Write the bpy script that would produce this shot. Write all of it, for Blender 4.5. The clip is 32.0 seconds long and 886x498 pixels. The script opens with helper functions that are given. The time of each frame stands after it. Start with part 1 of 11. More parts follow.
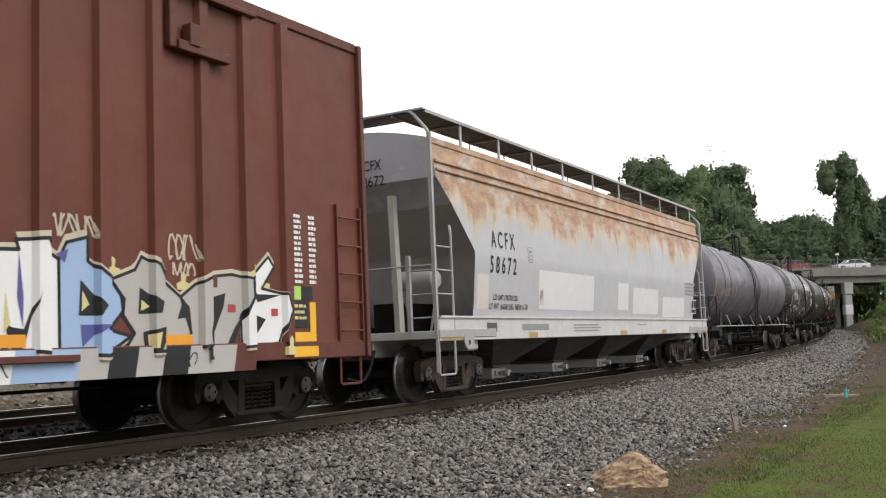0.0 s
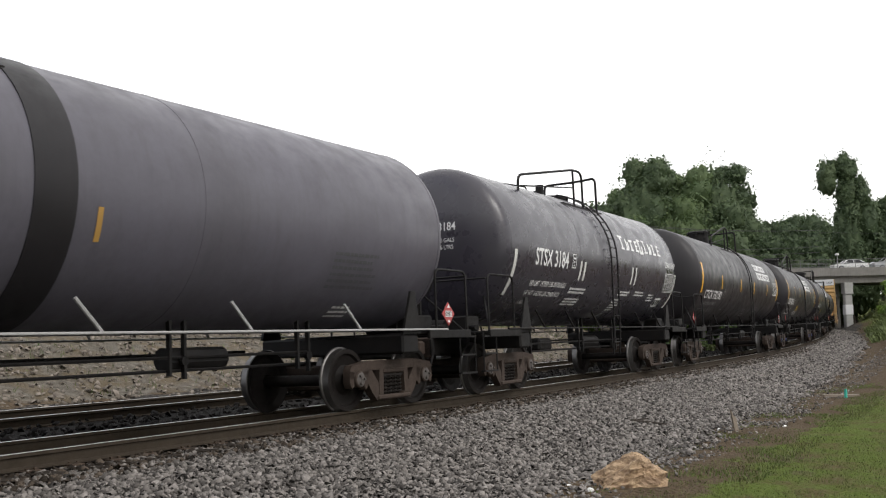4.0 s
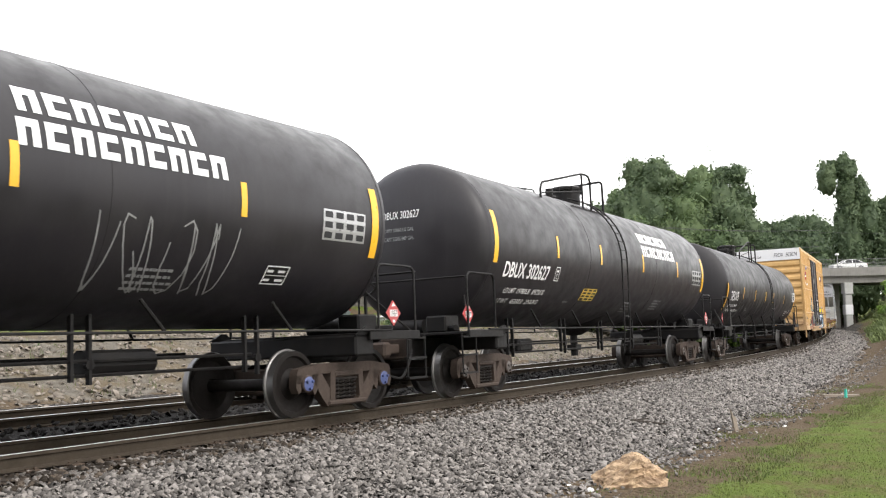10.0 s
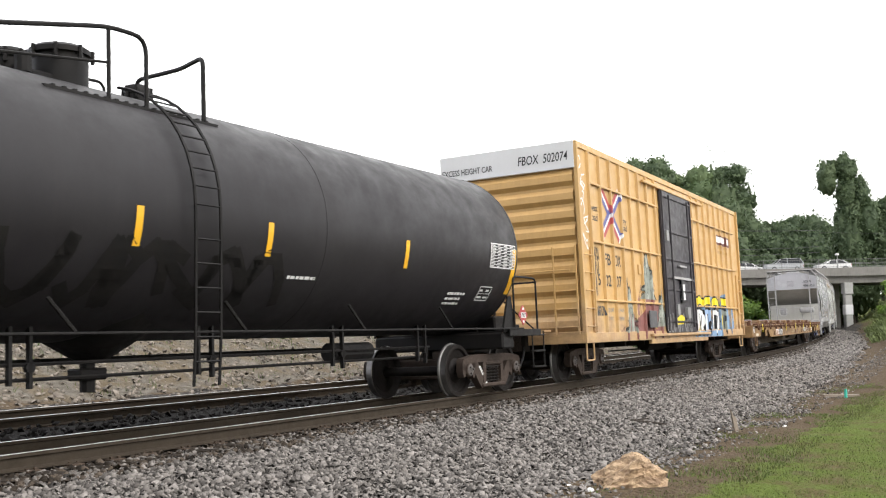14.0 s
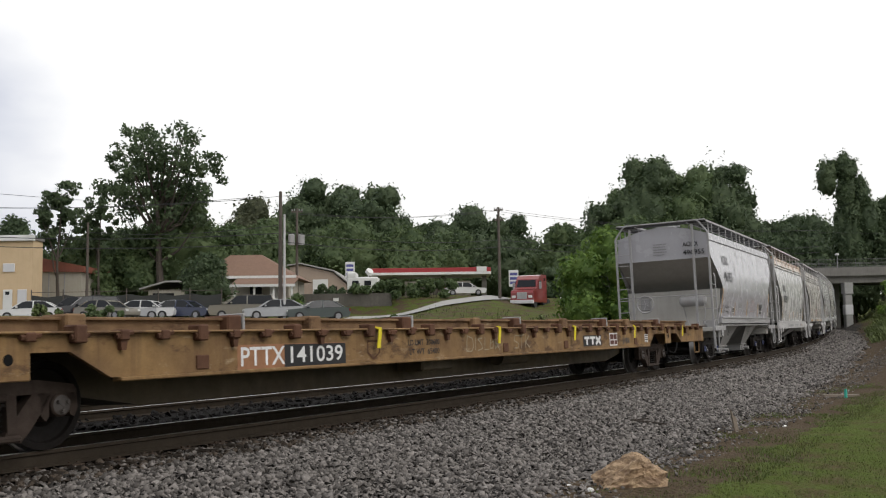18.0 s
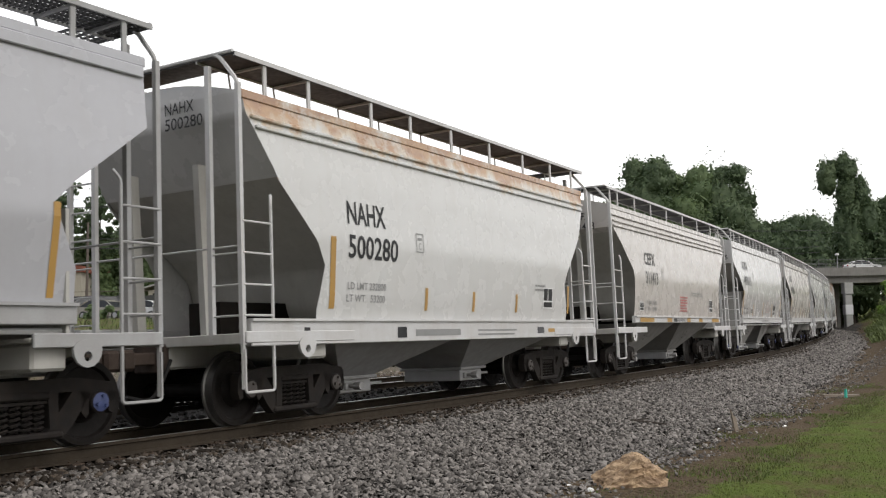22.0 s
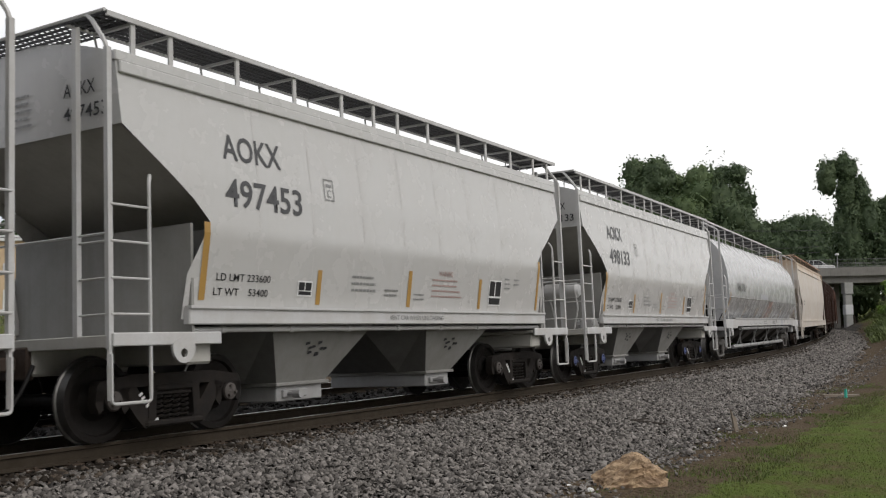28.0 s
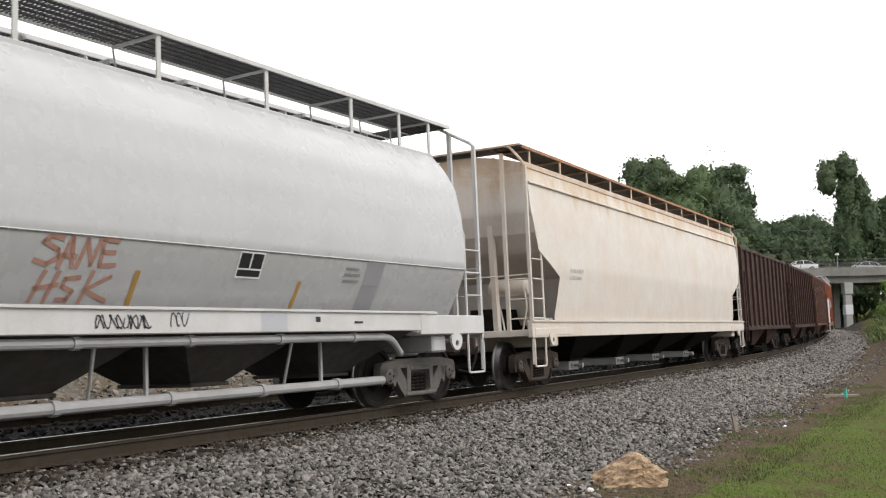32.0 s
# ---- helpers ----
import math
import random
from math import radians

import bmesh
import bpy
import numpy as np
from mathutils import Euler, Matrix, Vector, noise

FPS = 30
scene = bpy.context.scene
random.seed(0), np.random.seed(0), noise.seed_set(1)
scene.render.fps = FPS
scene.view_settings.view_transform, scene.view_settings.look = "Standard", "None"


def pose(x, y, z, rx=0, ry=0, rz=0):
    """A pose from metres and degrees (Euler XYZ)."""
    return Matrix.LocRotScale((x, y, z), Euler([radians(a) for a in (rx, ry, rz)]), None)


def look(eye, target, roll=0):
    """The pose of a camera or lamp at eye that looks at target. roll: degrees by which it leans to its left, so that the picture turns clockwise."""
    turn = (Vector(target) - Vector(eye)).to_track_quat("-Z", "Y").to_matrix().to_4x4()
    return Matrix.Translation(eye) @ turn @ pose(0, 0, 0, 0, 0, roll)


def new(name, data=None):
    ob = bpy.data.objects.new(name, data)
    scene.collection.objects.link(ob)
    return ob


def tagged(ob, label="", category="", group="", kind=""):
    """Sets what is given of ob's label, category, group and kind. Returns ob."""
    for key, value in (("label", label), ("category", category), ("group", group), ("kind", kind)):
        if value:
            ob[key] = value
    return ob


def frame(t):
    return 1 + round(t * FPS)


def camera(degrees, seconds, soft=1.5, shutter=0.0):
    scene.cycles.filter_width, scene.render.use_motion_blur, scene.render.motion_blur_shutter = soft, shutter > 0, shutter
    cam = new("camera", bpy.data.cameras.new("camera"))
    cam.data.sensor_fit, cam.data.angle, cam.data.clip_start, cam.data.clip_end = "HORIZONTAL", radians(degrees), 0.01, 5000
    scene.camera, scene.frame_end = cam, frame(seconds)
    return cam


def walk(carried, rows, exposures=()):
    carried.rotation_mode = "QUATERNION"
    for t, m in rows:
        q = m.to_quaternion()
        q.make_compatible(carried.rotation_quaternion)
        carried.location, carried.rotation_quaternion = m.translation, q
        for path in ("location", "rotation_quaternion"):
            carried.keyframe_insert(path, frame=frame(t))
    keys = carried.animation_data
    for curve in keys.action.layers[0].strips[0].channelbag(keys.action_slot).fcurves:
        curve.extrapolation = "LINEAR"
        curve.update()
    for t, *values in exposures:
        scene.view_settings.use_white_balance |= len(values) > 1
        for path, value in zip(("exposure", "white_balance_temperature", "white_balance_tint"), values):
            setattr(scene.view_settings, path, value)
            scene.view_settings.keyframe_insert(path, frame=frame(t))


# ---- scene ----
# ---------------------------------------------------------------- camera
cam = camera(48.47, 32.0, soft=1.15, shutter=0.06)
EYE = (0.0, 0.0, 1.176)
TILT = radians(4.768)
view = look(EYE, (0.0, math.cos(TILT), 1.176 + math.sin(TILT)), -0.74)
walk(cam, [(0.0, view), (32.0, view)], exposures=[(0.0, 0.08), (0.6, -0.26), (1.0, -0.42), (2.5, -0.42), (4.5, 0.12), (6.0, 0.4), (9.0, 0.55), (10.5, 1.0), (12.0, 1.15), (13.0, 1.1), (14.0, 0.72), (15.2, 0.3), (17.5, -0.5), (19.0, -0.5), (20.0, 0.0), (21.0, 0.14), (22.0, -0.16), (23.0, -0.58), (24.0, -0.58), (25.0, -0.55), (28.0, -0.48), (29.0, -0.42), (30.0, -0.2), (31.0, 0.15), (32.0, 0.2)])

# ---------------------------------------------------------------- light: a bright overcast sky
world = bpy.data.worlds.new("overcast")
scene.world = world
world.use_nodes = True
wn, wl = world.node_tree.nodes, world.node_tree.links
wn.clear()
sky = wn.new("ShaderNodeTexSky")
sky.sky_type = "NISHITA"
sky.sun_disc = False
sky.sun_elevation, sky.sun_rotation = radians(46), radians(131.4)
sky.air_density, sky.dust_density = 1.2, 4.0
skyb = wn.new("ShaderNodeBackground")
skyb.inputs["Strength"].default_value = 0.12
wl.new(sky.outputs[0], skyb.inputs["Color"])
coord = wn.new("ShaderNodeTexCoord")
cloud = wn.new("ShaderNodeTexNoise")
cloud.inputs["Scale"].default_value = 2.6
cloud.inputs["Detail"].default_value = 6.0
shift = wn.new("ShaderNodeMapping")
shift.inputs["Location"].default_value = (3.1, 0.4, 0.0)
shift.inputs["Scale"].default_value = (1.0, 1.0, 2.2)
wl.new(coord.outputs["Generated"], shift.inputs["Vector"])
wl.new(shift.outputs[0], cloud.inputs["Vector"])
ramp = wn.new("ShaderNodeValToRGB")
ramp.color_ramp.elements[0].position, ramp.color_ramp.elements[0].color = 0.40, (0.60, 0.62, 0.70, 1)
ramp.color_ramp.elements[1].position, ramp.color_ramp.elements[1].color = 0.66, (1.0, 0.99, 0.98, 1)
# the grey cloud bank lies to one side
parts_ = wn.new("ShaderNodeSeparateXYZ")
wl.new(coord.outputs["Generated"], parts_.inputs[0])
side_ = wn.new("ShaderNodeMapRange")
side_.inputs[1].default_value, side_.inputs[2].default_value, side_.inputs[3].default_value, side_.inputs[4].default_value = -0.43, -0.17, 0.0, 0.42
wl.new(parts_.outputs[0], side_.inputs[0])
sum_ = wn.new("ShaderNodeMath")
wl.new(cloud.outputs[0], sum_.inputs[0])
wl.new(side_.outputs[0], sum_.inputs[1])
wl.new(sum_.outputs[0], ramp.inputs[0])
cloudb = wn.new("ShaderNodeBackground")
cloudb.inputs["Strength"].default_value = 1.72
wl.new(ramp.outputs[0], cloudb.inputs["Color"])
mixw = wn.new("ShaderNodeMixShader")
mixw.inputs[0].default_value = 0.85
wl.new(skyb.outputs[0], mixw.inputs[1])
wl.new(cloudb.outputs[0], mixw.inputs[2])
wout = wn.new("ShaderNodeOutputWorld")
wl.new(mixw.outputs[0], wout.inputs[0])

sun = new("sun", bpy.data.lights.new("sun", "SUN"))
sun.data.energy, sun.data.angle, sun.data.color = 1.45, radians(28), (1.0, 0.975, 0.945)
sun.matrix_world = look((0, 0, 60), (-45.0, 39.7, -3.0))
scene.view_settings.exposure = 0.0

# ---------------------------------------------------------------- materials


def nodes(name):
    m = bpy.data.materials.new(name)
    m.use_nodes = True
    n = m.node_tree.nodes
    return m, n, m.node_tree.links, n["Principled BSDF"]


def noise_node(n, l, vec, scale, detail=4.0, rough=0.6, stretch=(1, 1, 1), place=(0, 0, 0)):
    mp = n.new("ShaderNodeMapping")
    mp.inputs["Scale"].default_value = stretch
    mp.inputs["Location"].default_value = place
    l.new(vec, mp.inputs["Vector"])
    t = n.new("ShaderNodeTexNoise")
    t.inputs["Scale"].default_value, t.inputs["Detail"].default_value = scale, detail
    t.inputs["Roughness"].default_value = rough
    l.new(mp.outputs[0], t.inputs["Vector"])
    return t.outputs[0]


def spread(n, l, fac, lo, hi, a=0.0, b=1.0):
    r = n.new("ShaderNodeMapRange")
    r.clamp = True
    for i, v in enumerate((lo, hi, a, b)):
        r.inputs[i + 1].default_value = v
    l.new(fac, r.inputs[0])
    return r.outputs[0]


def blend(n, l, fac, a, b):
    m = n.new("ShaderNodeMix")
    m.data_type = "RGBA"
    if isinstance(fac, float):
        m.inputs[0].default_value = fac
    else:
        l.new(fac, m.inputs[0])
    for sock, v in ((m.inputs[6], a), (m.inputs[7], b)):
        if isinstance(v, tuple):
            sock.default_value = (*v, 1)
        else:
            l.new(v, sock)
    return m.outputs[2]


def times(n, l, a, b):
    m = n.new("ShaderNodeMath")
    m.operation = "MULTIPLY"
    for sock, v in ((m.inputs[0], a), (m.inputs[1], b)):
        if isinstance(v, (int, float)):
            sock.default_value = v
        else:
            l.new(v, sock)
    return m.outputs[0]


def surface(name, col, dirt=None, amount=0.5, grain=0.12, scale=1.2, streak=0.0, rough=0.55, metal=0.0,
            bump=0.15, bump_scale=60.0, extra=None, island=0.0, vary=0.0):
    """A worn surface: two scales of stain, rain streaks, fine grain, relief."""
    m, n, l, p = nodes(name)
    vec = n.new("ShaderNodeTexCoord").outputs["Object"]
    dirt = dirt or tuple(c * 0.55 for c in col)
    base = blend(n, l, spread(n, l, noise_node(n, l, vec, scale), 0.35, 0.75, 0.0, amount), col, dirt)
    if streak:
        s = noise_node(n, l, vec, 1.0, 5.0, 0.65, (7, 7, 0.35))
        base = blend(n, l, spread(n, l, s, 0.48, 0.8, 0.0, streak), base, dirt)
    if extra:
        base = extra(n, l, vec, base)
    fine = noise_node(n, l, vec, scale * 22, 3.0)
    base = blend(n, l, spread(n, l, fine, 0.3, 0.7, 0.0, grain), base, tuple(c * 0.35 for c in col))
    if island or vary:
        hsv = n.new("ShaderNodeHueSaturation")
        src = n.new("ShaderNodeNewGeometry").outputs["Random Per Island"] if island else n.new("ShaderNodeObjectInfo").outputs["Random"]
        a = island or vary
        l.new(spread(n, l, src, 0, 1, 1 - a, 1 + a), hsv.inputs["Value"])
        l.new(base, hsv.inputs["Color"])
        base = hsv.outputs[0]
    l.new(base, p.inputs["Base Color"])
    l.new(spread(n, l, noise_node(n, l, vec, scale * 4), 0.3, 0.7, max(rough - 0.12, 0.03), min(rough + 0.12, 1)), p.inputs["Roughness"])
    p.inputs["Metallic"].default_value = metal
    if bump:
        b = n.new("ShaderNodeBump")
        b.inputs["Strength"].default_value, b.inputs["Distance"].default_value = bump, 0.01
        l.new(noise_node(n, l, vec, bump_scale, 3.0), b.inputs["Height"])
        l.new(b.outputs[0], p.inputs["Normal"])
    return m


def plain(name, col, rough=0.5, metal=0.0):
    return surface(name, col, grain=0.06, amount=0.2, rough=rough, metal=metal, bump=0.04)


def height_mask(n, l, vec, lo, hi):
    s = n.new("ShaderNodeSeparateXYZ")
    l.new(vec, s.inputs[0])
    return spread(n, l, s.outputs[2], lo, hi)


def rust_top(lo, hi, col=(0.29, 0.145, 0.085), cover=0.92, cut=0.42):
    """Rust that covers the roof edge and bleeds down from it in drips with tan fringes."""
    def add(n, l, vec, base):
        drip = noise_node(n, l, vec, 1.0, 6.0, 0.62, (2.1, 2.1, 0.42), (3.0, 1.0, 0.0))
        top = height_mask(n, l, vec, lo, hi)
        both = n.new("ShaderNodeMath")
        both.operation = "MULTIPLY_ADD"
        l.new(top, both.inputs[0])
        both.inputs[1].default_value = 0.62
        l.new(drip, both.inputs[2])
        blot = noise_node(n, l, vec, 1.3, 5.0, 0.7, (1, 1, 1.6))
        fringe = times(n, l, spread(n, l, both.outputs[0], cut + 0.37, cut + 0.47), spread(n, l, blot, 0.36, 0.5, 0.35, 1.0))
        out = blend(n, l, times(n, l, fringe, cover * 0.8), base, (0.46, 0.35, 0.22))
        core = times(n, l, spread(n, l, both.outputs[0], cut + 0.46, cut + 0.58), spread(n, l, blot, 0.36, 0.50, 0.1, 1.0))
        shade = blend(n, l, spread(n, l, noise_node(n, l, vec, 2.7, 5.0, 0.7, (1, 1, 2.5), (9, 2, 4)), 0.38, 0.62), col, (0.40, 0.235, 0.12))
        return blend(n, l, times(n, l, core, cover), out, shade)
    return add


M = {}
M["tank_black"] = surface("tank_black", (0.0145, 0.0130, 0.0160), (0.034, 0.031, 0.032), 0.5, 0.1, 0.7, 0.35, 0.42, bump=0.03)
M["tank_gloss"] = surface("tank_gloss", (0.034, 0.031, 0.042), (0.05, 0.048, 0.05), 0.35, 0.05, 0.7, 0.25, 0.30, bump=0.02)
M["tank_dark"] = surface("tank_dark", (0.0145, 0.0132, 0.0155), (0.027, 0.025, 0.026), 0.5, 0.1, 0.6, 0.3, 0.5, bump=0.03)
M["tank_grey"] = surface("tank_grey", (0.095, 0.090, 0.112), (0.05, 0.046, 0.05), 0.5, 0.12, 0.6, 0.4, 0.45, bump=0.03)
M["hop_white"] = surface("hop_white", (0.40, 0.402, 0.412), (0.31, 0.298, 0.285), 0.28, 0.05, 0.5, 0.25, 0.27, bump=0.03)
M["hop_clean"] = surface("hop_clean", (0.49, 0.485, 0.482), (0.40, 0.375, 0.35), 0.24, 0.05, 0.5, 0.2, 0.25, bump=0.03)
M["hop_grey"] = surface("hop_grey", (0.40, 0.40, 0.43), (0.34, 0.33, 0.33), 0.3, 0.05, 0.5, 0.25, 0.24, bump=0.03)
M["hop_tan"] = surface("hop_tan", (0.47, 0.447, 0.428), (0.37, 0.328, 0.285), 0.3, 0.05, 0.5, 0.25, 0.27, bump=0.03)
M["hop_seam"] = surface("hop_seam", (0.49, 0.485, 0.48), (0.42, 0.40, 0.38), 0.6, 0.05, 1.5, 0.5, 0.5, bump=0)
# end slopes and platforms: some of their shade is in this colour
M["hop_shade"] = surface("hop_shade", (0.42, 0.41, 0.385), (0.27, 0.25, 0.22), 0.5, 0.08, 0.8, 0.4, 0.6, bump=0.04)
# end plates and bays: shade under the car is put into these greys
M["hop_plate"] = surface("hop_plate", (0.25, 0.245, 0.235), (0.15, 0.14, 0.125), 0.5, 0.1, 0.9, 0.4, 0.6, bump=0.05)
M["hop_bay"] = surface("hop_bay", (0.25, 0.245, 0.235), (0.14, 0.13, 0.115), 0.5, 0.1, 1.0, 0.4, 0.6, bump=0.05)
# bays of the longer hoppers: underside shade is painted in as this dark
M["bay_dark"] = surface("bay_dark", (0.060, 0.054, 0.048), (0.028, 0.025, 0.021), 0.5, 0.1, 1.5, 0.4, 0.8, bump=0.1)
# grimy paint, made darker to hold the deep shade under the car
M["hop_grime_shade"] = surface("hop_grime_shade", (0.14, 0.138, 0.135), (0.08, 0.075, 0.068), 0.5, 0.1, 1.0, 0.4, 0.7, bump=0.05)
M["hop_rust"] = surface("hop_rust", (0.40, 0.405, 0.435), (0.34, 0.31, 0.29), 0.4, 0.08, 0.6, 0.35, 0.5, bump=0.05,
                        extra=rust_top(2.35, 3.75, (0.23, 0.105, 0.060), 0.95, 0.385))
M["hop_nahx"] = surface("hop_nahx", (0.53, 0.53, 0.528), (0.41, 0.385, 0.355), 0.25, 0.05, 0.5, 0.2, 0.27, bump=0.03,
                        extra=rust_top(3.4, 4.05, cover=0.8, cut=0.44))
M["hop_peach"] = surface("hop_peach", (0.55, 0.512, 0.478), (0.47, 0.375, 0.275), 0.5, 0.1, 0.6, 0.45, 0.55, bump=0.05,
                         extra=rust_top(3.0, 4.4, (0.42, 0.23, 0.10), 0.5, 0.5))
M["box_brown"] = surface("box_brown", (0.135, 0.040, 0.026), (0.085, 0.034, 0.025), 0.6, 0.12, 0.7, 0.4, 0.55, bump=0.06)
M["box_yellow"] = surface("box_yellow", (0.51, 0.315, 0.115), (0.34, 0.20, 0.075), 0.45, 0.12, 0.9, 0.45, 0.5, bump=0.06, extra=rust_top(2.3, 0.9, (0.16, 0.085, 0.045), 0.55, 0.44))
def scuffs(n, l, vec, base):
    """Rust that has eaten through in patches, and pale rubbed paint."""
    a = noise_node(n, l, vec, 1.0, 6.0, 0.7, (1.6, 1.6, 4.0), (0, 5, 0))
    out = blend(n, l, spread(n, l, a, 0.54, 0.64, 0, 0.85), base, (0.075, 0.040, 0.024))
    c = noise_node(n, l, vec, 1.0, 6.0, 0.75, (2.4, 2.4, 9.0), (3, 0, 1))
    return blend(n, l, spread(n, l, c, 0.60, 0.70, 0, 0.7), out, (0.40, 0.31, 0.20))


M["flat_yellow"] = surface("flat_yellow", (0.29, 0.178, 0.075), (0.11, 0.062, 0.036), 0.8, 0.25, 1.5, 0.75, 0.7, bump=0.2, extra=scuffs)
M["rust_pale"] = surface("rust_pale", (0.25, 0.158, 0.085), (0.095, 0.052, 0.031), 0.8, 0.3, 2.5, 0.3, 0.8, bump=0.3, extra=scuffs)
M["rust"] = surface("rust", (0.13, 0.065, 0.04), (0.06, 0.035, 0.026), 0.7, 0.25, 3.0, 0.2, 0.8, bump=0.3)
M["gon_brown"] = surface("gon_brown", (0.040, 0.019, 0.014), (0.024, 0.014, 0.011), 0.6, 0.2, 0.8, 0.5, 0.7, bump=0.1)
M["gon_rust"] = surface("gon_rust", (0.080, 0.030, 0.018), (0.045, 0.020, 0.013), 0.6, 0.2, 0.8, 0.5, 0.7, bump=0.1)
M["gon_red"] = surface("gon_red", (0.22, 0.06, 0.025), (0.12, 0.04, 0.02), 0.6, 0.2, 0.8, 0.5, 0.7, bump=0.1)
M["door_black"] = surface("door_black", (0.028, 0.026, 0.034), (0.07, 0.06, 0.055), 0.5, 0.15, 1.2, 0.4, 0.5, bump=0.08)
# undersides: near black, with the shade beneath the cars in the colour
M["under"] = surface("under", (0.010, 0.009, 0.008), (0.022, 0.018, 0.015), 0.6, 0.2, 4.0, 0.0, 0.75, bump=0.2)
M["truck"] = surface("truck", (0.062, 0.046, 0.038), (0.024, 0.018, 0.015), 0.6, 0.25, 5.0, 0.0, 0.75, bump=0.3)
M["truck_dark"] = surface("truck_dark", (0.019, 0.017, 0.0165), (0.040, 0.032, 0.026), 0.6, 0.25, 5.0, 0.0, 0.75, bump=0.3)
M["truck_pale"] = surface("truck_pale", (0.115, 0.108, 0.10), (0.045, 0.039, 0.034), 0.6, 0.25, 5.0, 0.0, 0.75, bump=0.3)
M["wheel"] = surface("wheel", (0.015, 0.0125, 0.0115), (0.008, 0.007, 0.0065), 0.6, 0.2, 4.0, 0.0, 0.6, 0.0, bump=0.15)
M["tread"] = surface("tread", (0.17, 0.165, 0.16), (0.08, 0.07, 0.065), 0.5, 0.1, 6.0, 0.0, 0.42, 0.9, bump=0.05)
M["cap_blue"] = plain("cap_blue", (0.055, 0.075, 0.19), 0.5)
M["cap_dark"] = plain("cap_dark", (0.07, 0.06, 0.055), 0.6)
M["steel_white"] = surface("steel_white", (0.50, 0.50, 0.505), (0.33, 0.29, 0.25), 0.4, 0.1, 2.0, 0.2, 0.5, bump=0.05)
M["steel_grey"] = surface("steel_grey", (0.33, 0.33, 0.335), (0.19, 0.17, 0.15), 0.4, 0.1, 2.0, 0.2, 0.5, bump=0.05)
M["steel_black"] = surface("steel_black", (0.009, 0.0086, 0.0090), (0.022, 0.019, 0.017), 0.5, 0.1, 3.0, 0.1, 0.55, bump=0.08)
M["steel_rust"] = surface("steel_rust", (0.36, 0.17, 0.08), (0.16, 0.075, 0.04), 0.6, 0.2, 3.0, 0.1, 0.7, bump=0.2)
M["grate_dark"] = surface("grate_dark", (0.055, 0.055, 0.058), (0.035, 0.03, 0.028), 0.4, 0.1, 3.0, 0, 0.6, 0.4, bump=0)
M["brown_steel"] = surface("brown_steel", (0.11, 0.034, 0.024), (0.07, 0.03, 0.024), 0.5, 0.1, 2.0, 0.2, 0.55, bump=0.06)
M["ink_white"] = plain("ink_white", (0.72, 0.72, 0.72), 0.5)
M["ink_black"] = plain("ink_black", (0.022, 0.022, 0.024), 0.5)
M["ink_grey"] = plain("ink_grey", (0.22, 0.22, 0.22), 0.5)
M["ink_faint"] = plain("ink_faint", (0.075, 0.075, 0.08), 0.5)
M["ink_red"] = plain("ink_red", (0.36, 0.045, 0.045), 0.5)
M["ink_blue"] = plain("ink_blue", (0.075, 0.08, 0.26), 0.5)
M["reflex"] = plain("reflex", (0.75, 0.40, 0.02), 0.35)
M["reflex_dull"] = plain("reflex_dull", (0.38, 0.22, 0.055), 0.45)
M["reflex_white"] = plain("reflex_white", (0.60, 0.60, 0.58), 0.4)
M["sheet_silver"] = surface("sheet_silver", (0.45, 0.45, 0.46), (0.3, 0.3, 0.3), 0.4, 0.1, 2.0, 0.2, 0.35, 0.6, bump=0.02)
M["patch_white"] = surface("patch_white", (0.58, 0.58, 0.59), (0.47, 0.45, 0.44), 0.2, 0.05, 1.0, 0.15, 0.45, bump=0.02)
M["patch_lilac"] = surface("patch_lilac", (0.37, 0.37, 0.40), (0.31, 0.31, 0.33), 0.2, 0.05, 1.0, 0.15, 0.45, bump=0.02)
M["patch_grey"] = surface("patch_grey", (0.27, 0.27, 0.29), (0.2, 0.2, 0.2), 0.2, 0.05, 1.0, 0.15, 0.45, bump=0.02)
M["yellow_card"] = plain("yellow_card", (0.62, 0.42, 0.06), 0.5)
M["tag_yellow"] = plain("tag_yellow", (0.70, 0.58, 0.01), 0.5)
M["tag_blue"] = plain("tag_blue", (0.30, 0.42, 0.62), 0.5)
M["tag_orange"] = plain("tag_orange", (0.70, 0.30, 0.02), 0.5)
M["ink_rose"] = plain("ink_rose", (0.36, 0.25, 0.23), 0.6)
M["tag_chalk"] = surface("tag_chalk", (0.36, 0.31, 0.22), (0.24, 0.19, 0.11), 0.7, 0.3, 6.0, 0, 0.8, bump=0)
# yellow beam paint as it looks in shadow: the shade is in the colour
M["beam_shade"] = surface("beam_shade", (0.085, 0.064, 0.032), (0.030, 0.022, 0.014), 0.7, 0.2, 1.2, 0.2, 0.7, bump=0.1)
M["tag_cream"] = plain("tag_cream", (0.52, 0.46, 0.36), 0.5)
M["tag_pink"] = plain("tag_pink", (0.36, 0.20, 0.155), 0.5)
M["tag_green"] = plain("tag_green", (0.35, 0.62, 0.12), 0.5)
M["tag_mist"] = plain("tag_mist", (0.34, 0.36, 0.33), 0.5)
# flat sheets in this near-black stand in for the shade inside openings
M["dark_void"] = plain("dark_void", (0.012, 0.012, 0.012), 0.8)
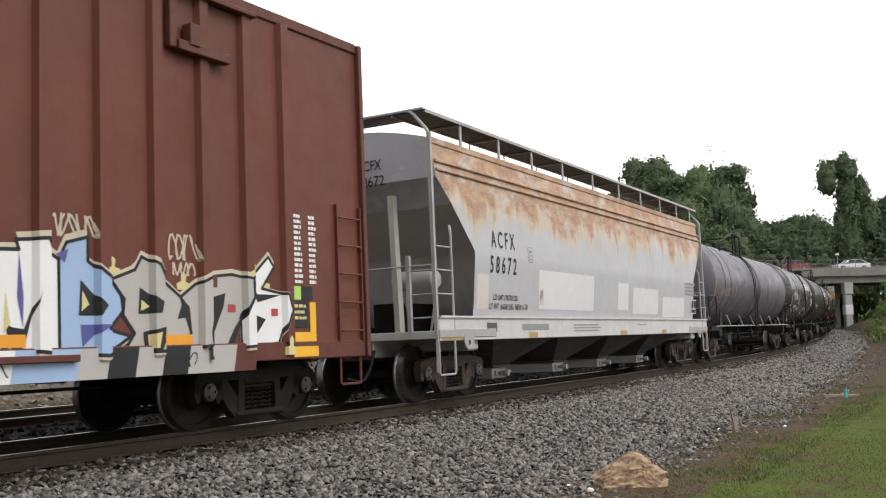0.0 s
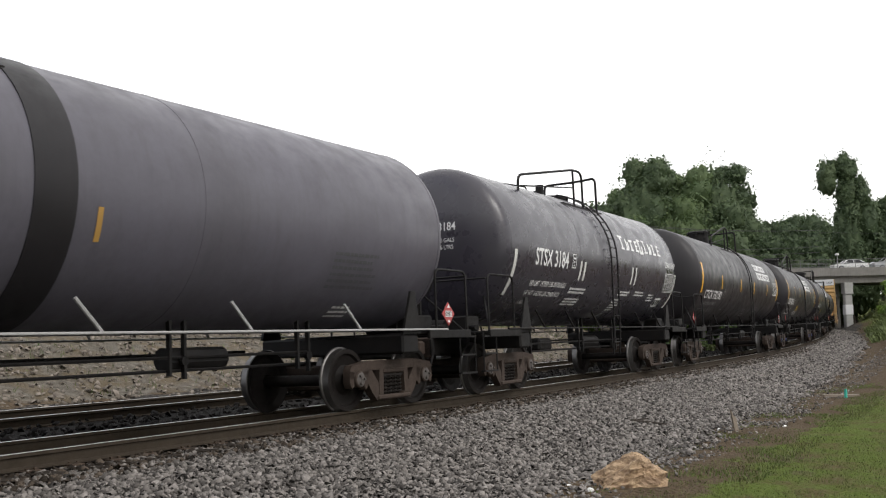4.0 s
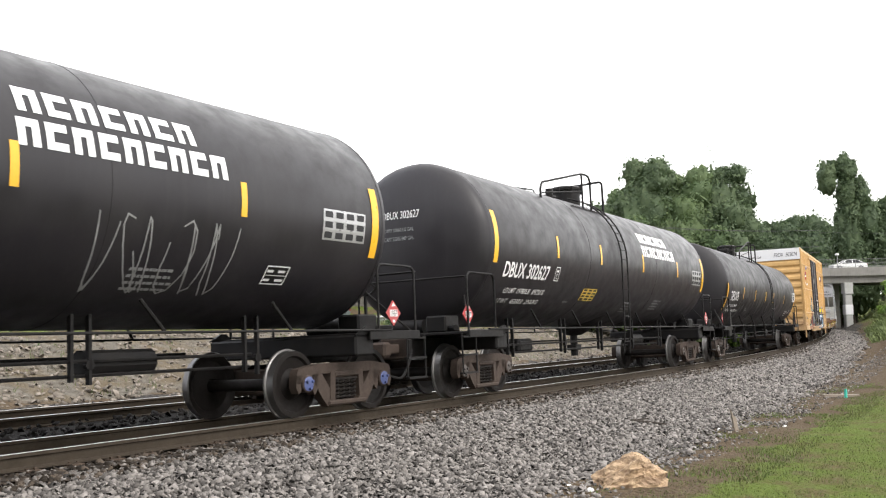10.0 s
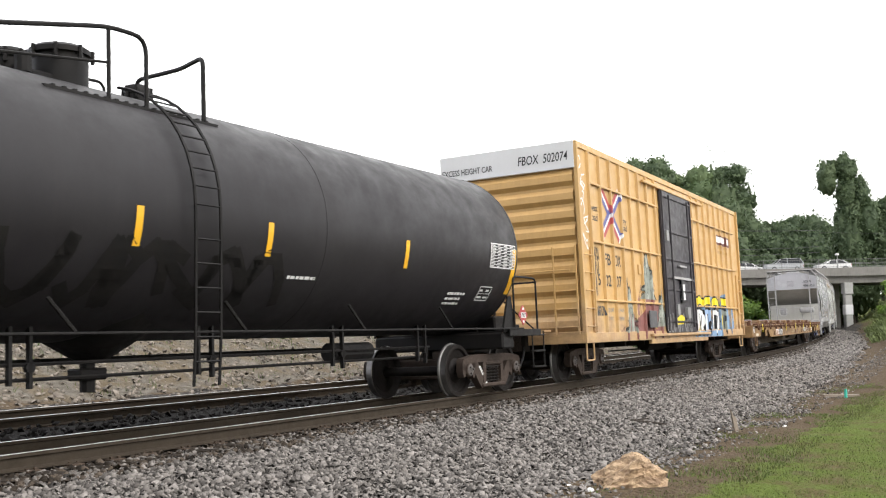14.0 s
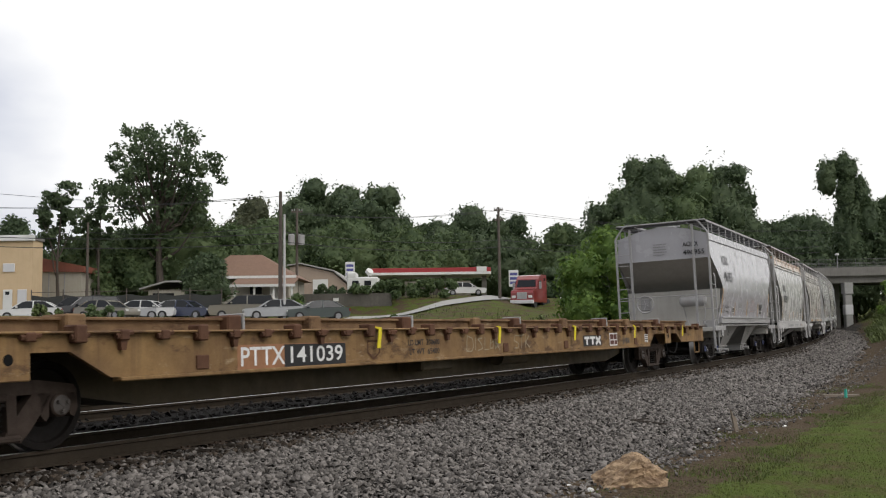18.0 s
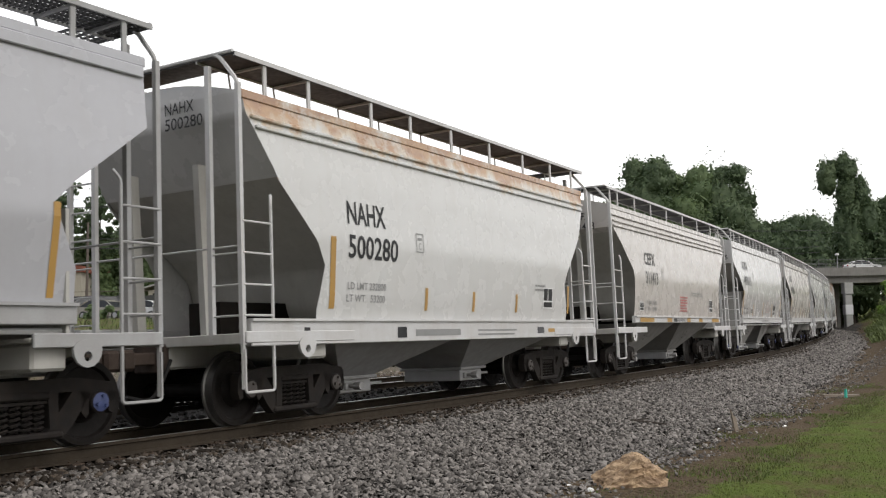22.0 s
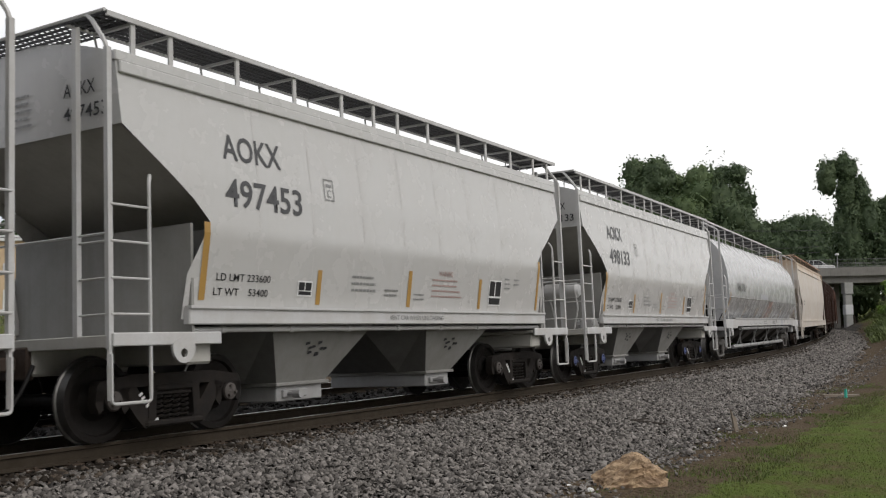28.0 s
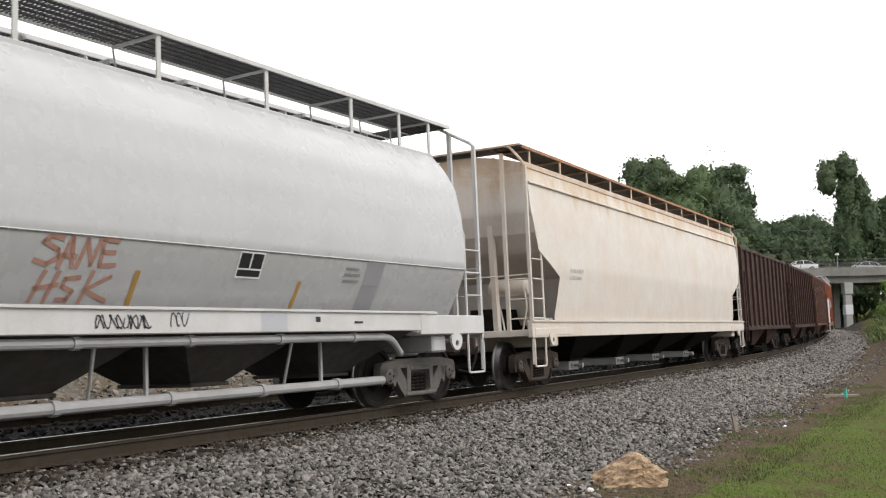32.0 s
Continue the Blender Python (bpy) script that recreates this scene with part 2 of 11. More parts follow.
# grimy, rough paint and iron reflect little
for k_, q_ in (("tank_black", 0.30), ("tank_dark", 0.25), ("tank_grey", 0.35), ("under", 0.05), ("truck", 0.15), ("truck_dark", 0.12), ("wheel", 0.12), ("steel_black", 0.15), ("rust", 0.15), ("rust_pale", 0.2),
               ("flat_yellow", 0.25), ("box_brown", 0.3), ("brown_steel", 0.3), ("gon_brown", 0.2), ("gon_red", 0.2), ("door_black", 0.25), ("ink_black", 0.25), ("ink_faint", 0.25), ("dark_void", 0.05)):
    M[k_].node_tree.nodes["Principled BSDF"].inputs["Specular IOR Level"].default_value = q_
# ---------------------------------------------------------------- mesh tools


class Build:
    """Collects vertices and faces of one mesh."""

    def __init__(self):
        self.v, self.f = [], []

    def add(self, vs, fs):
        o = len(self.v)
        self.v.extend(vs)
        self.f.extend([tuple(i + o for i in q) for q in fs])
        return self

    def box(self, x0, x1, y0, y1, z0, z1, c=0.0):
        """A box, with chamfered edges if c is given."""
        if c <= 0:
            vs = [(x, y, z) for x in (x0, x1) for y in (y0, y1) for z in (z0, z1)]
            return self.add(vs, [(0, 1, 3, 2), (4, 6, 7, 5), (0, 4, 5, 1), (2, 3, 7, 6), (0, 2, 6, 4), (1, 5, 7, 3)])
        c = min(c, (x1 - x0) * 0.45, (y1 - y0) * 0.45, (z1 - z0) * 0.45)
        vs, idx = [], {}
        for sx in (0, 1):
            for sy in (0, 1):
                for sz in (0, 1):
                    X, Y, Z = (x0, x1)[sx], (y0, y1)[sy], (z0, z1)[sz]
                    dx, dy, dz = (c, -c)[sx], (c, -c)[sy], (c, -c)[sz]
                    for ax, p in (("x", (X, Y + dy, Z + dz)), ("y", (X + dx, Y, Z + dz)), ("z", (X + dx, Y + dy, Z))):
                        idx[sx, sy, sz, ax] = len(vs)
                        vs.append(p)
        fs = []
        for s in (0, 1):
            fs.append([idx[s, 0, 0, "x"], idx[s, 0, 1, "x"], idx[s, 1, 1, "x"], idx[s, 1, 0, "x"]][::1 if s == 0 else -1])
            fs.append([idx[0, s, 0, "y"], idx[1, s, 0, "y"], idx[1, s, 1, "y"], idx[0, s, 1, "y"]][::1 if s == 0 else -1])
            fs.append([idx[0, 0, s, "z"], idx[0, 1, s, "z"], idx[1, 1, s, "z"], idx[1, 0, s, "z"]][::1 if s == 0 else -1])
        for a in (0, 1):
            for b in (0, 1):
                fs.append([idx[0, a, b, "y"], idx[1, a, b, "y"], idx[1, a, b, "z"], idx[0, a, b, "z"]][::1 if a != b else -1])
                fs.append([idx[a, 0, b, "x"], idx[a, 1, b, "x"], idx[a, 1, b, "z"], idx[a, 0, b, "z"]][::1 if a == b else -1])
                fs.append([idx[a, b, 0, "x"], idx[a, b, 1, "x"], idx[a, b, 1, "y"], idx[a, b, 0, "y"]][::1 if a != b else -1])
        for sx in (0, 1):
            for sy in (0, 1):
                for sz in (0, 1):
                    t = [idx[sx, sy, sz, a] for a in "xyz"]
                    fs.append(t if (sx + sy + sz) % 2 == 1 else t[::-1])
        return self.add(vs, [tuple(q) for q in fs])

    def rod(self, a, b, r, n=8, r2=None, caps=True):
        """A round bar from a to b."""
        a, b = Vector(a), Vector(b)
        d = (b - a)
        if d.length < 1e-6:
            return self
        d.normalize()
        u = d.orthogonal().normalized()
        w = d.cross(u)
        r2 = r if r2 is None else r2
        vs = []
        for p, q in ((a, r), (b, r2)):
            for i in range(n):
                t = 2 * math.pi * i / n
                vs.append(tuple(p + (u * math.cos(t) + w * math.sin(t)) * q))
        fs = [(i, (i + 1) % n, n + (i + 1) % n, n + i) for i in range(n)]
        if caps:
            fs += [tuple(range(n))[::-1], tuple(range(n, 2 * n))]
        return self.add(vs, fs)

    def pipe(self, pts, r, n=6):
        """One tube along a line of points."""
        p = [Vector(q) for q in pts]
        p = [q for i, q in enumerate(p) if i == 0 or (q - p[i - 1]).length > 1e-5]
        d = [(p[min(i + 1, len(p) - 1)] - p[max(i - 1, 0)]).normalized() for i in range(len(p))]
        side = d[0].orthogonal().normalized()
        rows = []
        for q, t in zip(p, d):
            side = (side - t * side.dot(t)).normalized()
            up = t.cross(side)
            rows.append([tuple(q + side * r * math.cos(2 * math.pi * k / n) + up * r * math.sin(2 * math.pi * k / n)) for k in range(n)])
        base = len(self.v)
        self.grid(rows, True)
        end = len(self.v)
        self.f += [tuple(range(base, base + n))[::-1], tuple(range(end - n, end))]
        return self

    def bend(self, pts, r, n=6, k=0.08):
        """A pipe whose corners are rounded."""
        out = [Vector(pts[0])]
        for a, b, c in zip(pts, pts[1:], pts[2:]):
            a, b, c = Vector(a), Vector(b), Vector(c)
            p, q = b + (a - b).normalized() * k, b + (c - b).normalized() * k
            for i in range(5):
                t = i / 4
                out.append(p * (1 - t) ** 2 + b * 2 * t * (1 - t) + q * t * t)
        out.append(Vector(pts[-1]))
        return self.pipe(out, r, n)

    def prism(self, poly, lo, hi, axis="y"):
        """A flat outline given a thickness along an axis."""
        n = len(poly)
        vs = []
        for h in (lo, hi):
            for a, b in poly:
                vs.append({"y": (a, h, b), "x": (h, a, b), "z": (a, b, h)}[axis])
        fs = [tuple(range(n)), tuple(range(n, 2 * n))[::-1]] + [(i, n + i, n + (i + 1) % n, (i + 1) % n) for i in range(n)]
        return self.add(vs, fs)

    def grid(self, rows, closed=False):
        """A skin over rows of points."""
        m = len(rows[0])
        fs = []
        for i in range(len(rows) - 1):
            for j in range(m if closed else m - 1):
                a, b = i * m + j, i * m + (j + 1) % m
                fs.append((a, b, b + m, a + m))
        return self.add([tuple(p) for r in rows for p in r], fs)

    def lathe(self, prof, n=24, axis="y", c=(0, 0, 0)):
        """Profile of (along, radius) turned about an axis through c."""
        rows = []
        for a, r in prof:
            row = []
            for i in range(n):
                t = 2 * math.pi * i / n
                p, q = r * math.cos(t), r * math.sin(t)
                row.append({"y": (c[0] + p, c[1] + a, c[2] + q), "x": (c[0] + a, c[1] + p, c[2] + q), "z": (c[0] + p, c[1] + q, c[2] + a)}[axis])
            rows.append(row)
        return self.grid(rows, True)

    def mesh(self, name, mat, smooth=False):
        me = bpy.data.meshes.new(name)
        me.from_pydata(self.v, [], self.f)
        bm = bmesh.new()
        bm.from_mesh(me)
        bmesh.ops.recalc_face_normals(bm, faces=bm.faces)
        bm.to_mesh(me)
        bm.free()
        if mat:
            me.materials.append(mat)
        if smooth:
            me.polygons.foreach_set("use_smooth", [True] * len(me.polygons))
            me.set_sharp_from_angle(angle=radians(35))
        return me


def part(name, b, mat, parent=None, label="", smooth=False, at=None):
    """Links a mesh as one object under its thing."""
    me = b if isinstance(b, bpy.types.Mesh) else b.mesh(name, mat, smooth)
    ob = new(name, me)
    if parent is not None:
        ob.parent = parent
    if at is not None:
        ob.matrix_basis = at
    if label:
        ob["label"] = label
    return ob


def thing(name, label, category, group="", at=None):
    ob = new(name)
    ob.empty_display_size = 0.3
    tagged(ob, label, category, group)
    if at is not None:
        ob.matrix_basis = at
    return ob


def text_mesh(text, height, width=None, bold=0.0, slant=0.0):
    """Flat lettering as a mesh, lower left at the origin, cap height given, squeezed to width."""
    cu = bpy.data.curves.new("letters", "FONT")
    cu.body = text
    cu.size = 1.0
    cu.offset = bold
    cu.shear = slant
    cu.resolution_u = 3
    ob = bpy.data.objects.new("letters", cu)
    scene.collection.objects.link(ob)
    bpy.context.view_layer.update()
    me = bpy.data.meshes.new_from_object(ob.evaluated_get(bpy.context.evaluated_depsgraph_get()))
    bpy.data.objects.remove(ob)
    co = np.empty(len(me.vertices) * 3)
    me.vertices.foreach_get("co", co)
    co = co.reshape(-1, 3)
    if len(co):
        lo, hi = co.min(0), co.max(0)
        sz = height / 0.69 if "\n" not in text else height
        co[:, 1] *= sz
        co[:, 0] = (co[:, 0] - lo[0]) * ((width / (hi[0] - lo[0])) if width else sz)
        me.vertices.foreach_set("co", co.ravel())
    return me


def flat_mesh(polys):
    """Flat pieces, each a list of (u, v)."""
    me = bpy.data.meshes.new("flat")
    v, f = [], []
    for p in polys:
        f.append(tuple(range(len(v), len(v) + len(p))))
        v.extend((a, b, 0) for a, b in p)
    me.from_pydata(v, [], f)
    return me


def oblong(u0, u1, v0, v1):
    return [(u0, v0), (u1, v0), (u1, v1), (u0, v1)]


def stroke(pts, w):
    """A painted line of width w through the points, as joined flat pieces."""
    out = []
    for (a, b), (c, d) in zip(pts, pts[1:]):
        n = math.hypot(c - a, d - b) or 1e-6
        ex, ey = (c - a) / n * w * 0.35, (d - b) / n * w * 0.35
        px, py = -(d - b) / n * w / 2, (c - a) / n * w / 2
        out.append([(a - ex + px, b - ey + py), (a - ex - px, b - ey - py), (c + ex - px, d + ey - py), (c + ex + px, d + ey + py)])
    return out


def words_as_bars(u, v, w, lines, h, gap, rnd, keep=0.82):
    """Small print that cannot be read: rows of short bars."""
    out = []
    for i in range(lines):
        y = v - i * gap
        x, end = u, u + w * rnd.uniform(0.75, 1.0)
        while x < end:
            k = rnd.uniform(0.6, 2.6) * h
            out.append(oblong(x, min(x + k * keep, end), y, y + h * rnd.uniform(0.85, 1.0)))
            x += k
    return out


def words_of(me):
    """Cuts flat lettering into its words, by the gaps between them."""
    xs = np.empty(len(me.vertices) * 3)
    me.vertices.foreach_get("co", xs)
    xs = xs.reshape(-1, 3)
    spans = sorted((xs[list(f.vertices), 0].min(), xs[list(f.vertices), 0].max()) for f in me.polygons)
    gap = 0.30 * (xs[:, 1].max() - xs[:, 1].min())
    ends, hi = [], spans[0][1]
    for a, b in spans:
        if a - hi > gap:
            ends.append((a + hi) / 2)
        hi = max(hi, b)
    if not ends:
        return [me]
    out = []
    for k in range(len(ends) + 1):
        fs = [f for f in me.polygons if sum(f.center.x > e for e in ends) == k]
        ids = sorted({i for f in fs for i in f.vertices})
        at = {i: n for n, i in enumerate(ids)}
        w = bpy.data.meshes.new("word")
        w.from_pydata([tuple(xs[i]) for i in ids], [], [[at[i] for i in f.vertices] for f in fs])
        out.append(w)
    bpy.data.meshes.remove(me)
    return out


def decal(name, me, mat, parent, wrap, u=0.0, v=0.0, label="", cut=0.12):
    if name == "lettering" and len(me.polygons):
        for w in words_of(me):
            ob = decal("word", w, mat, parent, wrap, u, v, label, cut)
        return ob
    return lay_flat(name, me, mat, parent, wrap, u, v, label, cut)


def lay_flat(name, me, mat, parent, wrap, u, v, label, cut):
    """Lays flat lettering onto a surface: wrap(u, v) gives the place in the thing's space."""
    bm = bmesh.new()
    bm.from_mesh(me)
    if cut:
        vs = [p.co.y for p in bm.verts]
        if vs:
            y = math.ceil(min(vs) / cut) * cut
            while y < max(vs):
                bmesh.ops.bisect_plane(bm, geom=bm.verts[:] + bm.edges[:] + bm.faces[:], plane_co=(0, y, 0), plane_no=(0, 1, 0))
                y += cut
    for p in bm.verts:
        p.co = wrap(u + p.co.x, v + p.co.y)
    out = bpy.data.meshes.new(name)
    bm.to_mesh(out)
    bm.free()
    out.materials.append(mat)
    bpy.data.meshes.remove(me)
    ob = new(name, out)
    ob.parent = parent
    if label:
        ob["label"] = label
    if name in ("small_print", "panel_print", "graffiti"):
        ob["kind"] = "stuff"
    return ob


# ---------------------------------------------------------------- the line of the track
BEND = (2.2212e-3, -3.6949e-6, -2.1319e-7)     # curve of the track along its length
HEAD, START = radians(60.1948), 18.6611
GRADE, LIFT, CANT = 0.00079988, 9.28e-5, 0.03323
ARC = np.arange(-420.0, 420.0, 0.1)
bent = np.clip(ARC, -40.0, 80.0)
bendk = BEND[0] + BEND[1] * bent + BEND[2] * bent ** 2
turn = np.concatenate([[0], np.cumsum((bendk[1:] + bendk[:-1]) * 0.05)])
mid = 4200
turn += HEAD - turn[mid]
linex = np.concatenate([[0], np.cumsum((np.cos(turn[1:]) + np.cos(turn[:-1])) * 0.05)])
liney = np.concatenate([[0], np.cumsum((np.sin(turn[1:]) + np.sin(turn[:-1])) * 0.05)])
linex -= linex[mid]
liney += START - liney[mid]


def climb(s):
    """Height of the line along its length."""
    return GRADE * np.clip(s, -80, 150) + LIFT * np.clip(s - 10, 0, 110) ** 2


def on_line(s, off=0.0, z=0.0):
    """A point s metres along the track, off metres to its far side, z over the rails."""
    h = np.interp(s, ARC, turn)
    zz = z * math.cos(CANT) - off * math.sin(CANT) + climb(s)
    oo = off * math.cos(CANT) + z * math.sin(CANT)
    return Vector((np.interp(s, ARC, linex) - math.sin(h) * oo, np.interp(s, ARC, liney) + math.cos(h) * oo, zz))


def level_line(s, off, z):
    """The same for what lies level beside the track."""
    h = np.interp(s, ARC, turn)
    return Vector((np.interp(s, ARC, linex) - math.sin(h) * off, np.interp(s, ARC, liney) + math.cos(h) * off, z))


def line_coords(x, y):
    """Arc length and far-side distance of places in the plan (arrays)."""
    sx, sy, st = linex[::20], liney[::20], ARC[::20]
    x, y = np.atleast_1d(x), np.atleast_1d(y)
    s, o = np.empty(len(x)), np.empty(len(x))
    for i in range(0, len(x), 2000):
        d = (x[i:i + 2000, None] - sx) ** 2 + (y[i:i + 2000, None] - sy) ** 2
        k = d.argmin(1)
        h = turn[::20][k]
        dx, dy = x[i:i + 2000] - sx[k], y[i:i + 2000] - sy[k]
        s[i:i + 2000] = st[k] + dx * np.cos(h) + dy * np.sin(h)
        o[i:i + 2000] = -dx * np.sin(h) + dy * np.cos(h)
    return s, o


SPEED, GAIN = 8.6291, 0.018172


def run(t):
    """How far the train has gone since the fifteenth second."""
    return SPEED * (t - 15.0) + GAIN * (t - 15.0) ** 2 / 2


def car_pose(s, centres):
    a, b = on_line(s - centres / 2), on_line(s + centres / 2)
    x = (b - a).normalized()
    up = Vector((0, 0, 1))
    y = up.cross(x).normalized()
    z = x.cross(y)
    m = Matrix((x, y, z)).transposed().to_4x4()
    m = m @ Matrix.Rotation(-CANT, 4, "X")
    m.translation = (a + b) / 2
    return m


CARS = []          # (thing, place at the fifteenth second, distance between truck centres)
SPINNERS = {}      # turning parts by their place in the truck
# ---------------------------------------------------------------- trucks
WR = 0.457
rnd = random.Random(7)


def truck_meshes():
    out = {}
    for key, mat in (("light", M["truck"]), ("dark", M["truck_dark"]), ("pale", M["truck_pale"])):
        # cast side frame with two windows and the spring pocket
        b = Build()
        y0, y1 = -0.065, 0.065
        b.prism([(-1.10, 0.60), (-1.06, 0.66), (-0.62, 0.72), (0.62, 0.72), (1.06, 0.66), (1.10, 0.60), (1.10, 0.46), (0.72, 0.50), (0.62, 0.58), (-0.62, 0.58), (-0.72, 0.50), (-1.10, 0.46)], y0, y1)
        for s in (-1, 1):
            b.prism([(s * 0.80, 0.56), (s * 0.57, 0.59), (s * 0.30, 0.26), (s * 0.24, 0.15), (s * 0.44, 0.12), (s * 0.56, 0.24)], y0, y1)
            b.prism([(s * 0.27, 0.60), (s * 0.38, 0.60), (s * 0.40, 0.22), (s * 0.29, 0.22)], y0 - 0.01, y1)
            b.prism([(s * 0.66, 0.60), (s * 0.77, 0.58), (s * 0.765, 0.36), (s * 0.73, 0.30), (s * 0.67, 0.36)], y0, y1)
            b.prism([(s * 1.01, 0.58), (s * 1.10, 0.57), (s * 1.115, 0.42), (s * 1.07, 0.33), (s * 1.015, 0.36)], y0, y1)
            b.prism([(s * 0.77, 0.58), (s * 1.01, 0.58), (s * 1.0, 0.52), (s * 0.95, 0.565), (s * 0.83, 0.565), (s * 0.78, 0.52)], y0 + 0.015, y1 - 0.015)
            b.lathe([(-0.10, 0.0), (-0.10, 0.105), (-0.085, 0.12), (0.07, 0.12), (0.07, 0.0)], 18, "y", (s * 0.889, 0.0, 0.457))
        b.box(-0.44, 0.44, y0 - 0.03, y1 + 0.03, 0.13, 0.20, 0.02)
        b.box(-0.30, 0.30, y0 - 0.02, y1, 0.52, 0.60, 0.02)
        out["frame", key] = b.mesh("side_frame", mat, True)
        b = Build()
        b.box(-0.20, 0.20, -0.95, 0.95, 0.48, 0.66, 0.03)
        b.rod((0, 0, 0.62), (0, 0, 0.80), 0.20, 14)
        for s in (-1, 1):
            b.box(s * 0.34 - 0.04, s * 0.34 + 0.04, -0.78, 0.78, 0.28, 0.36, 0.02)
            b.rod((s * 0.34, -0.5, 0.34), (0, 0, 0.52), 0.025, 6)
        out["truck", key] = b.mesh("truck", mat, True)
    b = Build()
    for i in range(4):
        x = -0.20 + i * 0.133
        pts = [(x + 0.055 * math.cos(k * 0.9), 0.055 * math.sin(k * 0.9), 0.20 + k * 0.0078) for k in range(38)]
        b.pipe(pts, 0.016, 4)
    b.box(-0.27, 0.27, -0.06, 0.06, 0.48, 0.51)
    out["spring"] = b.mesh("spring", M["truck_dark"], True)
    # wheelset: dished wheels, flanges, axle, about its own centre
    b = Build()
    for s in (-1, 1):
        prof = [(0.70, 0.10), (0.70, 0.14), (0.735, 0.20), (0.735, 0.36), (0.705, 0.40), (0.685, 0.475), (0.70, 0.488), (0.72, 0.482), (0.733, 0.462), (0.80, 0.456), (0.835, 0.452), (0.838, 0.435), (0.838, 0.385), (0.80, 0.365), (0.775, 0.22), (0.84, 0.15), (0.84, 0.09)]
        b.lathe([(s * a, r) for a, r in prof], 36)
    b.rod((0, -0.98, 0), (0, 0.98, 0), 0.085, 12)
    me = b.mesh("wheelset", M["wheel"], True)
    me.materials.append(M["tread"])
    for p in me.polygons:
        r = math.hypot(p.center.x, p.center.z)
        if 0.42 < r and (abs(p.normal.y) < 0.5 or r > 0.443):
            p.material_index = 1
    out["wheelset"] = me
    for key, mat in (("blue", M["cap_blue"]), ("dark", M["cap_dark"])):
        b = Build()
        b.lathe([(0, 0.0), (0, 0.055), (0.015, 0.10), (0.06, 0.115), (0.10, 0.115), (0.10, 0.0)], 18)
        for i in range(3):
            t = i * 2 * math.pi / 3
            b.rod((0.062 * math.cos(t), -0.025, 0.062 * math.sin(t)), (0.062 * math.cos(t), 0.02, 0.062 * math.sin(t)), 0.02, 6)
        b.box(-0.05, 0.05, -0.004, 0.004, -0.012, 0.012)
        out["cap", key] = b.mesh("bearing_cap", mat, True)
    return out


TM = truck_meshes()


def add_truck(car, x, look_="light", caps="dark", mark=None):
    t = part("truck", TM["truck", look_], None, car, "", at=pose(x, 0, 0))
    for y in (-1, 1):
        part("side_frame", TM["frame", look_], None, t, "", at=pose(0, y * 0.99, 0))
        part("spring", TM["spring"], None, t, "", at=pose(0, y * 0.985, 0))
    for a in (-1, 1):
        w = part("wheelset", TM["wheelset"], None, t, "steel wheels on one axle", at=pose(a * 0.889, 0, WR))
        SPINNERS.setdefault((a * 0.889, 0.0), []).append(w)
        for y in (-1, 1):
            c = part("bearing_cap", TM["cap", caps], None, t, "blue bearing cap" if caps == "blue" else "", at=pose(a * 0.889, y * 1.105 if y < 0 else 0.98, WR))
            SPINNERS.setdefault((a * 0.889, y * 1.105 if y < 0 else 0.98), []).append(c)
    if mark:
        b = Build()
        for i, w in enumerate((0.05, 0.04, 0.05, 0.05, 0.0, 0.04, 0.05, 0.05)):
            if w:
                px, pz = -0.52 + i * 0.032, 0.47 - i * 0.042
                b.prism([(px, pz), (px + 0.045, pz + 0.03), (px + 0.03, pz + 0.055), (px - 0.015, pz + 0.025)], -1.062, -1.057)
        part("stencil", b, M["ink_white"], t, "stencilled number marks")
    return t


def coupler(car, x, s):
    """Drawbar, knuckle and hose at one end; s is the way out."""
    b = Build()
    b.box(min(x - s * 0.3, x + s * 0.45), max(x - s * 0.3, x + s * 0.45), -0.10, 0.10, 0.80, 0.96, 0.02)
    b.box(min(x + s * 0.40, x + s * 0.62), max(x + s * 0.40, x + s * 0.62), -0.17, 0.12, 0.74, 1.0, 0.04)
    b.box(min(x - s * 0.05, x + s * 0.05), max(x - s * 0.05, x + s * 0.05), -0.28, 0.28, 0.70, 1.06, 0.02)
    part("coupler", b, M["truck"], car, "rusty knuckle coupler", True)
    b = Build()
    b.bend([(x, -0.32, 0.86), (x + s * 0.15, -0.34, 0.60), (x + s * 0.32, -0.3, 0.36), (x + s * 0.60, -0.2, 0.44)], 0.024, 7, 0.12)
    part("air_hose", b, M["steel_black"], car)


def ladder(car, x0, x1, y, zs, bars, mat, face="side", name="ladder", r=0.014, y1=None):
    """Two stiles and rungs. On the side it runs in x, on the end in y."""
    b = Build()
    z0, z1 = zs
    if face == "side":
        for x in (x0, x1):
            b.box(x - 0.02, x + 0.02, y - 0.012, y + 0.012, z0, z1)
        for z in bars:
            b.rod((x0, y, z), (x1, y, z), r, 6)
    else:
        for yy in (y, y1):
            b.box(x0 - 0.012, x0 + 0.012, yy - 0.02, yy + 0.02, z0, z1)
        for z in bars:
            b.rod((x0, y, z), (x0, y1, z), r, 6)
    return part(name, b, mat, car)


def side_wrap(y):
    return lambda u, v: Vector((u, y, v))


def end_wrap(x):
    """Front end of a car, seen from ahead: lettering runs from the far side to the near side."""
    return lambda u, v: Vector((x, -u, v))


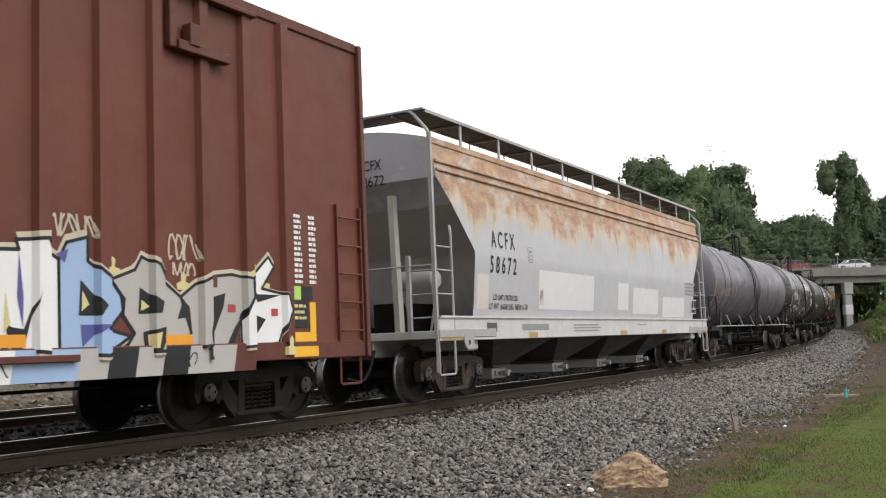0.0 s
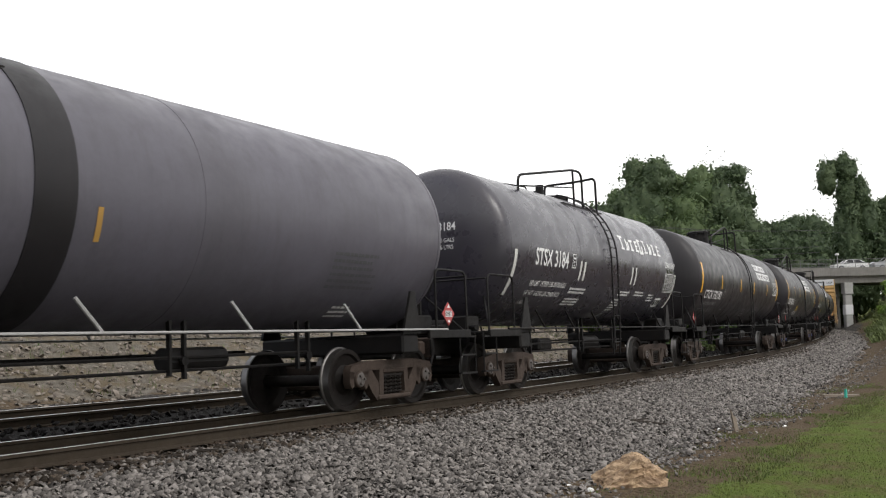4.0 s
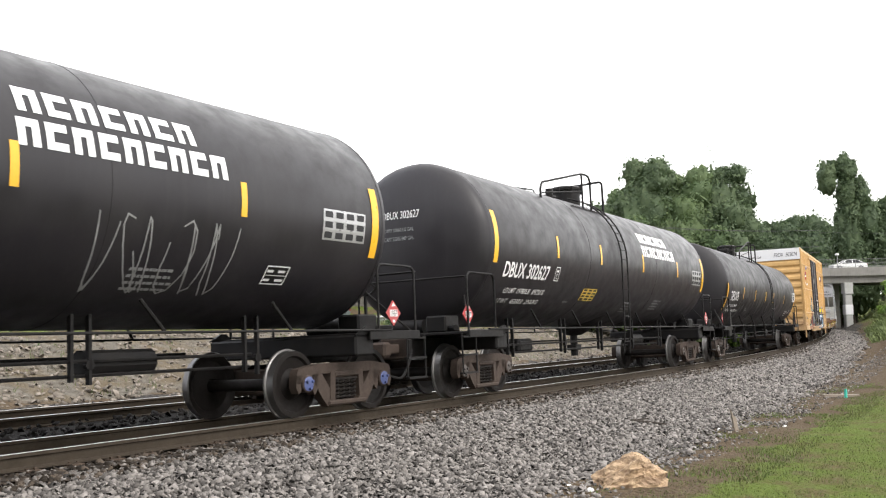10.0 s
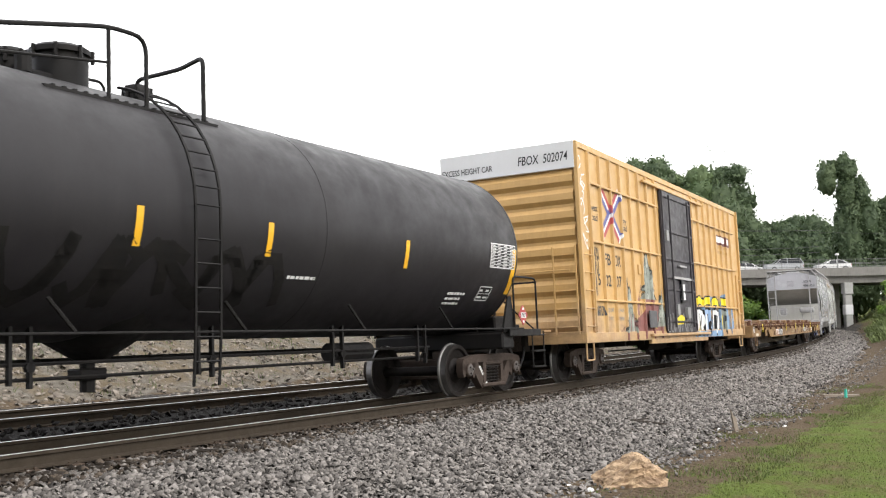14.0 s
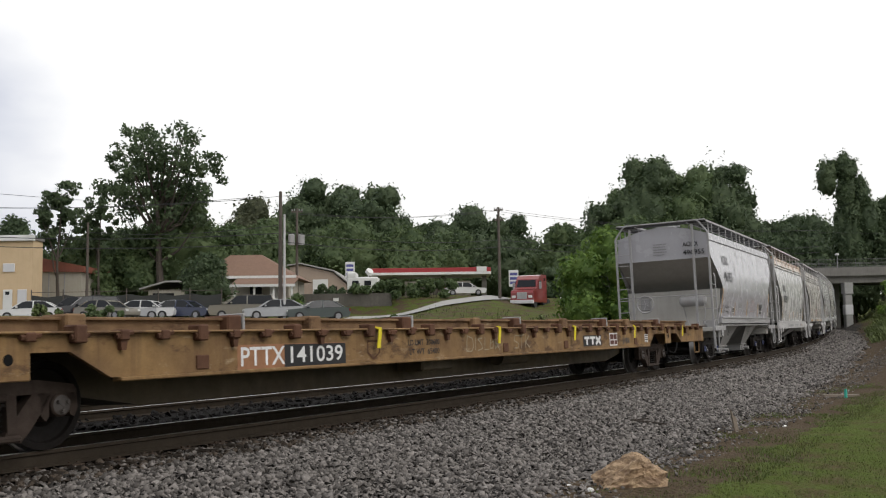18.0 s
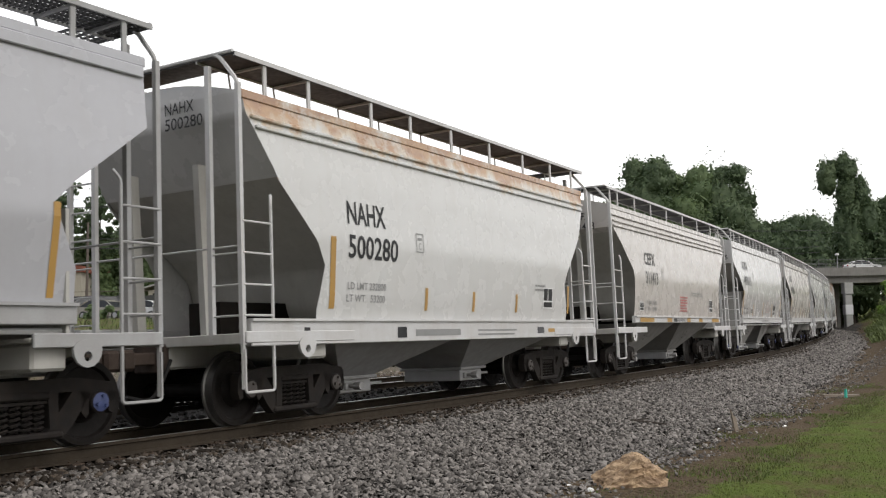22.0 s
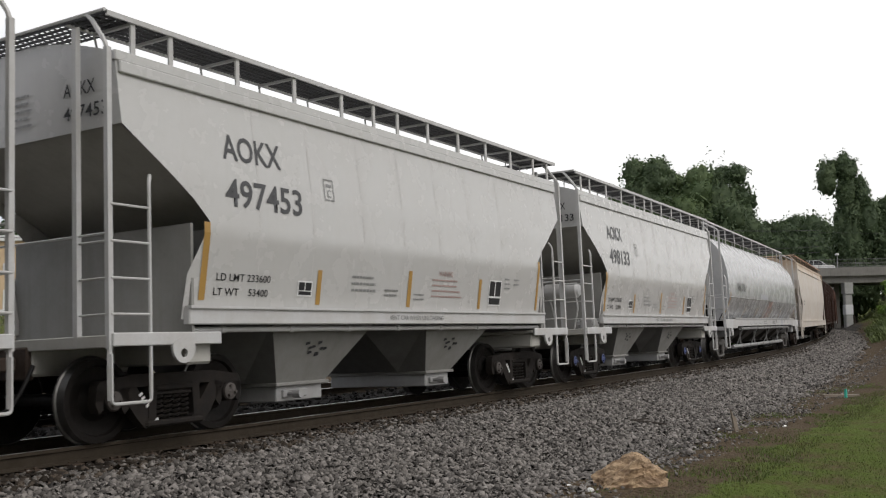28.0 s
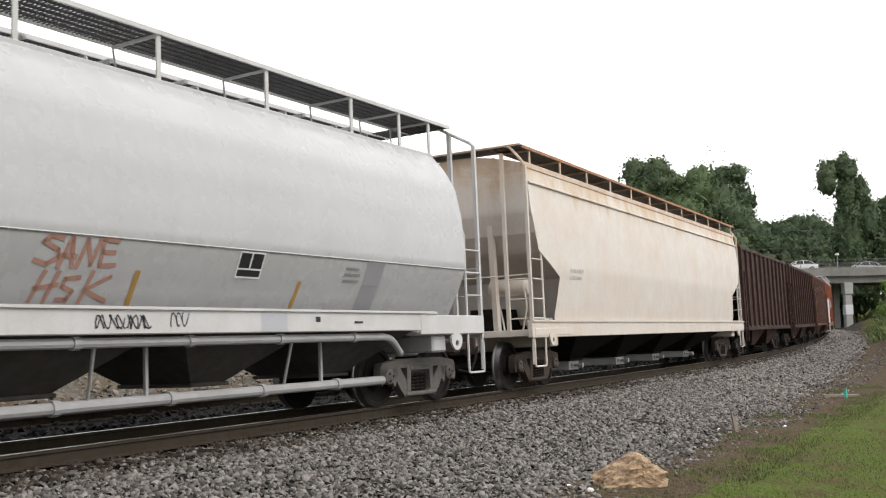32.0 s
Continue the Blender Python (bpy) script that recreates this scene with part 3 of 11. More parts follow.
def boxed_c(u, z, mat, car, wrap):
    """The small framed plate mark beside the number."""
    q = stroke([(u, z), (u + 0.20, z), (u + 0.20, z + 0.28), (u, z + 0.28), (u, z)], 0.016)
    decal("plate_frame", flat_mesh(q), mat, car, wrap, 0, 0, "thin painted frame")
    decal("plate_bar", flat_mesh([oblong(u + 0.04, u + 0.16, z + 0.18, z + 0.22)]), mat, car, wrap)
    decal("plate_letter", text_mesh("C", 0.10, 0.08, 0.008), mat, car, wrap, u + 0.06, z + 0.04)


# ---------------------------------------------------------------- tank cars
def tank_car(label, s0, centres, R, zc, half, mat, side_texts, end_texts, stripes, stripe_mat, reflex_end,
             platform, dome, ladder_x, truck_look="light", caps="dark", plates=(), bands=(), logo=None, cards=(), marks=False, plac="1987",
             belly=True, graffiti=None, saddle=1.95):
    car = thing("tank_car", label, "tank car", "freight train")
    CARS.append((car, s0, centres))
    rr = random.Random(round(s0 * 10))
    hd = 0.50
    prof = [(-half - hd, 0.0)]
    for i in range(1, 11):
        t = i / 10 * math.pi / 2
        prof.append((-half - hd * math.cos(t), R * math.sin(t)))
    prof += [(x, R) for x in np.linspace(-half, half, 9)[1:]]
    prof += [(-a, r) for a, r in prof[:10][::-1]] + [(half + hd, 0.0)]
    b = Build()
    b.lathe(prof, 64, "x", (0, 0, zc))
    shell = part("tank_shell", b, mat, car, "", True)
    for x, w, m in bands:
        b = Build()
        b.lathe([(x - w / 2, R), (x - w / 2, R + 0.012), (x + w / 2, R + 0.012), (x + w / 2, R)], 64, "x", (0, 0, zc))
        part("band", b, m, car, "band round the tank", True)
    for x in (-half + 0.02, -half / 3, half / 3, half - 0.02):
        b = Build().lathe([(x - 0.012, R - 0.002), (x - 0.008, R + 0.004), (x + 0.008, R + 0.004), (x + 0.012, R - 0.002)], 64, "x", (0, 0, zc))
        part("weld_seam", b, mat, car, "", True)

    def wrap(u, v):
        # v is the height; lettering keeps its height along the shell
        a = (v - zc) / R
        return Vector((u, -(R + 0.006) * math.cos(a), zc + (R + 0.006) * math.sin(a)))

    def arc(z):
        return zc + R * math.asin(max(-0.99, min(0.99, (z - zc) / R)))

    for txt, u, z, h, w, m in side_texts:
        if txt == "C":
            boxed_c(u, arc(z) - 0.08, M[m], car, wrap)
            continue
        decal("lettering", text_mesh(txt, h, w, 0.017 if h > 0.2 else 0.010), M[m], car, wrap, u, arc(z), "white stencilled reporting mark")
    for u, z, w, n, h, g, m in plates:
        decal("small_print", flat_mesh(words_as_bars(u, arc(z), w, n, h, g, rr)), M[m], car, wrap, 0, 0, "small white print")["kind"] = "stuff"
    for u, z0, z1, w in stripes:
        decal("reflector", flat_mesh([oblong(u - w / 2, u + w / 2, arc(z0), arc(z1))]), M[stripe_mat], car, wrap, 0, 0, "reflective stripe")
    for u, z0, z1, w in reflex_end:
        decal("reflector", flat_mesh([oblong(u - w / 2, u + w / 2, arc(z0), arc(z1))]), M[stripe_mat], car, wrap, 0, 0, "long reflective stripe")
    for u, z, w, h, m, inner in cards:
        a = arc(z)
        decal("placard_sheet", flat_mesh([oblong(u, u + w, a, a + h)]), M[m], car, wrap, 0, 0, "test data panel")
        if inner and m == "steel_black":
            # a table: outer frame, row rules, and short print in each cell
            q = stroke([(u, a), (u + w, a), (u + w, a + h), (u, a + h), (u, a)], 0.018)
            for r_ in range(1, inner[1]):
                q.append(oblong(u, u + w, a + h * r_ / inner[1] - 0.005, a + h * r_ / inner[1] + 0.005))
            for r_ in range(inner[1]):
                for c_ in range(inner[0]):
                    x = u + w * (c_ + 0.1) / inner[0]
                    q.append(oblong(x, x + w / inner[0] * rr.uniform(0.4, 0.75), a + h * (r_ + 0.32) / inner[1], a + h * (r_ + 0.6) / inner[1]))
            decal("panel_print", flat_mesh(q), M["ink_white"], car, lambda u_, v_: wrap(u_, v_) + Vector((0, -0.003, 0)), 0, 0, "white ruled table")["kind"] = "stuff"
        elif inner:
            decal("panel_print", flat_mesh([oblong(u + w * (i % inner[0] + 0.15) / inner[0], u + w * (i % inner[0] + 0.85) / inner[0],
                  a + h * (i // inner[0] + 0.2) / inner[1], a + h * (i // inner[0] + 0.8) / inner[1]) for i in range(inner[0] * inner[1])]),
                  M["ink_black"] if m != "steel_black" else M["ink_white"], car,
                  lambda u_, v_: wrap(u_, v_) + Vector((0, -0.003, 0)), 0, 0, "printed table")
    if logo:
        for polys, m in logo(arc):
            decal("logo_shape", flat_mesh(polys), M[m], car, wrap, 0, 0, "white company mark")
    if graffiti:
        for polys, m in graffiti(arc):
            decal("graffiti", flat_mesh(polys), M[m], car, wrap, 0, 0, "sprayed scrawl")["kind"] = "stuff"

    # lettering on the rounded front head
    def headwrap(u, v):
        y, z = -u, v
        q = math.sqrt(max(0.0, 1 - (y * y + (z - zc) ** 2) / (R * R)))
        return Vector((-half - hd * q - 0.008, y, z))

    for txt, u, z, h, w, m in end_texts:
        decal("lettering", text_mesh(txt, h * 0.75, w * 0.75, 0.008), M[m], car, headwrap, u + w * 0.125, z, "white mark on the tank head")
    # side rail that runs the length of the car, with its braces
    b = Build()
    for y in (-1.46, 1.46):
        b.box(-half - 0.2, half + 0.2, y - 0.025, y + 0.025, 1.145, 1.175, 0.008)
        for x in np.linspace(-half * 0.72, half * 0.72, 6):
            b.rod((x, y, 1.17), (x - 0.28, y * 0.955, 1.52), 0.022, 6)
    part("side_rail", b, M["steel_black"] if mat != M["tank_grey"] else M["steel_grey"], car, "thin running rail")
    # bolsters and saddles over the trucks, stub sill, end platforms
    for s in (-1, 1):
        x = s * centres / 2
        b = Build()
        b.box(x - 0.22, x + 0.22, -1.40, 1.40, 0.80, 1.10, 0.03)
        for y in (-1, 1):
            b.prism([(x - 0.22, 1.10), (x + 0.26, 1.10), (x + 0.14, saddle - 0.2), (x + 0.02, saddle - 0.2)], y * 1.40 - 0.02, y * 1.40 + 0.02)
        b.box(min(x, s * (half + 1.0)), max(x, s * (half + 1.0)), -0.33, 0.33, 0.72, 1.05, 0.03)
        part("bolster", b, M["steel_black"], car, "", True)
        xe = s * (half + 0.95)
        b = Build()
        xi = s * (half - 0.35)
        b.box(min(xi, xe), max(xi, xe), -1.45, 1.45, 1.08, 1.13, 0.01)
        b.box(min(xi, xe), max(xi, xe), -1.47, -1.41, 1.02, 1.15, 0.01)
        part("end_platform", b, M["steel_black"], car)
        b = Build()
        for y in (-1, 1):
            b.bend([(xe - s * 0.05, y * 1.42, 1.1), (xe - s * 0.05, y * 1.42, 2.12), (xe - s * 1.05, y * 1.44, 2.12), (xe - s * 1.05, y * 1.44, 1.12)], 0.02, 7, 0.14)
        b.bend([(xe, -1.42, 2.05), (xe, 1.42, 2.05)], 0.018, 6)
        b.rod((xe - s * 0.1, -1.40, 1.12), (xe - s * 0.9, -0.9, 1.9), 0.016, 6)
        part("handrail", b, M["steel_black"], car, "bent pipe handrail")
        b = Build()
        for k in range(3):
            b.box(xe - s * 0.05 - 0.25, xe - s * 0.05 + 0.25, -1.45, -1.36, 0.42 + 0.3 * k, 0.45 + 0.3 * k)
        for dx in (-0.25, 0.25):
            b.rod((xe + dx - s * 0.05, -1.42, 0.42), (xe + dx - s * 0.05, -1.42, 1.1), 0.014, 6)
        part("step", b, M["steel_black"], car)
        b = Build()
        b.box(xe - 0.3 - s * 0.5, xe + 0.2 - s * 0.5, -0.9, -0.5, 1.13, 1.42, 0.03)
        b.rod((xe - s * 0.45, -0.35, 1.25), (xe - s * 0.45, 0.3, 1.25), 0.13, 12)
        b.rod((xe - s * 0.2, -1.1, 1.20), (xe - s * 0.5, -0.6, 1.20), 0.05, 8)
        part("brake_valve", b, M["steel_black"], car, "", True)
        coupler(car, xe, s)
        add_truck(car, x, truck_look, caps, marks)
    # brake wheel on the rear platform
    b = Build()
    xe = half + 0.9
    b.lathe([(0.0, 0.24), (0.03, 0.26), (0.0, 0.28), (-0.03, 0.26), (0.0, 0.24)], 20, "x", (xe, -0.5, 2.0))
    for i in range(5):
        t = i * 1.2566
        b.rod((xe, -0.5, 2.0), (xe, -0.5 + 0.26 * math.cos(t), 2.0 + 0.26 * math.sin(t)), 0.012, 5)
    b.rod((xe, -0.5, 1.1), (xe, -0.5, 2.0), 0.03, 6)
    part("brake_wheel", b, M["steel_black"], car, "", True)
    # placards
    for x in (-half - 0.85, half + 0.35) if plac else ():
        hold = part("placard_holder", Build().prism([(x, 1.22), (x + 0.19, 1.41), (x, 1.60), (x - 0.19, 1.41)], -1.40, -1.385), M["ink_red"], car, "red hazard placard")
        decal("placard_print", flat_mesh([oblong(-0.10, 0.10, -0.05, 0.05), [(-0.05, 0.10), (0.05, 0.10), (0.0, 0.155)], [(-0.03, -0.14), (0.03, -0.14), (0.03, -0.10), (-0.03, -0.10)]]), M["ink_white"], car, side_wrap(-1.405), x, 1.41)
        decal("placard_number", text_mesh(plac, 0.08, 0.17, 0.01), M["ink_black"], car, side_wrap(-1.41), x - 0.085, 1.37)
    # under-tank brake rigging
    b = Build()
    x0, x1 = -centres / 2 + 1.5, centres / 2 - 1.5
    for z, y in ((0.86, -0.62), (0.70, -0.58), (0.90, 0.6)):
        b.rod((x0, y, z), (x1, y, z + 0.03), 0.021, 6)
    for x in np.arange(x0 + 0.4, x1 - 0.2, 2.55):
        x += rr.uniform(-0.25, 0.25)
        for dx, k in ((0.0, 0.66), (0.24, 0.62)):
            b.box(x + dx - 0.02, x + dx + 0.02, -0.66, -0.60, k, zc - R + 0.2)
        b.rod((x + 0.24, -0.66, 0.84), (x + 0.24, -0.60, 0.84), 0.06, 8)
    b.box(x0 + 1.2, x0 + 1.9, -0.5, 0.0, 0.70, 0.98, 0.05)
    b.rod((x1 - 2.6, -0.45, 0.86), (x1 - 1.6, -0.45, 0.86), 0.15, 12)
    part("brake_rigging", b, M["steel_black"], car, "thin black rods and brackets under the tank")
    if belly:
        b = Build()
        b.lathe([(zc - R - 0.22, 0.16), (zc - R - 0.20, 0.22), (zc - R + 0.05, 0.62), (zc - R + 0.3, 0.9)], 16, "z", (0.15, 0, 0))
        b.rod((0.1, 0, 0.52), (0.1, 0, zc - R), 0.09, 10)
        b.box(-0.1, 0.3, -0.12, 0.12, 0.66, 0.80, 0.02)
        part("bottom_outlet", b, M["steel_black"], car, "", True)
    # manway platform with railings
    pl, pm, px1 = platform
    px0 = pm - 0.9
    b = Build()
    zt = zc + R
    b.box(px0, px1 + 0.2, -0.97, -0.40, zt - 0.36, zt - 0.32)
    b.box(px0, px1 + 0.2, 0.40, 0.97, zt - 0.36, zt - 0.32)
    for x in np.arange(px0 + 0.1, px1, 0.14):
        b.box(x, x + 0.04, -0.97, -0.40, zt - 0.32, zt - 0.30)
    for x in (px0 + 0.1, px1 - 0.1):
        for y in (-0.85, 0.85):
            b.rod((x, y, zt - 0.55), (x, y, zt - 0.33), 0.03, 6)
    part("walkway", b, M["steel_black"], car, "grating platform over the tank")
    b = Build()
    zr = zt + 0.54
    b.bend([(pl + 0.85, -0.9, zt - 0.45), (pl + 0.85, -0.9, zt + 0.02), (pm, -0.9, zr), (pm + 0.55, -0.9, zr), (pm + 0.55, -0.9, zt - 0.3)], 0.028, 7, 0.2)
    b.rod((pl + 0.85, -0.9, zt - 0.20), (pm, -0.9, zt + 0.12), 0.016, 6)
    b.rod((pm, -0.9, zt - 0.3), (pm, -0.9, zr), 0.026, 7)
    b.bend([(px1, -0.92, zt - 0.55), (px1, -0.92, zr - 0.02), (px1 + 0.2, -0.3, zr - 0.02), (px1 + 0.2, 0.5, zr - 0.02), (px1 + 0.2, 0.5, zt - 0.1)], 0.031, 7, 0.12)
    b.bend([(pl + 0.6, 0.9, zt - 0.45), (pl + 0.6, 0.9, zr - 0.3), (px1, 0.9, zr - 0.02), (px1, 0.9, zt - 0.35)], 0.022, 7, 0.15)
    part("safety_rail", b, M["steel_black"], car, "black pipe safety railing")
    for x, r, h in dome:
        b = Build()
        b.lathe([(zt - 0.12, r * 0.95), (zt + h - 0.1, r * 0.95), (zt + h - 0.1, r * 1.06), (zt + h - 0.04, r * 1.06), (zt + h, r * 0.9), (zt + h + 0.01, 0.0)], 18, "z", (x, 0, 0))
        for i in range(8):
            t = i * math.pi / 4
            b.rod((x + r * 1.08 * math.cos(t), r * 1.08 * math.sin(t), zt + h - 0.18), (x + r * 1.08 * math.cos(t), r * 1.08 * math.sin(t), zt + h - 0.02), 0.025, 5)
        part("dome", b, M["steel_black"], car, "manway dome lid", True)
    b = Build()
    b.rod((px0 + 0.2, -0.35, zt - 0.05), (px0 + 0.2, -0.35, zt + 0.16), 0.09, 10)
    b.box(px0 + 0.4, px0 + 0.8, -0.2, 0.2, zt - 0.1, zt + 0.08, 0.03)
    part("valve", b, M["steel_black"], car, "", True)
    # ladder that follows the shell
    b = Build()
    line = []
    for t in np.linspace(-78, 8, 12):
        a = radians(-t)
        line.append((-(R + 0.09) * math.cos(a), zc + (R + 0.09) * math.sin(a)))
    line = [p for p in line if p[1] > zc - 0.1] + [(-(R + 0.09), zc - 0.4), (-(R + 0.06), 1.1), (-(R + 0.02), 0.55)]
    for dx in (-0.2, 0.2):
        b.pipe([(ladder_x + dx, y, z) for y, z in line], 0.02, 5)
    for i in range(len(line) - 1):
        (y0, z0), (y1, z1) = line[i], line[i + 1]
        n = max(1, round(math.hypot(y1 - y0, z1 - z0) / 0.3))
        for j in range(n):
            t = j / n
            b.rod((ladder_x - 0.2, y0 + (y1 - y0) * t, z0 + (z1 - z0) * t), (ladder_x + 0.2, y0 + (y1 - y0) * t, z0 + (z1 - z0) * t), 0.012, 5)
    part("ladder", b, M["steel_black"], car, "curved ladder up the tank")
    return car


def word_block(u, z, w, h, n, slant=0.0):
    """A company name as plain blocks, one for each letter."""
    k = w / n
    return [[(u + i * k, z), (u + i * k + k * 0.78, z), (u + i * k + k * 0.78 + slant * h, z + h), (u + i * k + slant * h, z + h)] for i in range(n)]


def bio_logo(u, z):
    def make(arc):
        a = arc(z)
        polys = []
        for row, n, w, du in ((0.37, 7, 2.42, 0.05), (0.0, 9, 2.88, 0.0)):
            k = w / n
            for i in range(n):
                x, y = u + du + i * k, a + row
                # bars with a notch, letter-sized plain shapes
                polys.append(oblong(x, x + k * 0.28, y, y + 0.29))
                polys.append(oblong(x + k * 0.28, x + k * 0.78, y + 0.2, y + 0.29))
                if i % 2:
                    polys.append(oblong(x + k * 0.28, x + k * 0.78, y, y + 0.085))
                else:
                    polys.append(oblong(x + k * 0.5, x + k * 0.78, y, y + 0.2))
        return [(polys, "ink_white")]
    return make


def wide_logo(u, z, w):
    """A wide company name as plain slab shapes, one large mark in the middle."""
    def make(arc):
        a = arc(z)
        polys, n = [], 9
        k = w / n
        for i in range(n):
            x, h = u + i * k, 0.36 if i in (0, 4, 5) else 0.30
            st = k * 0.24
            if i == 4:
                polys += [oblong(x + k * 0.05, x + k * 0.3, a - 0.04, a + h), oblong(x + k * 0.3, x + k * 0.8, a - 0.04, a + 0.04), oblong(x + k * 0.55, x + k * 0.8, a + 0.04, a + h * 0.5), oblong(x + k * 0.3, x + k * 0.65, a + h - 0.07, a + h)]
                continue
            polys += [oblong(x + k * 0.28, x + k * 0.28 + st, a, a + h), oblong(x + k * 0.10, x + k * 0.72, a, a + 0.045)]
            if i in (0, 2):
                polys += [oblong(x + k * 0.02, x + k * 0.86, a + h - 0.06, a + h)]
            elif i in (1, 6):
                polys += [oblong(x + k * 0.6, x + k * 0.84, a + 0.045, a + h * 0.75)]
            elif i in (3, 8):
                polys += [oblong(x + k * 0.5, x + k * 0.88, a + h - 0.06, a + h), oblong(x + k * 0.5, x + k * 0.78, a + h * 0.45, a + h * 0.58), oblong(x + k * 0.5, x + k * 0.92, a, a + 0.055)]
            else:
                polys += [oblong(x + k * 0.5, x + k * 0.9, a, a + 0.06), oblong(x + k * 0.1, x + k * 0.7, a + h - 0.045, a + h)]
        return [(polys, "ink_white")]
    return make


def scrawl(u, z, w, h, n, width, seed, mat):
    def make(arc):
        r = random.Random(seed)
        a = arc(z)
        polys = []
        for i in range(n):
            x = u + w * i / n
            p, q, e, f = r.uniform(0, 6), r.uniform(0, 6), r.uniform(1.2, 2.6), r.uniform(2.0, 4.4)
            pts = [(x + (0.5 + 0.62 * math.sin(e * k / 9 * 2.4 + p)) * w / n, a + (0.5 + 0.5 * math.sin(f * k / 9 * 2.4 + q)) * h) for k in range(10)]
            polys += stroke(pts, width)
        return [(polys, mat)]
    return make


STD2 = dict(stripes=[(-4.33, 2.58, 3.02, 0.10), (-1.78, 2.57, 3.02, 0.10), (1.30, 2.54, 2.98, 0.10), (4.42, 2.54, 2.96, 0.10)],
           reflex_end=[(-7.2, 2.34, 3.28, 0.16), (7.15, 2.2, 3.2, 0.16)], stripe_mat="reflex")
STD = dict(stripes=[(-4.36, 2.38, 2.83, 0.10), (-1.08, 2.37, 2.81, 0.10), (1.60, 2.36, 2.80, 0.10), (4.54, 2.36, 2.80, 0.10)],
           reflex_end=[(-7.25, 2.2, 3.12, 0.16), (7.15, 2.2, 3.12, 0.16)], stripe_mat="reflex")


def rating(name, w, u=-6.6, z=2.12, cap=0.31, load="", light="", mat="ink_white"):
    out = [(name, u, z, cap, w, mat), ("C", u + w + 0.24, z + 0.10, 0.14, None, mat)]
    if load:
        out += [(load, u + 0.05, z - 0.33, 0.13, None, mat), (light, u + 0.0, z - 0.55, 0.13, None, mat)]
    return out


BLACKS = dict(saddle=1.42, plates=[(2.9, 1.85, 0.7, 4, 0.04, 0.09, "ink_grey"), (0.75, 1.75, 0.6, 4, 0.04, 0.09, "ink_grey"), (-3.3, 1.72, 0.35, 1, 0.04, 0.1, "ink_grey")])
BOX_OUT = [(u, 1.62, 0.42, 0.30, "steel_black", None) for u in ()]

# grey tank car
tank_car("dark grey tank car with a rib band and yellow reflectors", -104.12, 13.9, 1.50, 2.68, 7.75, M["tank_grey"],
         [("ADMX 26502", -6.75, 2.18, 0.26, 1.6, "tag_chalk"), ("LD LMT 190100 LB", -6.95, 1.92, 0.10, 1.3, "ink_grey"), ("LT WT  72900 LB", -7.0, 1.74, 0.10, 1.3, "ink_grey")],
         [("ADMX 26502", -0.45, 3.35, 0.22, 1.25, "ink_grey")], [(-4.2, 2.2, 2.55, 0.09), (-1.9, 2.1, 2.5, 0.07), (1.1, 2.1, 2.45, 0.07)], "reflex_dull", [(-7.7, 1.65, 2.6, 0.10)],
         (-4.6, -1.2, 0.15), [(-0.25, 0.40, 0.10)], -0.95, plates=[(5.1, 2.2, 1.2, 6, 0.05, 0.1, "ink_faint"), (0.3, 1.9, 0.3, 3, 0.04, 0.08, "ink_grey"), (5.6, 1.5, 0.5, 3, 0.05, 0.1, "ink_white")],
         bands=[(-6.2, 0.04, M["tank_grey"]), (-5.2, 0.04, M["tank_grey"]), (0.55, 0.5, M["tank_dark"]), (-0.4, 0.1, M["tank_grey"])])
# short glossy black syrup tank car
tank_car("short glossy black tank car for corn syrup with white lettering", -88.54, 9.2, 1.51, 2.77, 5.25, M["tank_gloss"],
         [("STSX 3184", -4.13, 2.40, 0.32, 1.68, "ink_white"), ("C", -2.22, 2.50, 0.14, None, "ink_white"), ("LD LMT 197800 LBS 89700 KGS", -4.1, 2.00, 0.11, 1.8, "ink_white"),
          ("LT WT  66200 LBS 29600 KGS", -4.15, 1.82, 0.11, 1.75, "ink_white"), ("1-96 NEW", -4.15, 1.65, 0.11, 0.5, "ink_white"), ("CORN SYRUP", 4.40, 2.74, 0.15, 0.92, "ink_white")],
         [("STSX 3184", -0.32, 3.02, 0.20, 1.05, "ink_white"), ("CAPY 19646 GALS", -0.26, 2.80, 0.10, 0.95, "ink_white"), ("CAPY 74366 LTRS", -0.26, 2.67, 0.10, 0.92, "ink_white")],
         [(-1.72, 2.18, 2.58, 0.10), (-1.48, 2.18, 2.58, 0.10), (1.72, 2.2, 2.62, 0.10), (2.0, 2.2, 2.62, 0.10)], "reflex_white",
         [(-5.04, 1.80, 2.63, 0.12), (5.35, 1.7, 2.3, 0.12)],
         (-4.35, -0.43, 0.98), [(0.2, 0.45, 0.06)], 0.1, plates=[(-2.0, 1.98, 1.1, 2, 0.05, 0.085, "ink_white"), (-2.0, 1.78, 1.0, 3, 0.045, 0.075, "ink_white"), (1.1, 2.0, 0.8, 2, 0.045, 0.08, "ink_white"), (1.0, 1.82, 0.6, 5, 0.04, 0.08, "ink_white"),
                                     (2.3, 2.02, 0.8, 2, 0.045, 0.08, "ink_white"), (0.2, 1.50, 1.2, 3, 0.04, 0.07, "ink_grey"), (3.45, 1.98, 0.5, 3, 0.045, 0.08, "ink_white")],
         logo=wide_logo(0.95, 3.02, 3.2), cards=[(4.45, 2.1, 0.95, 0.50, "steel_black", (5, 7)), (4.2, 1.72, 0.48, 0.28, "ink_white", (3, 1))], belly=False, plac="")
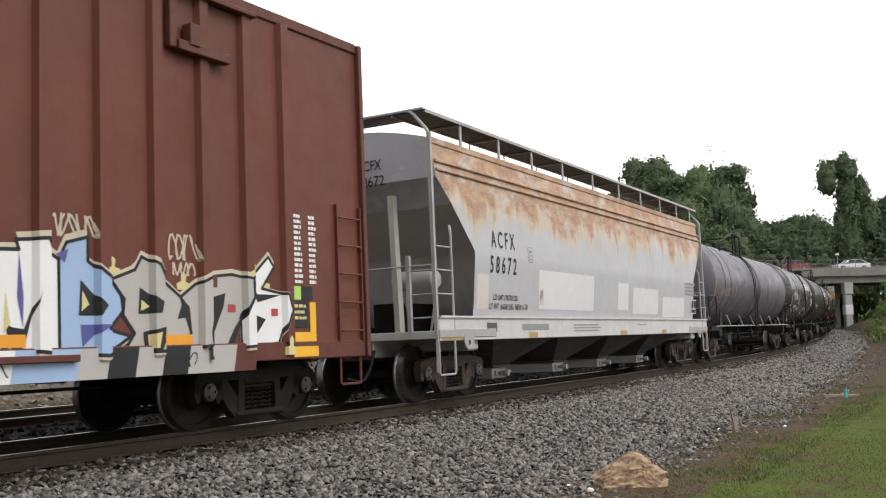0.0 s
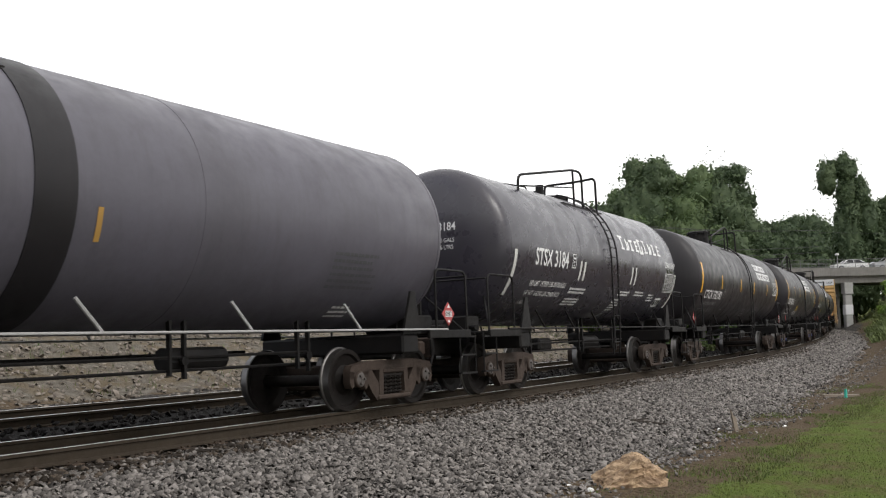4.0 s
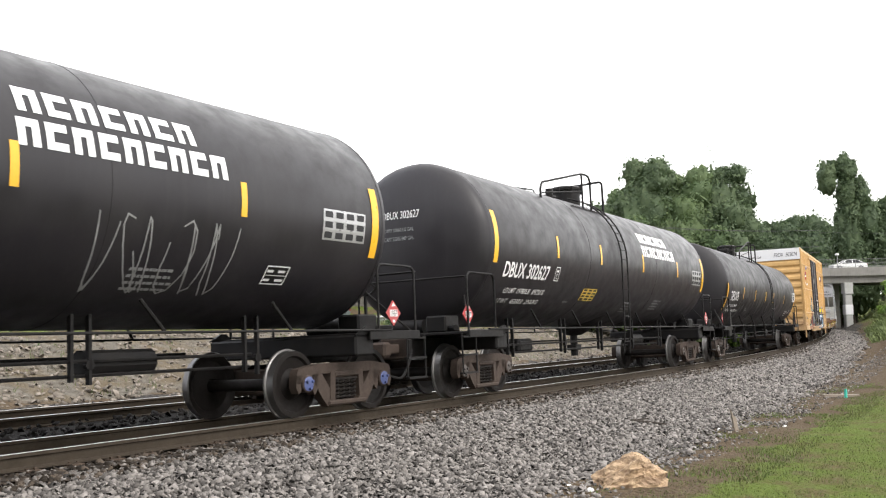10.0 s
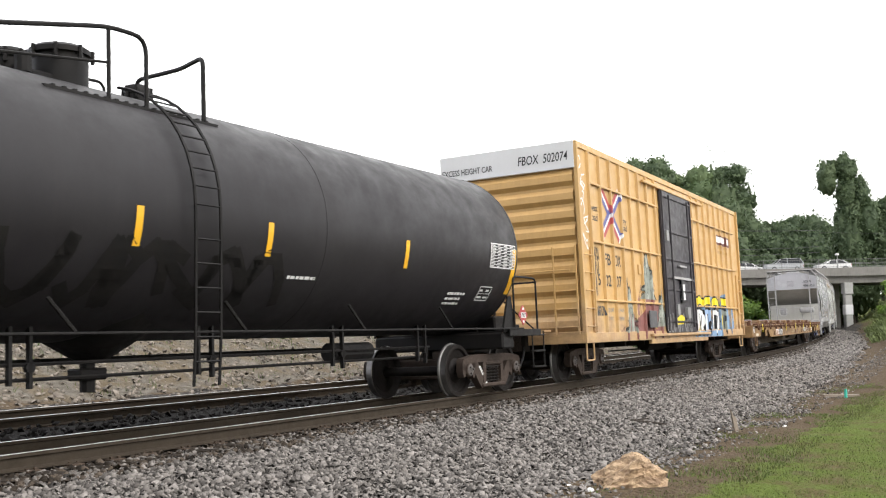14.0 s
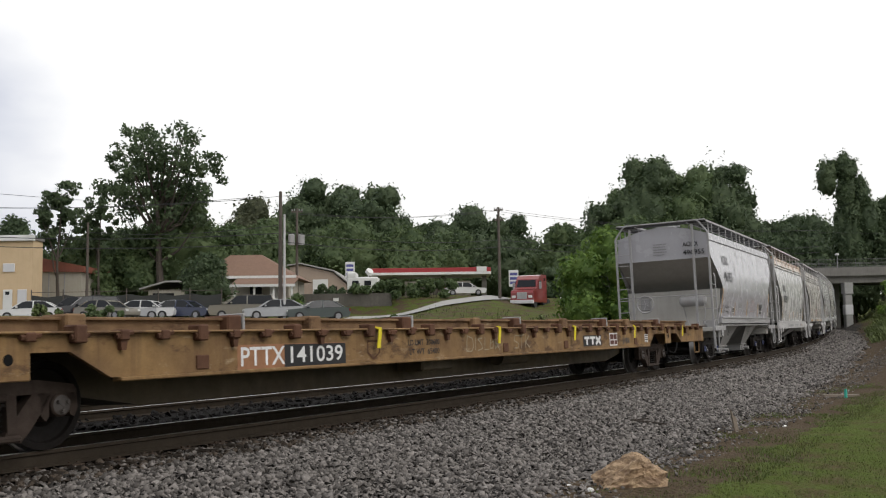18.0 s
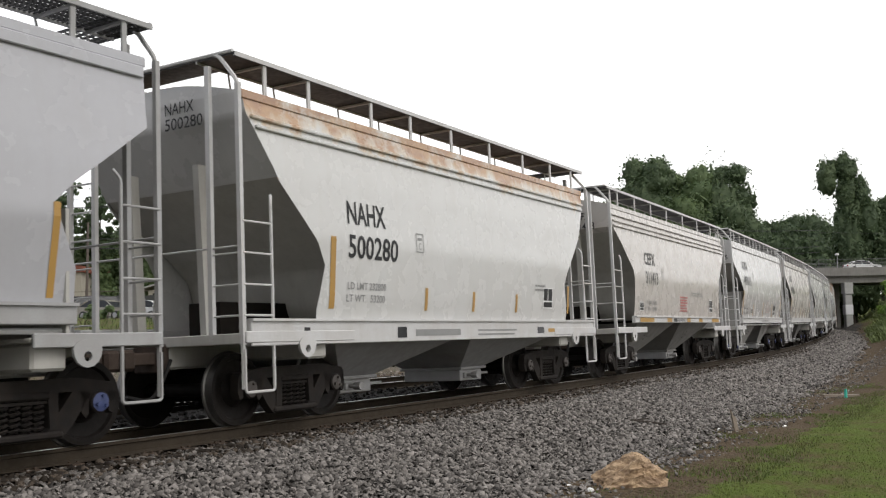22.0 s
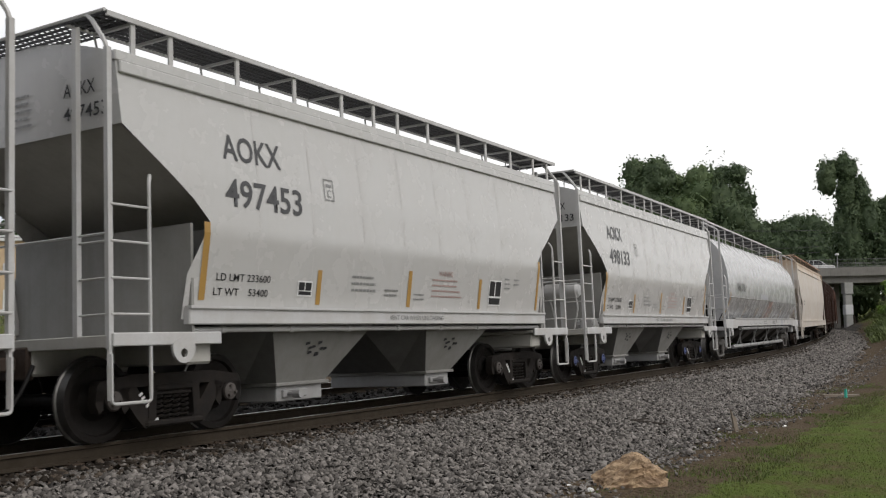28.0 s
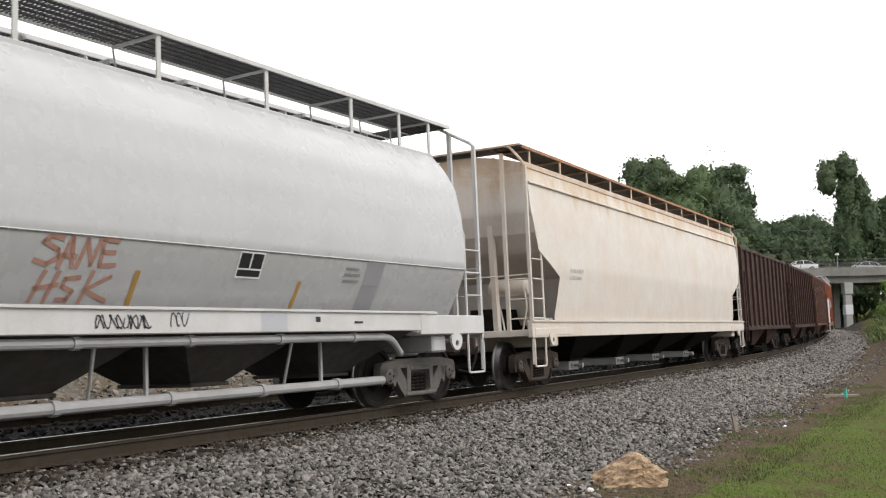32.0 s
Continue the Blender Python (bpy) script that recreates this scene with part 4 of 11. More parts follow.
# ethanol tank cars
tank_car("long matte black tank car with yellow reflector stripes", -72.76, 14.25, 1.515, 2.76, 7.40, M["tank_black"],
         [("CTCX 732182", -6.65, 2.05, 0.27, 2.5, "ink_white"), ("C", -3.85, 2.20, 0.14, None, "ink_grey"), ("LD LMT 197800 LB  89700 KG", -6.6, 1.85, 0.12, 2.1, "ink_grey"), ("LT WT   65100 LB  29550 KG", -6.7, 1.66, 0.12, 2.1, "ink_grey")],
         [("CTCX 732182", -0.62, 3.22, 0.17, 1.0, "ink_white"), ("CAPY 30069 GAL", -0.55, 2.98, 0.09, 0.6, "ink_grey")], platform=(-3.69, -0.47, 1.48), dome=[(-0.65, 0.38, 0.46), (0.9, 0.14, 0.25)], ladder_x=0.35,
         logo=bio_logo(2.45, 2.95), cards=[(5.95, 2.42, 1.0, 0.5, "steel_black", (4, 6))], caps="dark", **STD, **BLACKS)
tank_car("long matte black tank car with sprayed scrawl and a yellow card", -54.44, 13.92, 1.515, 2.76, 7.35, M["tank_black"],
         [("DBUX 302540", -6.72, 2.14, 0.28, 2.18, "ink_white"), ("C", -4.3, 2.22, 0.14, None, "ink_white"), ("LD LMT  197700LB   89700KG", -6.42, 1.86, 0.11, 1.85, "ink_white"), ("LT WT    65300LB   29600KG", -6.47, 1.68, 0.11, 1.9, "ink_white")],
         [("DBUX 302540", -0.62, 3.22, 0.18, 1.05, "ink_white"), ("CAPY 30070 US GAL", -0.55, 2.98, 0.09, 0.85, "ink_grey"), ("CAPY 25040 IMP GAL", -0.55, 2.82, 0.09, 0.85, "ink_grey")],
         platform=(-4.28, -1.15, 0.26), dome=[(0.1, 0.38, 0.46), (-1.0, 0.18, 0.12)], ladder_x=-0.35,
         logo=bio_logo(1.35, 2.95), cards=[(5.95, 2.38, 0.95, 0.42, "sheet_silver", (4, 3)), (-2.45, 1.85, 0.85, 0.30, "yellow_card", (3, 4)), (5.05, 1.78, 0.42, 0.26, "steel_black", (2, 2))], caps="blue",
         graffiti=lambda arc: scrawl(-2.75, 1.66, 1.5, 0.26, 7, 0.035, 5, "ink_white")(arc) + scrawl(2.35, 1.62, 2.0, 0.95, 6, 0.020, 9, "ink_grey")(arc),
         **STD2, **BLACKS)
tank_car("long matte black tank car with a small yellow card", -36.30, 13.86, 1.515, 2.76, 7.35, M["tank_black"],
         [("DBUX 302627", -6.75, 2.12, 0.28, 2.08, "ink_white"), ("C", -4.35, 2.2, 0.14, None, "ink_white"), ("LD LMT  197800LB   89720KG", -6.42, 1.84, 0.11, 1.85, "ink_white"), ("LT WT    65200LB   29580KG", -6.47, 1.66, 0.11, 1.9, "ink_white")],
         [("DBUX 302627", -0.62, 3.22, 0.18, 1.05, "ink_white"), ("CAPY 30060 US GAL", -0.55, 2.98, 0.09, 0.85, "ink_grey"), ("CAPY 25056 IMP GAL", -0.55, 2.82, 0.09, 0.85, "ink_grey")],
         platform=(-4.5, -1.14, 0.21), dome=[(0.08, 0.38, 0.46), (-1.0, 0.18, 0.12)], ladder_x=-0.45,
         logo=bio_logo(1.38, 2.95), cards=[(5.95, 2.38, 0.95, 0.42, "sheet_silver", (4, 3)), (-2.5, 1.78, 0.85, 0.30, "yellow_card", (3, 4))], caps="dark", **STD2, **BLACKS)
tank_car("extra long charcoal tank car with painted-out patches", -16.88, 16.5, 1.50, 2.61, 8.55, M["tank_dark"],
         [("TAEX 1675", -7.92, 2.05, 0.32, 1.42, "ink_white"), ("LD LMT 196200 LB  89000 KG", -8.0, 1.84, 0.09, 1.7, "ink_white"), ("LT WT   66800 LB  30300 KG NEW  2-95", -8.05, 1.68, 0.09, 2.2, "ink_white")],
         [("TAEX 1675", -0.05, 3.12, 0.18, 0.75, "ink_white"), ("CAPY 30170 GAL", -0.05, 2.94, 0.08, 0.6, "ink_grey"), ("CAPY 114200 L", -0.05, 2.8, 0.08, 0.6, "ink_grey")],
         stripes=[(-5.55, 2.12, 2.55, 0.10), (-2.95, 2.1, 2.52, 0.10), (-0.42, 2.09, 2.52, 0.10), (1.70, 2.1, 2.52, 0.10), (4.86, 2.1, 2.52, 0.10)],
         reflex_end=[(-8.6, 1.73, 2.62, 0.15), (8.45, 1.8, 2.6, 0.15)], stripe_mat="reflex",
         platform=(-3.41, -0.32, 1.14), dome=[(-0.27, 0.34, 0.46), (0.9, 0.16, 0.25), (-0.95, 0.2, 0.28)], ladder_x=0.5,
         plates=[(-4.4, 1.78, 0.5, 2, 0.035, 0.07, "ink_grey"), (2.2, 1.85, 0.7, 1, 0.05, 0.1, "ink_white"), (6.4, 1.75, 0.6, 3, 0.05, 0.1, "ink_white")],
         cards=[(7.55, 2.25, 0.92, 0.42, "steel_black", (4, 8)), (7.42, 1.68, 0.42, 0.27, "steel_black", (2, 2))], marks=True,
         graffiti=lambda arc: scrawl(-7.4, 1.5, 9.5, 0.75, 14, 0.16, 77, "steel_black")(arc) + [([oblong(-6.4, -5.9, arc(2.0), arc(2.3))], "steel_black")])
# ---------------------------------------------------------------- covered hoppers
def lerp_table(tab, v):
    return float(np.interp(v, [a for a, _ in tab], [b for _, b in tab]))


def hopper_car(label, s0, centres, mat, edge, side, z_sill, z_eave, sill, bays, texts, end_texts, frame_mat, posts, board_z,
               grate=True, stripes=(), stripe_mat="reflex_dull", plates=(), cards=(), ribs=(), truck_look="dark", caps="blue", patches=(),
               round_end=False, platform=True, bay_mat=None, pipes=False, air_tank=True, roof_mat=None, slope_mat=None, marks=True, sill_marks=(), end_z=3.2,
               board_mat=None, scrawls=(), apron=False, end_gap=0.12, board_w=0.60, end_mat=None, stile_top=None, tags=(), skirt=(1.02, 1.16), sill_texts=(), arch=0.24, seams=(), end_plates=()):
    """edge: (height, half length of the side sheet); side: (height, half width)."""
    car = thing("covered_hopper", label, "hopper car", "freight train")
    CARS.append((car, s0, centres))
    rr = random.Random(round(s0 * 10))
    bay_mat, slope_mat = bay_mat or mat, slope_mat or mat
    half = max(b for _, b in edge)
    zs = sorted(set(list(np.linspace(z_sill, z_eave, 26)) + [a for a, _ in edge if z_sill < a < z_eave]))
    for y in (-1, 1):
        rows = []
        for z in zs:
            x, w = lerp_table(edge, z), lerp_table(side, z)
            rows.append([(u, y * w, z) for u in np.linspace(-x, x, 13)])
        part("side_sheet", Build().grid(rows), mat, car, "", True)
        for z, hgt, out in ribs:
            b = Build()
            x, w = lerp_table(edge, z), lerp_table(side, z)
            b.box(-x + 0.02, x - 0.02, y * (w + out / 2) - out / 2 - 0.01, y * (w + out / 2) + out / 2 + 0.01, z, z + hgt, 0.012)
            part("rib", b, mat, car, "long horizontal rib")
    # end: upright above, slope sheet below
    for s in (-1, 1):
        rows = [[(s * lerp_table(edge, z), w * lerp_table(side, z), z) for w in np.linspace(-1, 1, 9)] for z in zs if z >= end_z - 0.01]
        part("end_sheet", Build().grid(rows), end_mat or mat, car, "", True)
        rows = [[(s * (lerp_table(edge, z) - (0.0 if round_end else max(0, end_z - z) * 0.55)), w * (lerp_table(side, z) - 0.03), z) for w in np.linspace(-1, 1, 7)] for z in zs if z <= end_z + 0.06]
        part("slope_sheet", Build().grid(rows), slope_mat, car, "sloping lower end sheet", True)
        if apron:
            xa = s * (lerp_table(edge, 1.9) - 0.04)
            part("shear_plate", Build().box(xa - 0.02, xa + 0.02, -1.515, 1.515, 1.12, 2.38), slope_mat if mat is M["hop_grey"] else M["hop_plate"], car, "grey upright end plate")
    # arched roof with hatches
    we, xe = lerp_table(side, z_eave), lerp_table(edge, z_eave)
    rows = [[(u, w * we, z_eave + arch * math.cos(w * math.pi / 2)) for w in np.linspace(-1, 1, 13)] for u in np.linspace(-xe, xe, 9)]
    part("roof", Build().grid(rows), roof_mat or mat, car, "", True)
    for s in (-1, 1):
        cap = [(w * we, z_eave + (arch - 0.004) * math.cos(w * math.pi / 2)) for w in np.linspace(-1, 1, 13)]
        part("end_arch", Build().prism(cap, min(s * xe, s * (xe - 0.02)), max(s * xe, s * (xe - 0.02)), "x"), end_mat or mat, car)
    for y in (-1, 1):
        b = Build().box(-xe - 0.02, xe + 0.02, y * we - 0.035, y * we + 0.035, z_eave - 0.10, z_eave + 0.015, 0.012)
        part("eave", b, roof_mat or mat, car)
    b = Build()
    b.box(-xe + 0.5, xe - 0.5, -0.32, 0.32, z_eave + arch - 0.05, z_eave + arch + 0.06, 0.03)
    for x in np.arange(-xe + 0.9, xe - 0.6, 1.2):
        b.box(x - 0.03, x + 0.03, -0.40, 0.40, z_eave + arch + 0.06, z_eave + arch + 0.11)
    part("hatch", b, frame_mat, car, "long roof hatch cover")
    # running boards round the roof, on brackets
    bm_ = board_mat or frame_mat
    lx = half + end_gap
    for y in (-1, 1):
        b = Build()
        y0, y1 = y * (we + 0.02), y * (we - board_w)
        lo, hi = min(y0, y1), max(y0, y1)
        if grate:
            for k in range(7):
                v = lo + (hi - lo) * k / 6
                b.box(-lx, lx, v - 0.011, v + 0.011, board_z - 0.03, board_z)
            for u in np.arange(-lx, lx + 0.01, 0.058):
                b.box(u - 0.015, u + 0.015, lo, hi, board_z - 0.02, board_z - 0.008)
        else:
            b.box(-lx, lx, lo, hi, board_z - 0.025, board_z)
            b.box(-lx, lx, y0 - 0.012, y0 + 0.012, board_z - 0.05, board_z + 0.01)
        part("running_board", b, M["grate_dark"], car, "dark open-mesh walkway")
        b = Build()
        b.box(-lx, lx, y0 - 0.014, y0 + 0.014, board_z - 0.045, board_z + 0.012)
        b.box(-lx, lx, y1 - 0.014, y1 + 0.014, board_z - 0.045, board_z + 0.012)
        part("board_edge", b, bm_, car)
        for u in posts:
            b = Build()
            b.box(u - 0.032, u + 0.032, y0 - 0.02 * y - 0.012, y0 - 0.02 * y + 0.012, z_eave - 0.05, board_z - 0.02)
            b.box(u - 0.02, u + 0.02, lo, hi, board_z - 0.06, board_z - 0.03)
            b.rod((u, y1, board_z - 0.05), (u + 0.12, y1 - y * 0.05, z_eave + 0.08), 0.014, 5)
            part("bracket", b, frame_mat, car)
    for s in (-1, 1):
        b = Build()
        if grate:
            for u in np.arange(-we, we, 0.085):
                b.box(min(s * lx, s * (lx - 0.5)), max(s * lx, s * (lx - 0.5)), u - 0.006, u + 0.006, board_z - 0.02, board_z - 0.008)
            for k in range(6):
                b.box(s * lx - s * k * 0.1 - 0.008, s * lx - s * k * 0.1 + 0.008, -we, we, board_z - 0.03, board_z)
        else:
            b.box(min(s * lx, s * (lx - 0.5)), max(s * lx, s * (lx - 0.5)), -we, we, board_z - 0.02, board_z)
        part("end_board", b, M["grate_dark"], car)
        b = Build()
        xx = s * (lx + 0.02)
        for y in (-1, 1):
            # corner ladder bent over the roof edge, in two stiles
            yy = y * 1.50
            b.bend([(xx, yy, 0.48), (xx, yy, board_z - 0.38), (xx - s * 0.02, y * (we - 0.25), board_z + 0.02), (xx - s * 0.05, y * (we - 0.5), board_z + 0.02)], 0.028, 6, 0.1)
            b.box(xx - 0.03, xx + 0.03, yy - 0.03, yy + 0.03, 1.0, board_z - 0.40)
        b.bend([(xx - s * 0.02, -we, board_z + 0.02), (xx - s * 0.02, we, board_z + 0.02)], 0.025, 6)
        part("corner_post", b, frame_mat, car, "bent corner ladder post")
        # side ladder and end ladder rungs
        x2 = xx - s * 0.52
        b = Build()
        b.bend([(x2, -1.53, 0.50), (x2, -1.53, 2.75), (x2 - s * 0.06, -1.48, 2.85)], 0.022, 6, 0.05)
        for z in (1.35, 1.72, 2.10, 2.48):
            b.rod((xx, -1.53, z), (x2, -1.53, z), 0.014, 6)
        b.bend([(xx, -1.53, 0.95), (xx, -1.53, 0.44), (x2, -1.53, 0.44), (x2, -1.53, 0.95)], 0.018, 6, 0.05)
        part("side_ladder", b, frame_mat, car)
        b = Build()
        for z in (1.35, 1.72, 2.10, 2.48, 2.86, 3.24, 3.6):
            if z < 2.3:
                b.rod((xx, -1.50, z), (xx, -1.02, z), 0.013, 6)
            b.rod((xx, 1.50, z), (xx, 1.02, z), 0.013, 6)
        for y in (-1.02, 1.02):
            b.box(xx - 0.03, xx + 0.03, y - 0.035, y + 0.035, 1.05, stile_top or board_z - 0.12)
        b.rod((xx, -1.5, 2.18), (xx, 1.5, 2.18), 0.014, 6)
        part("end_ladder", b, frame_mat, car)
        # end platform, its skirt and jack pad
        x3 = s * (centres / 2 - (0.25 if apron else 0.7))
        b = Build()
        b.box(min(xx, x3), max(xx, x3), -1.5, 1.5, 1.07, 1.12, 0.01)
        b.box(xx - 0.03, xx + 0.03, -1.5, 1.5, 1.01, 1.14, 0.01)
        part("end_platform", b, slope_mat, car, "flat end platform")
        b = Build()
        b.box(min(xx, x3), max(xx, x3), -1.56, -1.52, skirt[0], skirt[1], 0.01)
        part("platform_skirt", b, frame_mat, car)
        xj = s * (centres / 2 + 0.35)
        b = Build()
        n = 16
        outer = [(xj + 0.17 * math.cos(t), 1.0 + (0.18 * math.sin(t) if math.sin(t) < 0 else 0.10 * math.sin(t))) for t in np.linspace(0, 2 * math.pi, n, endpoint=False)]
        inner = [(xj + 0.05 * math.cos(t), 0.93 + 0.05 * math.sin(t)) for t in np.linspace(0, 2 * math.pi, n, endpoint=False)]
        vs = [(a, -1.57, c) for a, c in outer] + [(a, -1.57, c) for a, c in inner] + [(a, -1.535, c) for a, c in outer] + [(a, -1.535, c) for a, c in inner]
        fs = []
        for i in range(n):
            j = (i + 1) % n
            fs += [(i, j, n + j, n + i), (2 * n + i, 3 * n + i, 3 * n + j, 2 * n + j), (i, 2 * n + i, 2 * n + j, j), (n + i, n + j, 3 * n + j, 3 * n + i)]
        b.add(vs, fs)
        part("pull_lug", b, frame_mat, car, "rounded pulling lug with a hole")
        b = Build()
        b.box(min(xx, s * (half - 1.2)), max(xx, s * (half - 1.2)), -0.30, 0.30, 0.74, 1.07, 0.03)
        b.box(s * centres / 2 - 0.2, s * centres / 2 + 0.2, -1.45, 1.45, 0.80, 1.07, 0.03)
        for y in () if apron else (-0.6, 0.6):
            b.prism([(s * (half - 0.3), 1.12), (s * (half - 0.15), 1.12), (s * (half - 0.05), end_z + 0.2), (s * (half - 0.18), end_z + 0.2)], y - 0.05, y + 0.05)
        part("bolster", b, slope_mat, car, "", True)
        coupler(car, xx, s)
        add_truck(car, s * centres / 2, truck_look, caps, marks)
    # equipment on the end platform
    if air_tank:
        b = Build()
        x = -half + 0.55
        b.lathe([(-0.45, 0), (-0.42, 0.12), (-0.36, 0.17), (0.36, 0.17), (0.42, 0.12), (0.45, 0)], 16, "y", (x, -0.75, 2.0))
        b.bend([(x - 0.1, -1.1, 1.98), (x - 0.1, -1.15, 1.6), (x, -1.0, 1.15)], 0.018, 6, 0.08)
        b.bend([(x + 0.1, -0.4, 1.9), (x + 0.2, -0.45, 1.5), (x, -0.6, 1.15)], 0.018, 6, 0.08)
        part("air_reservoir", b, frame_mat, car, "", True)
        b = Build()
        b.box(x + 0.05, x + 0.55, -1.42, -1.1, 1.12, 1.36, 0.03)
        b.rod((x + 0.15, -1.42, 1.25), (x + 0.15, -1.05, 1.25), 0.1, 10)
        b.rod((x + 0.42, -1.44, 1.3), (x + 0.42, -1.1, 1.3), 0.07, 10)
        part("brake_valve", b, M["steel_grey"], car, "", True)
        b = Build()
        xb = -half - 0.18
        b.lathe([(0.0, 0.25), (0.03, 0.27), (0.0, 0.29), (-0.03, 0.27), (0.0, 0.25)], 20, "x", (xb, 0.62, 1.95))
        for i in range(5):
            t = i * 1.2566
            b.rod((xb, 0.62, 1.95), (xb, 0.62 + 0.27 * math.cos(t), 1.95 + 0.27 * math.sin(t)), 0.012, 5)
        b.box(xb + 0.04, xb + 0.2, 0.45, 0.8, 1.75, 2.15, 0.03)
        part("brake_wheel", b, frame_mat, car, "", True)
    # side sill
    x, z0, z1, t = sill
    for y in (-1, 1):
        b = Build().box(-x, x, y * 1.50 - t, y * 1.50 + t, z0, z1, 0.012)
        b.box(-x, x, y * 1.53 - 0.05, y * 1.53 + 0.05, z1 - 0.02, z1 + 0.012)
        part("side_sill", b, frame_mat if not sill_marks else M["steel_white"], car)
    if apron:
        # train pipe slung under the sill, with couplings
        b = Build().rod((-x + 0.1, -1.43, z0 - 0.055), (x - 0.1, -1.43, z0 - 0.055), 0.032, 8)
        for u in np.arange(-x + 0.6, x - 0.3, 1.25):
            b.rod((u, -1.43, z0 - 0.055), (u + 0.09, -1.43, z0 - 0.055), 0.043, 8)
        part("train_pipe", b, M["steel_white"], car, "slim pipe under the sill", True)
    xc = (lerp_table(edge, 1.9) - 0.12) if apron else half - 0.8
    b = Build().box(-xc, xc, -0.28, 0.28, z0 - 0.05, z1 + 0.3)
    part("centre_sill", b, M["under"], car)
    # discharge bays
    for xa, xb, ba, bb, zb in bays:
        b = Build()
        top = [(xa, -1.36), (xb, -1.36), (xb, 1.36), (xa, 1.36)]
        w_ = 0.98 if apron else 0.62
        bot = [(ba, -w_), (bb, -w_), (bb, w_), (ba, w_)]
        b.add([(p, q, z0 + 0.02) for p, q in top] + [(p, q, zb) for p, q in bot],
              [(0, 1, 5, 4), (2, 3, 7, 6), (4, 5, 6, 7)] if apron else [(0, 1, 5, 4), (1, 2, 6, 5), (2, 3, 7, 6), (3, 0, 4, 7), (4, 5, 6, 7)])
        b.box(ba - 0.04, bb + 0.04, -w_ - 0.04, w_ + 0.04, zb - 0.05, zb, 0.01)
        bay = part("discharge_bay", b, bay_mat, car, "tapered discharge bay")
        if apron:
            # slope sheets between the two side plates, their deep shade put into the grey
            for p0, p1, q0, q1 in ((xa, ba, xa - 0.75, ba - 0.1), (xb, bb, xb + 0.75, bb + 0.1)):
                b = Build().add([(p0, -1.35, z0 + 0.02), (q0, -0.6, z0 + 0.02), (q0, 0.6, z0 + 0.02), (p0, 1.35, z0 + 0.02), (p1, -w_, zb), (q1, -0.5, zb), (q1, 0.5, zb), (p1, w_, zb)],
                                [(0, 1, 5, 4), (1, 2, 6, 5), (2, 3, 7, 6)])
                part("slope_sheet", b, M["hop_grime_shade"], bay, "dark slope sheet, shade put into its grey")
        if not pipes:
            b = Build()
            b.box(ba + 0.02, bb - 0.06, -w_ + 0.02, w_ - 0.02, zb - 0.25, zb - 0.05, 0.012)
            b.box(bb - 0.05, bb + 0.40, -0.50, 0.50, zb - 0.16, zb - 0.12)
            b.rod((ba + 0.22, -w_ - 0.16, zb - 0.15), (ba + 0.22, 0.5, zb - 0.15), 0.03, 8)
            b.rod((ba + 0.22, -w_ - 0.24, zb - 0.15), (ba + 0.22, -w_ - 0.12, zb - 0.15), 0.06, 8)
            b.box(ba + 0.12, ba + 0.62, -w_ - 0.02, -w_ + 0.03, zb - 0.20, zb - 0.10, 0.01)
            part("outlet_gate", b, M["steel_grey"], bay, "", True)
        if not pipes and bay_mat in (mat, M["hop_bay"]):
            # black grease marks on the bay
            b = Build()
            r2 = random.Random(3)
            xm, zm = (ba + bb) / 2, zb + (z0 - zb) * 0.55
            for i in range(9):
                p, q = xm + r2.uniform(-0.22, 0.2), zm + r2.uniform(-0.1, 0.1)
                yy = -w_ - (1.36 - w_) * (q - zb) / (z0 - zb) - 0.012
                b.add([(p, yy - 0.002, q), (p + 0.10, yy - 0.002, q + 0.02), (p + 0.09, yy - 0.006, q + 0.05), (p + 0.01, yy - 0.006, q + 0.04)], [(0, 1, 2, 3)])
            part("stencil", b, M["ink_black"], bay, "smudged black stencil")["kind"] = "stuff"
    if pipes:
        for z, y, r in ((1.06, -1.42, 0.055), (0.42, -1.10, 0.065)):
            b = Build()
            b.bend([(-half + 2.6, y, z), (half - 2.0, y, z), (half - 1.6, y + 0.1, z - 0.25 if z > 1 else z)], r, 10, 0.2)
            for u in np.arange(-half + 2.9, half - 2.2, 1.55):
                b.rod((u, y, z), (u + 0.09, y, z), r * 1.3, 10)
            part("unloading_pipe", b, M["steel_grey"], car, "long steel pipe with couplings", True)
        for u in np.arange(-half + 3.2, half - 2.2, 3.1):
            part("pipe_link", Build().rod((u, -1.4, 1.06), (u + 0.15, -1.1, 0.44), 0.02, 8), M["steel_grey"], car)
            part("pipe_hanger", Build().box(u + 0.9, u + 0.94, -1.14, -1.1, 0.42, 1.2), M["steel_grey"], car)

    def wrap(u, v):
        return Vector((u, -lerp_table(side, v) - 0.007, v))

    for txt, u, z, h, w, m in texts:
        if txt == "C":
            boxed_c(u, z - 0.08, M[m], car, wrap)
            continue
        decal("lettering", text_mesh(txt, h, w, 0.015 if h > 0.2 else 0.008), M[m], car, wrap, u, z, "dark stencilled reporting mark", cut=0.2)
    for txt, u, z, h, w, m in end_texts:
        decal("lettering", text_mesh(txt, h, w, 0.006), M[m], car, end_wrap(-half - 0.012), u, z, "mark on the end sheet", cut=0)
    for u in seams:
        top = max(z for z, x in edge if x >= abs(u)) - 0.4
        decal("weld_seam", flat_mesh([oblong(u - 0.007, u + 0.007, z1 + 0.03, top)]), M["hop_seam"], car, lambda a, c: wrap(a, c) + Vector((0, 0.004, 0)), 0, 0, "faint upright weld seam", cut=0.3)
